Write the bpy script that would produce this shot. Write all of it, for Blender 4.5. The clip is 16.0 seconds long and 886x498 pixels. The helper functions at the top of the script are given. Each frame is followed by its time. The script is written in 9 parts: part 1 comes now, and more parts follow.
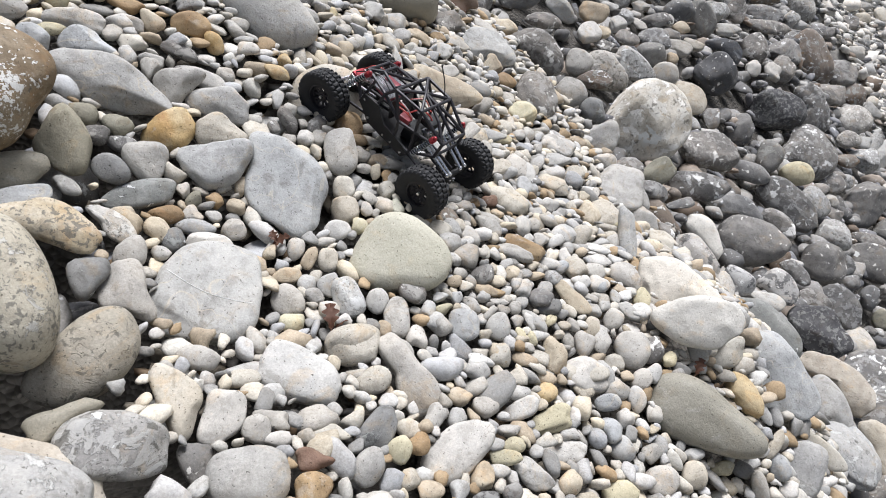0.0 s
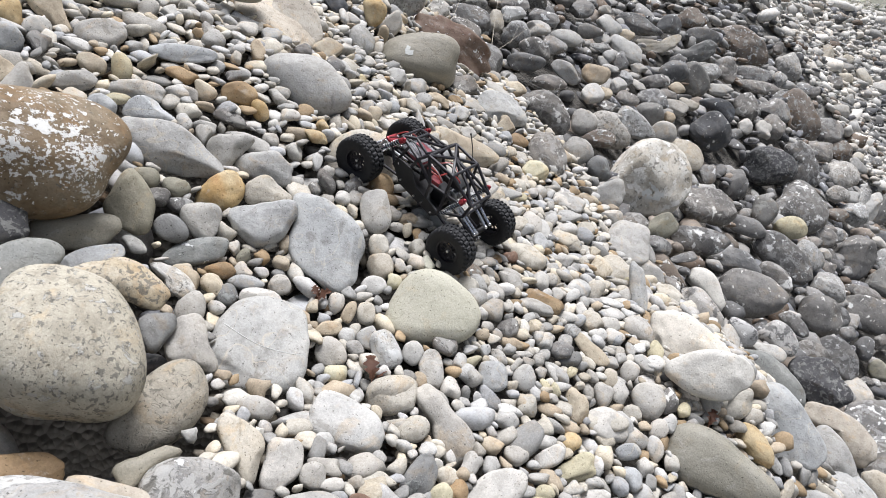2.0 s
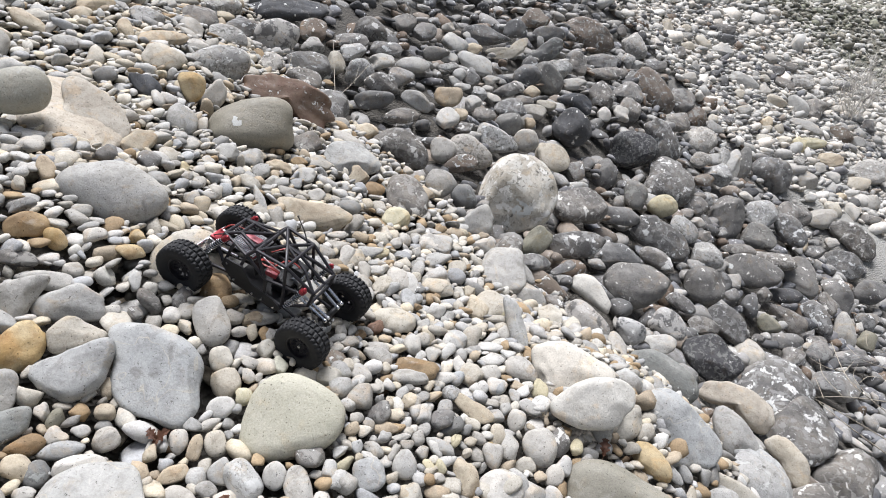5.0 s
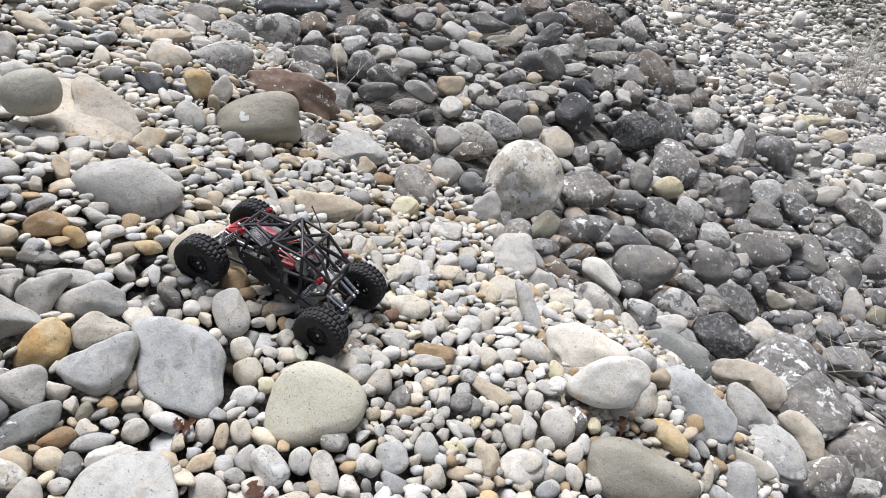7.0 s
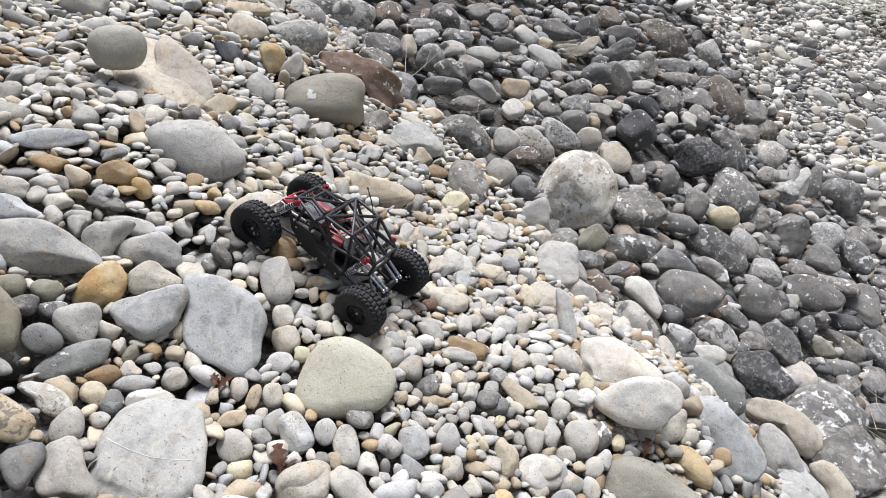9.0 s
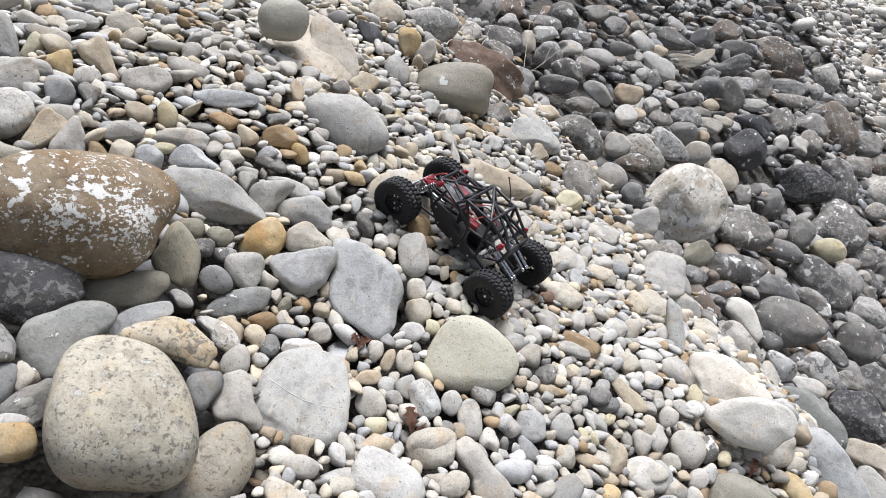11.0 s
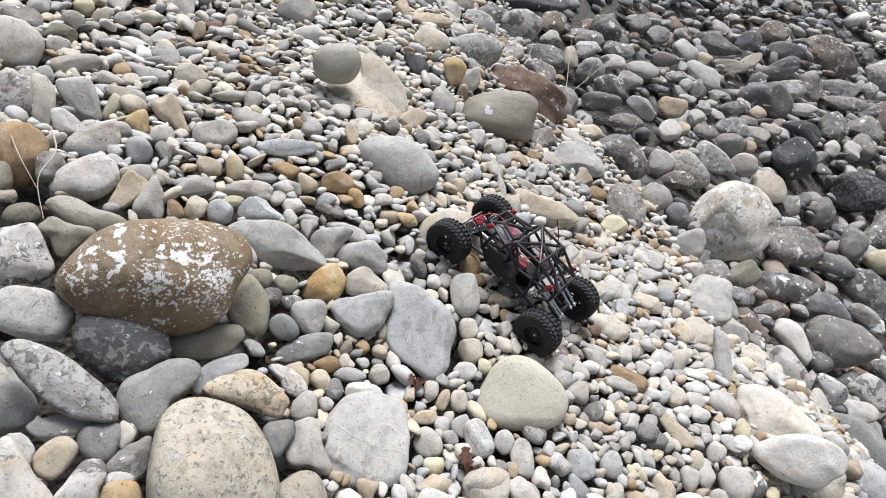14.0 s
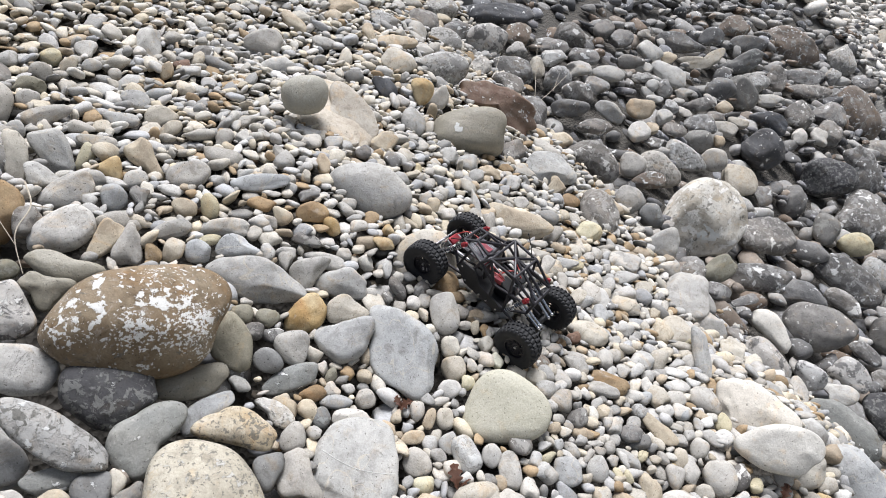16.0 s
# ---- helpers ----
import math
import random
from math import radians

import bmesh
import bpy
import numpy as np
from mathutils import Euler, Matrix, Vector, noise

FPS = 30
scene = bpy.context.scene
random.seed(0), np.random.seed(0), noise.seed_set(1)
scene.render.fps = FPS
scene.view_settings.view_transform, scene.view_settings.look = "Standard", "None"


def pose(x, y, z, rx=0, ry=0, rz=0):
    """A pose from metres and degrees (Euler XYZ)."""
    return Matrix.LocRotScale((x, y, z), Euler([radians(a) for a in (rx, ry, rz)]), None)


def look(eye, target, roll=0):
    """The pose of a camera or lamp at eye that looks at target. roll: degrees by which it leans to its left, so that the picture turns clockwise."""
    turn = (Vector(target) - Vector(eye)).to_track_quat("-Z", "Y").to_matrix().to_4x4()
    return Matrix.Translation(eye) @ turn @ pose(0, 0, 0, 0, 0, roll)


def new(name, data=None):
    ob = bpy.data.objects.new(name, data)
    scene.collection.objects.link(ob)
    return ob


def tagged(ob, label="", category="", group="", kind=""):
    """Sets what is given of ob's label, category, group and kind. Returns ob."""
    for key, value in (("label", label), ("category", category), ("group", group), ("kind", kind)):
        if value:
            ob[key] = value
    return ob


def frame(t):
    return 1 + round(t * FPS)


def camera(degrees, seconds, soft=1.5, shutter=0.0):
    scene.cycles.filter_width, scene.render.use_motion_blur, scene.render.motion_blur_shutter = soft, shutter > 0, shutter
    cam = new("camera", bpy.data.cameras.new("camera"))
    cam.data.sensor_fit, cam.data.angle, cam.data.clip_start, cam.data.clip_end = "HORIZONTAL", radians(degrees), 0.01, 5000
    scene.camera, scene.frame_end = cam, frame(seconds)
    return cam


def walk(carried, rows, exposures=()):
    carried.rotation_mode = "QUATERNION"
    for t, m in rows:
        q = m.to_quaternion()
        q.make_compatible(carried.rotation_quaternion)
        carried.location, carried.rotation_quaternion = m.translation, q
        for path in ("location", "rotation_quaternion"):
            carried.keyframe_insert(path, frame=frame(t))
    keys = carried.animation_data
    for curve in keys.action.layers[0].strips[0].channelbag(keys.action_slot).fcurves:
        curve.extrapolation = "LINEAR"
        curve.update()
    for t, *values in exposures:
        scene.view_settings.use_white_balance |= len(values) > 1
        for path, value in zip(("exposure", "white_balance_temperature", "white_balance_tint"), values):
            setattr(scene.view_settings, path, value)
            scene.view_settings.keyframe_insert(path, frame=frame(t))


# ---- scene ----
# ---- the camera and its walk ----
cam = camera(73.0, 16.0, soft=1.0)
METRES, EYE, TILT, LEAN, TURN = 1.15, 1.3, -36.0, 0.0, 0.0
ROWS = [
    (0.0, 0.0, 0.0, 0.0, 0.0, 0.0, -0.0),
    (0.5, -0.0831, -0.0372, -0.0186, 0.46, 1.04, -1.1),
    (1.0, -0.121, -0.073, -0.0012, 0.51, 2.1, -1.7),
    (1.5, -0.1287, -0.084, -0.0087, 0.12, 3.2, -1.61),
    (2.0, -0.0879, -0.0929, 0.0272, -0.77, 4.11, -0.55),
    (2.5, 0.0064, -0.0867, 0.095, -1.94, 4.8, 1.33),
    (3.0, 0.0659, -0.0599, 0.1294, -3.33, 5.25, 3.68),
    (3.5, 0.1087, -0.0373, 0.1671, -4.78, 5.37, 6.27),
    (4.0, 0.109, -0.0305, 0.1741, -6.14, 5.2, 8.74),
    (6.5, 0.0867, -0.0415, 0.1584, -7.3, 3.84, 14.49),
    (7.0, 0.0783, -0.0443, 0.1589, -6.95, 3.84, 14.28),
    (7.5, 0.0791, -0.0468, 0.1579, -6.65, 3.79, 14.02),
    (8.0, 0.0756, -0.0498, 0.1487, -6.21, 3.77, 12.83),
    (8.5, 0.0708, -0.0557, 0.148, -5.19, 4.14, 10.04),
    (9.0, 0.0596, -0.0527, 0.1442, -3.59, 4.52, 6.54),
    (9.5, -0.0205, -0.0918, 0.118, -1.98, 4.69, 3.48),
    (12.0, -0.1497, -0.127, 0.1799, 2.95, 3.49, -1.83),
    (12.5, -0.1766, -0.1382, 0.2218, 3.67, 3.28, -1.86),
    (13.0, -0.1934, -0.1499, 0.2492, 4.27, 3.19, -1.66),
    (13.5, -0.1844, -0.1512, 0.2521, 4.72, 3.18, -1.35),
    (14.0, -0.1574, -0.1767, 0.2546, 5.05, 3.31, -0.91),
    (14.5, -0.1514, -0.1876, 0.269, 5.22, 3.52, -0.34),
    (15.0, -0.1478, -0.2023, 0.2742, 5.15, 3.76, 0.87),
    (15.5, -0.1328, -0.2099, 0.2863, 4.72, 3.92, 2.32),
    (16.0, -0.1188, -0.2134, 0.286, 4.28, 4.03, 3.34),
]
walk(cam, [(t, pose(0, 0, EYE, TILT, LEAN, TURN) @ pose(METRES * x, METRES * y, METRES * z, 90 + pitch, roll, yaw)) for t, x, y, z, yaw, pitch, roll in ROWS])

# ---- overcast daylight ----
SUN_UP, SUN_ROUND = 67.0, 22.0
scene.view_settings.exposure = 1.66
world = bpy.data.worlds.new("overcast_sky")
scene.world = world
world.use_nodes = True
wn, wl = world.node_tree.nodes, world.node_tree.links
sky = wn.new("ShaderNodeTexSky")
sky.sky_type, sky.sun_disc = "NISHITA", False
sky.sun_elevation, sky.sun_rotation = radians(SUN_UP), radians(SUN_ROUND)
sky.dust_density, sky.air_density = 4.0, 1.0
grey_sky = wn.new("ShaderNodeHueSaturation")
grey_sky.inputs["Saturation"].default_value = 0.7
wl.new(sky.outputs[0], grey_sky.inputs["Color"])
wl.new(grey_sky.outputs[0], wn["Background"].inputs["Color"])
wn["Background"].inputs["Strength"].default_value = 0.035
sun = new("sun", bpy.data.lights.new("sun", "SUN"))
sun.data.energy, sun.data.angle, sun.data.color = 1.75, radians(30), (0.965, 0.983, 1.058)
a, b = radians(SUN_UP), radians(SUN_ROUND)
sun.matrix_world = look((0, 0, 0), (-math.sin(b) * math.cos(a), -math.cos(b) * math.cos(a), -math.sin(a)))


# ---- materials ----
class Nodes:
    """A short hand for building one node material."""

    def __init__(self, name):
        self.mat = bpy.data.materials.new(name)
        self.mat.use_nodes = True
        self.n, self.l = self.mat.node_tree.nodes, self.mat.node_tree.links
        self.bsdf = self.n["Principled BSDF"]

    def put(self, socket, value):
        if isinstance(value, bpy.types.NodeSocket):
            self.l.new(value, socket)
        else:
            socket.default_value = value

    def math(self, op, x, y=0.0, clamp=False):
        m = self.n.new("ShaderNodeMath")
        m.operation, m.use_clamp = op, clamp
        self.put(m.inputs[0], x)
        self.put(m.inputs[1], y)
        return m.outputs[0]

    def mix(self, fac, c1, c2, blend="MIX"):
        m = self.n.new("ShaderNodeMix")
        m.data_type, m.blend_type = "RGBA", blend
        self.put(m.inputs[0], fac)
        self.put(m.inputs[6], c1 if isinstance(c1, bpy.types.NodeSocket) else (*c1, 1))
        self.put(m.inputs[7], c2 if isinstance(c2, bpy.types.NodeSocket) else (*c2, 1))
        return m.outputs[2]

    def noise(self, where, scale, detail=4.0, rough=0.55, warp=0.0):
        t = self.n.new("ShaderNodeTexNoise")
        self.put(t.inputs["Vector"], where)
        t.inputs["Scale"].default_value, t.inputs["Detail"].default_value = scale, detail
        t.inputs["Roughness"].default_value, t.inputs["Distortion"].default_value = rough, warp
        return t.outputs[0]

    def cells(self, where, scale):
        t = self.n.new("ShaderNodeTexVoronoi")
        self.put(t.inputs["Vector"], where)
        t.inputs["Scale"].default_value = scale
        return t.outputs["Distance"]

    def ramp(self, x, low, high, a=0.0, b=1.0):
        m = self.n.new("ShaderNodeMapRange")
        m.interpolation_type = "SMOOTHSTEP"
        self.put(m.inputs[0], x)
        for i, v in zip((1, 2, 3, 4), (low, high, a, b)):
            m.inputs[i].default_value = v
        return m.outputs[0]

    def palette(self, x, colours):
        r = self.n.new("ShaderNodeValToRGB")
        r.color_ramp.interpolation = "CONSTANT"
        for i, c in enumerate(colours):
            e = r.color_ramp.elements[i] if i < 2 else r.color_ramp.elements.new(0.999)
            e.position, e.color = i / len(colours), (*c, 1)
        self.put(r.inputs[0], x)
        return r.outputs[0]

    def place(self, random_socket):
        """Object coordinates, shifted by a random number of the thing or island."""
        c = self.n.new("ShaderNodeTexCoord").outputs["Object"]
        v = self.n.new("ShaderNodeVectorMath")
        v.operation = "ADD"
        self.put(v.inputs[0], c)
        k = self.n.new("ShaderNodeCombineXYZ")
        for i, f in enumerate((31.0, 17.0, 53.0)):
            self.put(k.inputs[i], self.math("MULTIPLY", random_socket, f))
        self.put(v.inputs[1], k.outputs[0])
        return v.outputs[0]

    def bump(self, height, strength, distance):
        b = self.n.new("ShaderNodeBump")
        b.inputs["Strength"].default_value, b.inputs["Distance"].default_value = strength, distance
        self.put(b.inputs["Height"], height)
        self.put(self.bsdf.inputs["Normal"], b.outputs[0])

    def done(self, colour, rough=0.7, metal=0.0, shine=0.5):
        self.put(self.bsdf.inputs["Base Color"], colour if isinstance(colour, bpy.types.NodeSocket) else (*colour, 1))
        self.put(self.bsdf.inputs["Roughness"], rough)
        self.bsdf.inputs["Specular IOR Level"].default_value = shine
        self.bsdf.inputs["Metallic"].default_value = metal
        return self.mat


WHITE_LICHEN, GREY_LICHEN, BLACK_LICHEN = (0.62, 0.62, 0.60), (0.36, 0.37, 0.35), (0.035, 0.035, 0.036)


def stone_material(name, base, second, spots=0.0, lichen=0.0, fleck=38.0, patch=GREY_LICHEN, crust=0.0, spread=13.0, rust=0.0, veins=0.0, rough=0.68, top=0.0, cloud=0.36, dot=72.0, warmth=0.42):
    """Weathered stone. spots: dark lichen dots; lichen: pale flecks; crust: broad pale or grey patches; rust: ochre staining."""
    k = Nodes(name)
    rnd = k.n.new("ShaderNodeObjectInfo").outputs["Random"]
    at = k.place(rnd)
    broad = k.noise(at, 7.0, 5.0, 0.6, 0.6)
    fine = k.noise(at, 220.0, 6.0, 0.7)
    mid = k.noise(at, 38.0, 5.0, 0.62, 0.3)
    col = k.mix(k.ramp(broad, 0.38, 0.64), base, second)
    if rust:
        col = k.mix(k.ramp(k.noise(at, 9.0, 6.0, 0.6, 1.2), 0.62 - 0.2 * rust, 0.75, 0.0, 0.75), col, (0.27, 0.165, 0.075))
    col = k.mix(k.ramp(mid, 0.44, 0.66, 0.0, cloud), col, k.mix(1.0, col, (0.52, 0.51, 0.49), "MULTIPLY"))
    stain = k.noise(at, 17.0, 9.0, 0.72, 0.8)
    col = k.mix(k.ramp(stain, 0.56, 0.64, 0.0, 1.3 * cloud), col, k.mix(1.0, col, (0.52, 0.49, 0.45), "MULTIPLY"))
    warm = k.noise(at, 11.0, 7.0, 0.68, 1.0)
    col = k.mix(k.ramp(warm, 0.53, 0.66, 0.0, warmth), col, k.mix(1.0, col, (1.16, 0.93, 0.66), "MULTIPLY"))
    bloom = k.noise(at, 23.0, 8.0, 0.74, 0.4)
    col = k.mix(k.ramp(bloom, 0.57, 0.66, 0.0, 0.30), col, (0.50, 0.49, 0.46))
    pits = k.noise(at, 170.0, 3.0, 0.5)
    col = k.mix(k.ramp(pits, 0.665, 0.69, 0.0, 0.85), col, k.mix(1.0, col, (0.36, 0.35, 0.33), "MULTIPLY"))
    cracks = k.math("ABSOLUTE", k.math("SUBTRACT", k.noise(at, 9.0, 4.0, 0.6, 1.2), 0.5))
    cracks = k.math("MULTIPLY", k.ramp(cracks, 0.0, 0.004, 1.0, 0.0), k.ramp(k.noise(at, 4.0, 2.0), 0.58, 0.66))
    col = k.mix(k.math("MULTIPLY", cracks, 0.6), col, k.mix(1.0, col, (0.4, 0.38, 0.35), "MULTIPLY"))
    if veins:
        band = k.noise(at, 5.0, 3.0, 0.5, 0.4)
        line = k.math("ABSOLUTE", k.math("SUBTRACT", band, 0.5))
        col = k.mix(k.ramp(line, 0.0, 0.006 * veins, 0.55, 0.0), col, (0.46, 0.42, 0.34))
    height = k.math("SUBTRACT", k.math("ADD", k.math("MULTIPLY", mid, 0.9), k.math("MULTIPLY", fine, 0.25)), k.math("ADD", k.math("MULTIPLY", cracks, 0.3), k.ramp(pits, 0.665, 0.70, 0.0, 0.5)))
    if crust:
        where = k.ramp(k.math("ADD", k.noise(at, spread, 9.0, 0.7, 0.5), k.math("MULTIPLY", mid, 0.25)), 0.745 - 0.24 * crust, 0.785 - 0.24 * crust)
        col = k.mix(k.math("MULTIPLY", where, 0.75), col, k.mix(k.ramp(fine, 0.3, 0.7), patch, k.mix(1.0, patch, (0.72, 0.72, 0.7), "MULTIPLY")))
        height = k.math("ADD", height, k.math("MULTIPLY", where, 0.4))
    if spots:
        dots = k.math("ADD", k.noise(at, dot, 6.0, 0.6, 0.5), k.math("MULTIPLY", k.noise(at, 13.0, 2.0), 0.35))
        col = k.mix(k.ramp(dots, 0.90 - 0.16 * spots, 0.96 - 0.16 * spots, 0.0, 0.8), col, (0.12, 0.115, 0.10))
    if lichen:
        dots = k.math("ADD", k.noise(at, fleck, 6.0, 0.62, 0.3), k.math("MULTIPLY", k.noise(at, 12.0, 3.0), 0.55))
        if top:
            axis = k.n.new("ShaderNodeSeparateXYZ")
            k.put(axis.inputs[0], k.n.new("ShaderNodeTexCoord").outputs["Object"])
            dots = k.math("ADD", dots, k.math("MULTIPLY", axis.outputs[2], top))
        here = k.ramp(dots, 0.97 - 0.2 * lichen, 1.0 - 0.2 * lichen)
        if top:
            spray = k.math("ADD", k.noise(at, 150.0, 3.0, 0.6), k.math("ADD", k.math("MULTIPLY", k.noise(at, 9.0, 3.0), 0.75), k.math("MULTIPLY", axis.outputs[2], 0.8 * top)))
            here = k.math("MAXIMUM", here, k.ramp(spray, 1.07, 1.10))
        col = k.mix(here, col, WHITE_LICHEN)
        height = k.math("ADD", height, k.math("MULTIPLY", here, 0.5))
    other = k.math("FRACT", k.math("MULTIPLY", rnd, 57.3))
    col = k.mix(k.ramp(other, 0.0, 1.0, 0.0, 0.5), col, k.mix(1.0, col, (1.07, 0.99, 0.89), "MULTIPLY"))
    tone = k.math("ADD", k.math("MULTIPLY", rnd, 0.26), k.math("ADD", k.math("MULTIPLY", fine, 0.8), 0.48))
    grey = k.n.new("ShaderNodeCombineColor")
    for i in range(3):
        k.put(grey.inputs[i], tone)
    col = k.mix(1.0, col, grey.outputs[0], "MULTIPLY")
    k.bump(height, 0.65, 0.005)
    return k.done(col, k.ramp(mid, 0.2, 0.8, rough - 0.05, rough + 0.17), shine=0.3)


def gravel_material(name, colours, lichen=0.0, patchy=0.5, crust=0.0):
    """Loose stones joined in one mesh: each island takes a colour of its own."""
    k = Nodes(name)
    rnd = k.n.new("ShaderNodeNewGeometry").outputs["Random Per Island"]
    at = k.place(rnd)
    again = k.math("FRACT", k.math("MULTIPLY", rnd, 91.7))
    col = k.palette(rnd, colours)
    broad = k.noise(at, 26.0, 5.0, 0.6, 0.5)
    fine = k.noise(at, 210.0, 4.0, 0.7)
    col = k.mix(k.ramp(broad, 0.4, 0.7, 0.0, patchy), col, k.mix(1.0, col, (0.62, 0.58, 0.52), "MULTIPLY"))
    stain = k.noise(at, 45.0, 8.0, 0.72, 0.6)
    col = k.mix(k.ramp(stain, 0.52, 0.68, 0.0, 0.45), col, k.mix(1.0, col, (0.50, 0.47, 0.43), "MULTIPLY"))
    warm = k.noise(at, 18.0, 6.0, 0.66, 0.8)
    col = k.mix(k.ramp(warm, 0.52, 0.66, 0.0, 0.42), col, k.mix(1.0, col, (1.10, 0.965, 0.82), "MULTIPLY"))
    if crust:
        col = k.mix(k.ramp(k.noise(at, 19.0, 8.0, 0.72, 0.5), 0.66 - 0.14 * crust, 0.72 - 0.14 * crust, 0.0, 0.8), col, (0.42, 0.41, 0.385))
    if lichen:
        dots = k.math("ADD", k.noise(at, 42.0, 6.0, 0.62, 0.3), k.math("MULTIPLY", k.noise(at, 12.0, 3.0), 0.55))
        col = k.mix(k.ramp(dots, 0.97 - 0.2 * lichen, 1.0 - 0.2 * lichen), col, WHITE_LICHEN)
    tone = k.math("ADD", k.math("MULTIPLY", again, 0.40), k.math("ADD", k.math("MULTIPLY", fine, 1.0), 0.30))
    grey = k.n.new("ShaderNodeCombineColor")
    for i in range(3):
        k.put(grey.inputs[i], tone)
    k.bump(k.math("ADD", k.math("MULTIPLY", broad, 0.8), k.math("MULTIPLY", fine, 0.4)), 0.7, 0.003)
    return k.done(k.mix(1.0, col, grey.outputs[0], "MULTIPLY"), 0.78, shine=0.3)


GREY, PALE, CREAM, BLUE = (0.345, 0.338, 0.318), (0.42, 0.411, 0.386), (0.42, 0.386, 0.32), (0.318, 0.323, 0.319)
DARK, BLACK, TAN, OCHRE = (0.118, 0.115, 0.111), (0.062, 0.063, 0.066), (0.384, 0.321, 0.238), (0.240, 0.170, 0.100)
RED, OLIVE, GREEN, YELLOW = (0.162, 0.100, 0.072), (0.186, 0.178, 0.135), (0.43, 0.423, 0.345), (0.419, 0.381, 0.268)

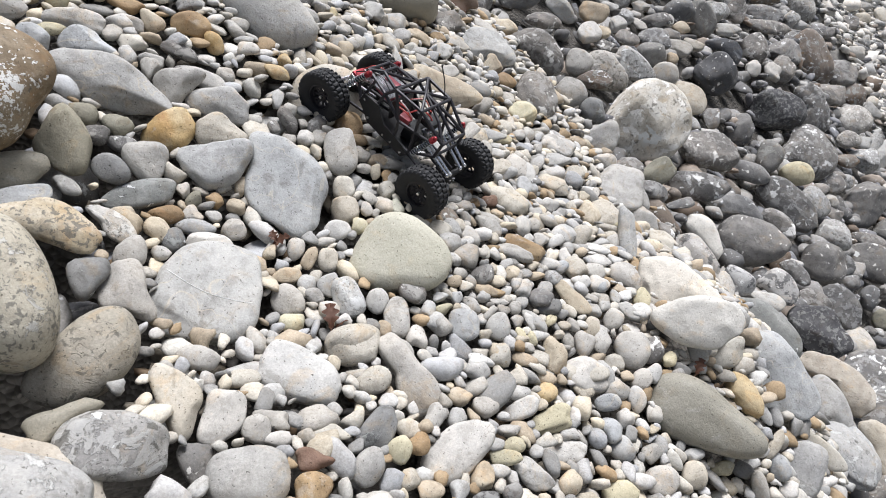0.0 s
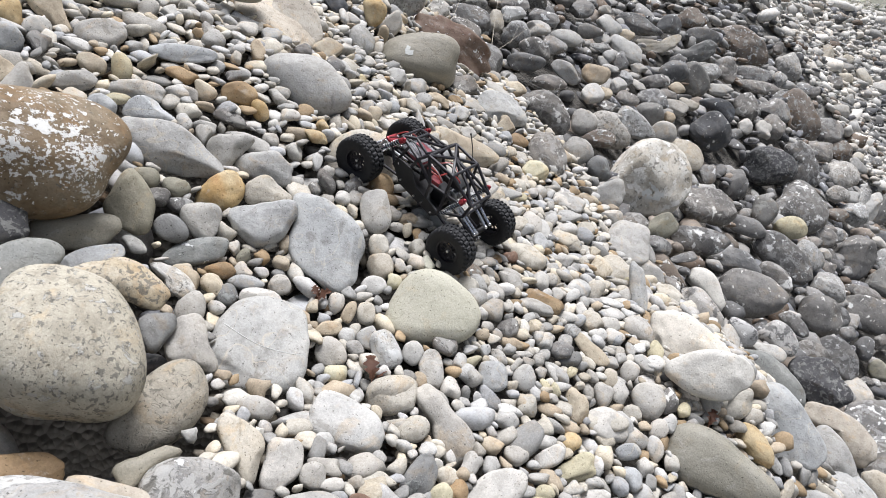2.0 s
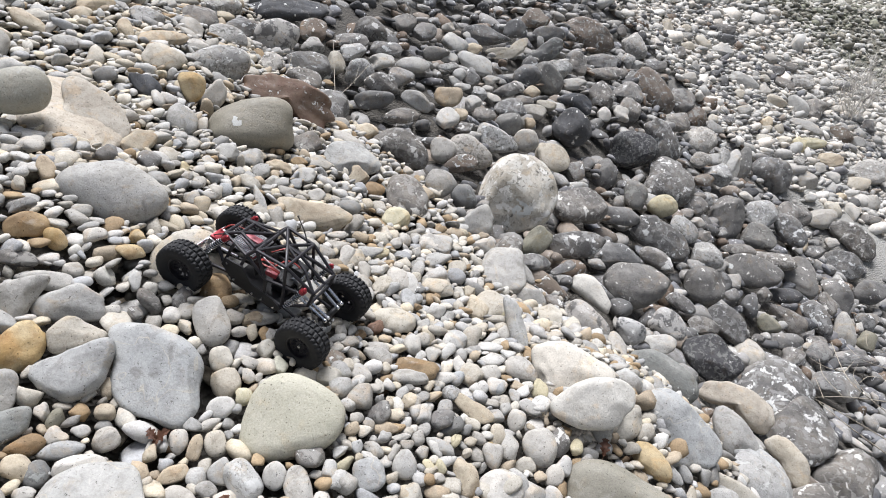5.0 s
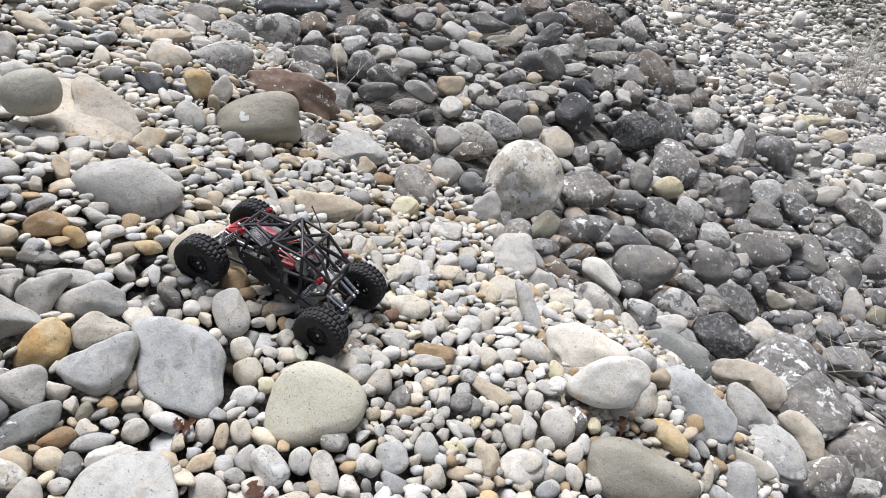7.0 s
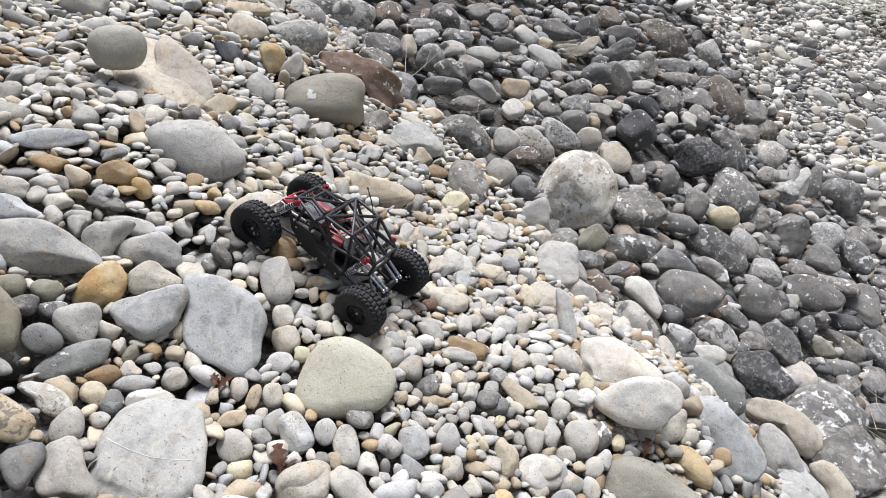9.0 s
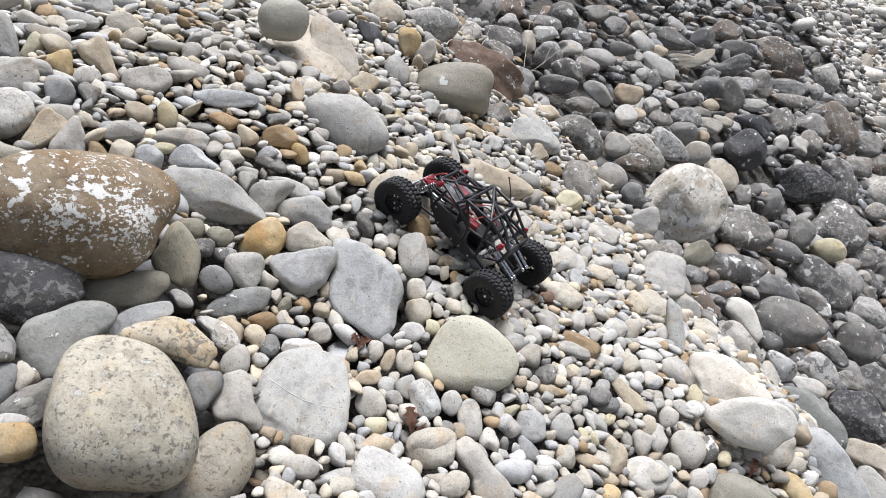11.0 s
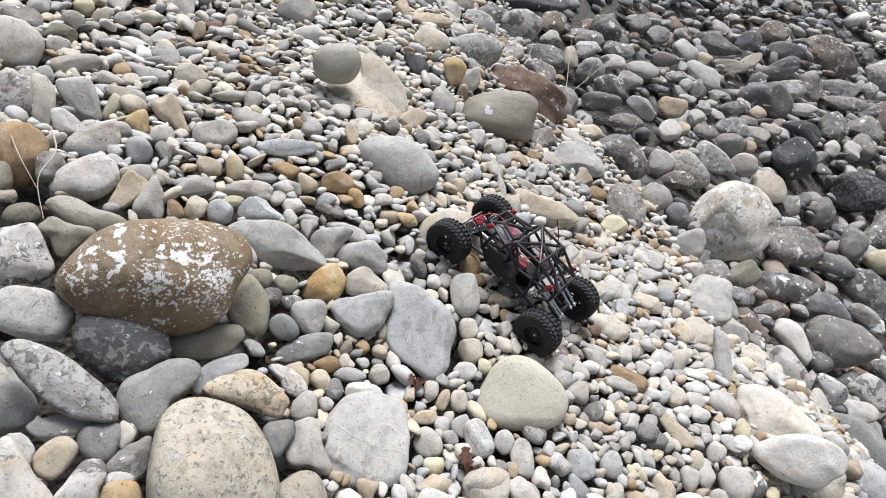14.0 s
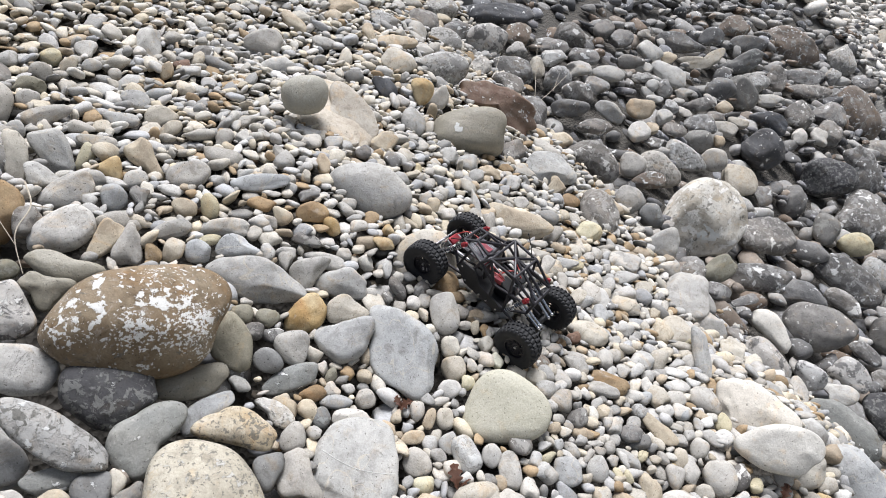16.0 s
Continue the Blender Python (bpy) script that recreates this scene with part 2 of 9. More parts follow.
LOOKS = {
    "g": (stone_material("grey_stone", GREY, (0.403, 0.389, 0.355)), "smooth warm grey stone"),
    "p": (stone_material("pale_stone", PALE, (0.485, 0.47, 0.435)), "pale, nearly white rounded stone"),
    "P": (stone_material("white_stone", (0.53, 0.512, 0.465), (0.57, 0.55, 0.50), spots=0.3, cloud=0.25), "large creamy white rounded stone"),
    "c": (stone_material("cream_stone", CREAM, (0.46, 0.435, 0.378), spots=0.3), "cream rounded stone with faint stains"),
    "b": (stone_material("blue_grey_stone", BLUE, (0.385, 0.391, 0.385), veins=1.0), "blue-grey stone with a fine grain"),
    "w": (stone_material("pale_blue_slab", (0.335, 0.342, 0.337), (0.39, 0.393, 0.38), spots=0.3, veins=1.0, warmth=0.25, cloud=0.4), "large smooth pale blue-grey slab"),
    # Copy of the slab above, lightened in colour to make up for missing sunlight.
    "W": (stone_material("lightened_blue_slab", (0.345, 0.353, 0.347), (0.40, 0.404, 0.392), spots=0.3, veins=1.0, warmth=0.25, cloud=0.4), "large smooth blue-grey slab lightened to look lit"),
    "d": (stone_material("dark_stone", DARK, (0.25, 0.233, 0.212), lichen=0.3, fleck=26.0, crust=0.42, spread=15.0, patch=(0.31, 0.307, 0.295), warmth=0.4), "dark grey rounded stone"),
    "k": (stone_material("black_stone", BLACK, (0.085, 0.088, 0.094), lichen=0.2), "nearly black smooth stone"),
    "D": (stone_material("smooth_dark_stone", (0.15, 0.149, 0.146), (0.21, 0.206, 0.197), lichen=0.3, fleck=28.0, crust=0.12, patch=(0.27, 0.268, 0.255), warmth=0.4), "smooth dark grey stone with few lichen flecks"),
    "t": (stone_material("tan_stone", TAN, (0.442, 0.393, 0.305), spots=0.1), "tan stone with brownish stains"),
    "o": (stone_material("ochre_stone", OCHRE, (0.347, 0.256, 0.149), rust=0.7), "ochre brown stone stained by rust"),
    "r": (stone_material("red_brown_stone", RED, (0.193, 0.141, 0.106), lichen=0.12), "red-brown stone"),
    "n": (stone_material("olive_stone", OLIVE, (0.241, 0.228, 0.180)), "olive grey smooth stone"),
    "N": (stone_material("taupe_stone", (0.275, 0.262, 0.215), (0.31, 0.297, 0.25), rough=0.5, cloud=0.1, warmth=0.15), "large smooth grey-brown river stone"),
    "G": (stone_material("green_grey_stone", GREEN, (0.47, 0.46, 0.385), cloud=0.12, warmth=0.2), "pale greenish grey rounded river stone"),
    "y": (stone_material("yellowish_stone", YELLOW, (0.464, 0.431, 0.308)), "yellowish rounded stone"),
    "h": (stone_material("granite_stone", (0.36, 0.358, 0.345), (0.43, 0.42, 0.39), spots=0.5, crust=0.3, patch=WHITE_LICHEN), "pale grey granular stone"),
    "l": (stone_material("mottled_stone", (0.27, 0.263, 0.25), (0.40, 0.388, 0.36), spots=1.0, dot=60.0, lichen=0.3, crust=0.5, spread=26.0, patch=(0.50, 0.495, 0.475), cloud=0.5), "grey stone mottled with lichen"),
    "m": (stone_material("dark_lichen_stone", (0.125, 0.121, 0.116), (0.21, 0.198, 0.18), lichen=0.5, fleck=21.0, crust=0.45, spread=25.0, patch=(0.36, 0.357, 0.347), warmth=0.3), "dark stone with grey and white lichen"),
    "s": (stone_material("speckled_slab", (0.375, 0.337, 0.28), (0.43, 0.397, 0.34), spots=0.55), "large cream slab with fine speckles"),
    "S": (stone_material("spotted_stone", (0.32, 0.303, 0.255), (0.37, 0.35, 0.30), spots=0.85, dot=62.0), "beige stone with dark lichen spots"),
    "B": (stone_material("beige_boulder", (0.345, 0.317, 0.253), (0.40, 0.372, 0.302), spots=1.1, dot=115.0, crust=0.2, spread=30.0, patch=(0.46, 0.455, 0.43), cloud=0.4), "big beige boulder with grey lichen rings"),
    "Z": (stone_material("brown_boulder", (0.185, 0.136, 0.084), (0.26, 0.212, 0.148), spots=0.6, lichen=0.10, cloud=0.5, rust=0.6, top=1.45, fleck=48.0), "big brown boulder crusted with white lichen"),
    "A": (stone_material("rusty_boulder", (0.42, 0.35, 0.24), (0.47, 0.43, 0.35), spots=1.15, rust=0.7, cloud=0.5), "rust and cream stone with black lichen"),
    "K": (stone_material("dark_speckled_boulder", (0.062, 0.060, 0.063), (0.09, 0.089, 0.088), crust=0.40, spread=48.0, patch=(0.26, 0.26, 0.245), lichen=0.12), "dark slab with grey lichen speckles"),
    "L": (stone_material("lichen_boulder", (0.50, 0.48, 0.43), (0.35, 0.33, 0.285), spots=0.85, dot=38.0, lichen=0.5, fleck=20.0, crust=0.5, cloud=0.5, patch=(0.623, 0.623, 0.596)), "boulder covered in white lichen"),
    "e": (stone_material("mid_grey_stone", (0.165, 0.166, 0.16), (0.215, 0.213, 0.203), crust=0.15, lichen=0.1), "mid grey worn stone"),
    "V": (stone_material("black_blotched_stone", (0.44, 0.43, 0.41), (0.36, 0.355, 0.34), crust=0.42, spread=16.0, patch=(0.085, 0.085, 0.087), lichen=0.25, cloud=0.4), "pale stone with black lichen blotches"),
    "E": (stone_material("green_grey_slab", (0.215, 0.222, 0.21), (0.27, 0.272, 0.252), lichen=0.1, warmth=0.2), "smooth grey-green boulder"),
    "a": (stone_material("brown_grey_stone", (0.155, 0.125, 0.101), (0.215, 0.185, 0.155), spots=0.5, lichen=0.35, crust=0.3, rust=0.25), "brown-grey stone with lichen flecks"),
    "q": (stone_material("yellow_brown_stone", (0.373, 0.264, 0.123), (0.470, 0.382, 0.240), rust=0.35), "yellow-brown rounded stone"),
}
PALE_GRAVEL = gravel_material("pale_gravel", [GREY, PALE, (0.50, 0.48, 0.43), (0.48, 0.43, 0.34), (0.37, 0.372, 0.37), (0.46, 0.43, 0.37), TAN, (0.50, 0.49, 0.46), (0.38, 0.36, 0.32), (0.56, 0.52, 0.44), (0.25, 0.245, 0.23), (0.47, 0.46, 0.44), (0.33, 0.245, 0.15), (0.52, 0.50, 0.465), (0.44, 0.41, 0.355), (0.52, 0.46, 0.35)])
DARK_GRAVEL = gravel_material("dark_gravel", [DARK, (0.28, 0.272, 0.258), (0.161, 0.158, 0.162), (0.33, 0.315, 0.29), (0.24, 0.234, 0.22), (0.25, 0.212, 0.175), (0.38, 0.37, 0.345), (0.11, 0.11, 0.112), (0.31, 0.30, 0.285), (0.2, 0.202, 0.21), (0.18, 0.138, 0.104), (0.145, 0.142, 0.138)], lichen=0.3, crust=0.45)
# Darker browns for the deep pebbles: the shade of the gaps, put into colour.
SHADE_GRAVEL = gravel_material("shade_gravel", [(0.11, 0.10, 0.085), (0.16, 0.14, 0.11), (0.085, 0.08, 0.073), (0.20, 0.175, 0.135), (0.13, 0.125, 0.118), (0.17, 0.12, 0.075)])
FAR_GRAVEL = gravel_material("far_gravel", [(0.51, 0.495, 0.46), (0.62, 0.595, 0.545), (0.56, 0.54, 0.495), (0.61, 0.57, 0.505), (0.44, 0.428, 0.40), (0.58, 0.54, 0.48), (0.64, 0.618, 0.57), (0.40, 0.39, 0.365), (0.59, 0.54, 0.47)])
DULL_GRAVEL = gravel_material("dull_gravel", [(0.34, 0.325, 0.28), (0.24, 0.238, 0.19), (0.44, 0.42, 0.375), (0.19, 0.18, 0.145), (0.56, 0.545, 0.50), (0.23, 0.233, 0.175), (0.38, 0.37, 0.33), (0.28, 0.26, 0.21)], lichen=0.2)


def bed_material():
    k = Nodes("gravel_bed")
    at = k.n.new("ShaderNodeTexCoord").outputs["Object"]
    grain = k.cells(at, 60.0)
    # Near-black base: shade between the stones, painted into the bed colour.
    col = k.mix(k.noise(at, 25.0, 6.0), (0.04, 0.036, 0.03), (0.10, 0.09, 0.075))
    axis = k.n.new("ShaderNodeSeparateXYZ")
    k.put(axis.inputs[0], at)
    along = k.math("ADD", axis.outputs[0], k.math("MULTIPLY", axis.outputs[1], 0.35))
    col = k.mix(k.ramp(along, 5.6, 6.6), col, k.mix(k.noise(at, 25.0, 6.0), (0.26, 0.25, 0.22), (0.40, 0.39, 0.36)))
    away = k.math("ADD", axis.outputs[0], k.math("MULTIPLY", axis.outputs[1], 0.6))
    col = k.mix(k.ramp(away, 10.8, 11.6), col, k.mix(k.ramp(k.noise(at, 1.6, 5.0), 0.42, 0.6), (0.19, 0.175, 0.14), (0.16, 0.158, 0.12)))
    k.bump(grain, 1.0, 0.012)
    return k.done(col, 0.9)


# ---- the bank: one sloping sheet of gravel ----
SLOPE = (-0.625, 0.08, 0.193, -0.023, 0.027, 0.026)
SWELLS = [
    (-0.12, 1.36, 0.070), (3.28, 5.23, -0.051), (2.31, 2.50, -0.104), (0.00, 3.56, -0.083), (1.77, 5.05, -0.075),
    (0.96, 2.64, 0.007), (-1.40, 1.51, 0.021), (-1.00, 2.80, -0.077), (1.86, 3.54, -0.141), (0.89, 1.33, 0.251),
    (2.88, 3.30, -0.051), (-0.79, 0.70, 0.064), (2.60, 5.73, 0.018), (-0.71, 1.96, 0.103), (2.48, 4.72, 0.013),
    (1.34, 2.00, 0.004), (-0.01, 0.70, 0.004), (1.53, 2.54, -0.031), (-0.50, 3.00, 0.079), (0.27, 3.12, -0.061),
    (-0.83, 1.51, 0.032), (-1.20, 1.94, -0.039), (-0.50, 1.06, -0.159), (2.89, 4.93, 0.116), (2.13, 3.18, 0.096),
    (0.30, 1.47, 0.006),
]


def height(x, y):
    """The height of the stones' upper faces over the plan."""
    cx, cy = np.clip(x, -2.2, 4.5), np.clip(y, -0.5, 8.0)
    h = SLOPE[0] * cx + SLOPE[1] * cy + SLOPE[2] + SLOPE[3] * cx * cx + SLOPE[4] * cx * cy + SLOPE[5] * cy * cy
    for sx, sy, amount in SWELLS:
        h = h + amount * np.exp(-((x - sx) ** 2 + (y - sy) ** 2) / (2 * 0.3 ** 2))
    return h - 0.25 * np.clip(x - cx, -9, 6) + 0.03 * (y - cy)


def uphill(x, y):
    """The upward normals of the bank, as rows."""
    e = 0.08
    n = np.stack([height(x - e, y) - height(x + e, y), height(x, y - e) - height(x, y + e), np.full(np.shape(x), 2 * e)], -1)
    return n / np.linalg.norm(n, axis=-1, keepdims=True)


def quick_mesh(name, verts, tris, material, smooth=True):
    me = bpy.data.meshes.new(name)
    me.vertices.add(len(verts))
    me.vertices.foreach_set("co", np.ascontiguousarray(verts, np.float32).ravel())
    me.loops.add(3 * len(tris))
    me.loops.foreach_set("vertex_index", np.ascontiguousarray(tris, np.int32).ravel())
    me.polygons.add(len(tris))
    me.polygons.foreach_set("loop_start", np.arange(0, 3 * len(tris), 3, dtype=np.int32))
    me.polygons.foreach_set("use_smooth", np.full(len(tris), smooth))
    me.materials.append(material)
    me.update(calc_edges=True)
    me.validate()
    return me


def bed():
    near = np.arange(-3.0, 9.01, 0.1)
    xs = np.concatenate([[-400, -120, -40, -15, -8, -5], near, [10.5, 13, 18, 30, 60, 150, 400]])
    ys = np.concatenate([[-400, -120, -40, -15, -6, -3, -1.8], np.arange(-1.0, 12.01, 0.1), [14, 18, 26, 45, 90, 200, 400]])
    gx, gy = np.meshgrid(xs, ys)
    # The bed drops away under the boulder pile so that its gaps go dark.
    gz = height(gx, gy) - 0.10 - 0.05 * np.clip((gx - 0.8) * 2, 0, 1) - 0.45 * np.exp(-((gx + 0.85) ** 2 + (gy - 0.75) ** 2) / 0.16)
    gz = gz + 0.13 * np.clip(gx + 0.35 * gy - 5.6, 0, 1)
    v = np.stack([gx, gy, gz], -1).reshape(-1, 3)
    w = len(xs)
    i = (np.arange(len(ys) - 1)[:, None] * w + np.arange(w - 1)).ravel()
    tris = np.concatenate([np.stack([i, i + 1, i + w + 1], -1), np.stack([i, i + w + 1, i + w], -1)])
    tagged(new("ground", quick_mesh("ground", v, tris, bed_material())), "gravel bed of the river bank, its near part darkened as gap shade", "ground", kind="structure")


bed()


# ---- stones ----
def icosphere(level):
    bm = bmesh.new()
    bmesh.ops.create_icosphere(bm, subdivisions=level, radius=1.0)
    bm.verts.ensure_lookup_table()
    v = np.array([w.co[:] for w in bm.verts])
    f = np.array([[w.index for w in g.verts] for g in bm.faces])
    bm.free()
    return v / np.linalg.norm(v, axis=1, keepdims=True), f


BALLS = {n: icosphere(n) for n in (2, 3, 4, 5)}
rng = np.random.default_rng(11)


def rim(angle, plan):
    """How far the rim of a stone swells or pinches round its plan: pairs of a cosine and a sine for one to eight lobes."""
    r = np.ones(len(angle))
    for k in range(len(plan) // 2):
        r += plan[2 * k] * np.cos((k + 1) * angle) + plan[2 * k + 1] * np.sin((k + 1) * angle)
    return r


def worn_body(v, plan, angular, rough, boxy, flats, steep):
    """A worn stone of unit half-size: a rounded body over its plan, with broken or rubbed flats."""
    flat = np.hypot(v[:, 0], v[:, 1])
    grow = np.maximum(flat, 1e-4) ** (boxy - 1.0)
    p = np.stack([v[:, 0] * grow, v[:, 1] * grow, np.sign(v[:, 2]) * np.abs(v[:, 2]) ** boxy], -1)
    for _ in range(flats):
        d = rng.normal(0, 1, 3)
        d[2] = d[2] if steep == 0 else np.sign(d[2]) * (steep + abs(d[2]))
        d /= np.linalg.norm(d)
        cut, soft = rng.uniform(0.74 + 0.06 * steep, 0.98) - 0.12 * angular, max(0.018, 0.11 - 0.085 * angular)
        over = p @ d - cut
        p = p - d * (0.92 * soft * np.logaddexp(0.0, over / soft))[:, None]
    p[:, :2] *= rim(np.arctan2(v[:, 1], v[:, 0]), plan)[:, None]
    swell = np.zeros(len(v))
    for _ in range(4):
        swell += 0.022 * np.sin(v @ rng.normal(0, 1.9, 3) + rng.uniform(0, 6.3))
    for _ in range(6 if rough else 0):
        swell += rough * np.sin(v @ rng.normal(0, 6.5, 3) + rng.uniform(0, 6.3))
    return p * (1 + swell)[:, None]


def pebble_shape(v, angular=0.0, rough=0.0, plate=False):
    """A stone of unit half-size with a plan of its own."""
    plan = rng.normal(0, 1, 10) * np.repeat([0.0, 0.04, 0.045, 0.03, 0.016], 2) * (0.7 + 0.5 * angular)
    p = worn_body(v, plan, angular, rough, 0.6 if plate else rng.uniform(0.72, 0.95), int(rng.integers(3, 7) + 4 * angular), 0.0)
    low, high = p.min(0), p.max(0)
    return (p - (low + high) / 2) / ((high - low) / 2)


def stone(x, y, z, a, b, c, rx, ry, rz, kind, plan=None):
    """One stone that can be told apart: its middle, its half-sizes, its turn and the outline of its plan."""
    material, label = LOOKS[kind[0]]
    angular = {"f": 1.0, "r": 0.12, "p": 0.1}.get(kind[1:], rng.uniform(0.35, 0.85) if plan else rng.uniform(0.2, 0.7) if a > 0.09 else rng.uniform(0.3, 1.0))
    ball, faces = BALLS[5 if a > 0.12 else 4 if a > 0.045 else 3]
    if plan:
        shape = worn_body(ball, plan, angular, 0.002 if angular < 0.2 else 0.008, 0.6 if c < 0.4 * b else rng.uniform(0.76, 0.9), 7 if angular == 1.0 else 2 if angular < 0.2 else 5, 0.8) * (a, b, c)
    else:
        shape = pebble_shape(ball, angular, 0.010, kind.endswith("p") and len(kind) > 1) * (a, b, c)
    name, size = ("boulder", "boulders of the bank") if a > 0.1 else ("cobble", "cobbles of the bank") if a > 0.045 else ("pebble", "large pebbles of the bank")
    ob = new(name, quick_mesh(name, shape, faces, material))
    ob.matrix_world = pose(x, y, z, rx, ry, rz)
    tagged(ob, ("broken " if angular == 1.0 else "") + label + " in the gravel", "stone" if a < 0.1 else "boulder", size)
    TOLD_APART.append((np.array(ob.matrix_world.inverted()), (a, b, c + 0.05 if plan else c)))


TOLD_APART = []
stone(-0.027, 2.982, 0.685, 0.197, 0.099, 0.079, 53, 29, -9, 'rf', (0.02, 0.11, 0.2, 0, -0.12, -0.18, -0.15, 0.09, 0.06, 0.06, 0.02, -0.02, 0.03, 0.01, 0.02, -0.06))
stone(-0.173, 2.574, 0.715, 0.181, 0.117, 0.082, 57, 9, 5, 'Nr', (-0, 0, 0.02, -0, -0.09, -0.01, -0.05, -0, 0, -0, 0, -0, 0.01, 0, -0, -0))
stone(-0.057, 3.736, 0.845, 0.137, 0.095, 0.067, 65, 4, 6, 'V', (0, 0, -0, 0, -0.01, 0.01, 0.01, 0.01, -0, -0, 0, -0, -0.01, -0, 0, -0))
stone(-0.278, 3.037, 0.883, 0.125, 0.084, 0.050, 61, 15, 6, 'l', (-0, 0, 0, 0.01, -0.06, 0.03, 0.01, 0.03, 0, -0, 0, -0.01, -0, -0.01, -0, 0))
stone(-0.376, 2.697, 0.885, 0.064, 0.051, 0.031, 4, 61, -72, 'q', (0, 0, -0.01, 0, 0.02, -0.1, -0.02, -0, -0.01, 0, -0.01, -0.01, -0, 0.01, 0, 0.01))
stone(-0.314, 2.756, 0.817, 0.068, 0.043, 0.026, 55, -30, 32, 'g', (0, -0, -0.01, 0, 0.04, 0.11, -0.05, 0.01, -0.01, 0, -0.01, 0.01, -0.01, -0.02, 0, -0))
stone(-1.595, 1.690, 1.266, 0.085, 0.080, 0.056, -50, 49, -102, 'p', (-0, 0, 0.01, -0, 0.04, -0.03, -0.05, -0.01, -0.02, 0, -0, -0, -0.01, 0, -0, 0.01))
stone(-1.459, 1.472, 1.186, 0.068, 0.054, 0.038, -28, 58, -76, 'l', (-0, 0, -0.01, 0, -0.02, -0.03, -0.03, 0.01, -0.01, -0.01, 0, 0, 0.01, 0.01, -0, 0))
stone(-1.400, 1.484, 1.165, 0.078, 0.030, 0.018, -35, 55, -85, 'c', (0, 0, 0.02, 0.02, 0.08, -0.05, -0.04, 0.04, -0.01, 0.03, 0, -0, -0.01, 0.02, -0, -0))
stone(-1.348, 1.281, 1.103, 0.086, 0.061, 0.049, -35, 52, -84, 'o', (0, 0, 0, -0, 0.01, -0.02, -0.01, -0, 0.02, -0, -0, -0, 0, 0.02, -0, -0))
stone(-1.346, 1.562, 1.143, 0.075, 0.046, 0.023, 7, 61, -39, 'Wf', (0, 0, 0.02, 0, 0.08, -0.02, -0.06, 0.02, -0.01, 0, -0, -0, -0.02, 0.01, 0, 0))
stone(-1.468, 1.618, 1.200, 0.027, 0.021, 0.012, 28, 59, -13, 'p', (0, -0, 0, 0, 0.09, -0.02, -0, 0.01, 0.01, -0.01, 0.01, -0.01, 0, 0.01, 0, -0))
stone(-1.447, 1.725, 1.202, 0.069, 0.032, 0.016, 63, 0, 43, 'g', (-0, 0, 0.04, -0.02, 0.11, 0.02, -0.02, -0.05, -0.02, -0, 0, 0.01, -0, -0.01, -0.01, 0))
stone(-1.256, 1.428, 1.076, 0.076, 0.042, 0.025, 59, -7, 47, 'g', (-0, -0, 0, 0, -0.05, 0.05, -0, 0.01, -0.01, 0, -0.01, -0.01, -0, 0, 0, -0))
stone(-1.216, 1.506, 1.076, 0.027, 0.021, 0.011, 31, 53, -12, 'g', (0, 0, 0, 0, -0.08, -0.01, -0, 0.04, 0, -0, 0.01, 0, 0, -0.01, -0, 0))
stone(-1.157, 1.457, 1.034, 0.042, 0.036, 0.029, -20, 56, -74, 'b', (-0, 0, -0, -0, 0, -0.03, -0.04, -0.01, 0, 0.01, 0, 0, -0, 0, 0.01, 0))
stone(-1.137, 1.553, 1.039, 0.036, 0.032, 0.022, 56, -19, 50, 'p', (0, -0, -0, 0, 0.01, -0.03, 0.01, 0.01, -0.01, -0, -0, -0, -0, 0, -0, 0))
stone(-1.025, 1.638, 1.005, 0.066, 0.045, 0.027, 57, 3, 31, 'g', (0, -0, -0.01, 0, 0.01, 0.01, -0.02, 0.02, 0.01, -0.01, 0, 0, 0, -0, 0, 0))
stone(-1.152, 1.663, 1.063, 0.071, 0.037, 0.019, 19, 56, -32, 't', (-0.01, -0, 0.08, 0, 0.22, 0.02, 0.01, -0, -0.01, -0.02, 0.02, 0.01, -0.01, 0.01, -0.01, 0))
stone(-1.207, 1.569, 1.074, 0.036, 0.035, 0.021, 28, 54, -18, 'q', (-0.01, 0, 0.03, 0, 0.18, -0.06, 0, -0, 0, -0, 0.04, -0.02, 0, 0, -0, -0))
stone(-1.285, 1.596, 1.106, 0.045, 0.023, 0.014, -49, 41, -109, 'yf', (0, 0, -0, 0, 0.01, -0.09, -0.02, 0.01, -0, 0.01, -0.01, 0, 0, 0, 0, 0))
stone(-1.214, 1.938, 1.098, 0.057, 0.039, 0.019, 60, 3, 32, 'c', (0, -0, -0.03, -0, 0.03, -0.1, -0.01, -0.01, 0.01, -0.01, -0.01, -0.01, -0, -0, -0, -0))
stone(-1.154, 1.871, 1.078, 0.041, 0.025, 0.012, 58, -13, 41, 'c', (-0, -0, 0, 0, -0.01, 0.02, -0.01, 0, -0, 0, -0, 0.01, -0, -0, -0, -0))
stone(-0.987, 1.875, 1.028, 0.041, 0.028, 0.017, 50, -33, 52, 'g', (0, -0, -0.01, -0, -0.05, -0.02, 0.03, -0.03, -0.02, 0.02, 0.01, -0.01, 0, 0.01, 0, -0.01))
stone(-1.089, 2.782, 1.133, 0.094, 0.066, 0.040, 65, -3, 27, 'g', (-0, 0, -0.01, 0, -0.01, 0.04, -0, 0.01, 0.01, -0, 0.01, -0.01, -0, 0, 0, 0))
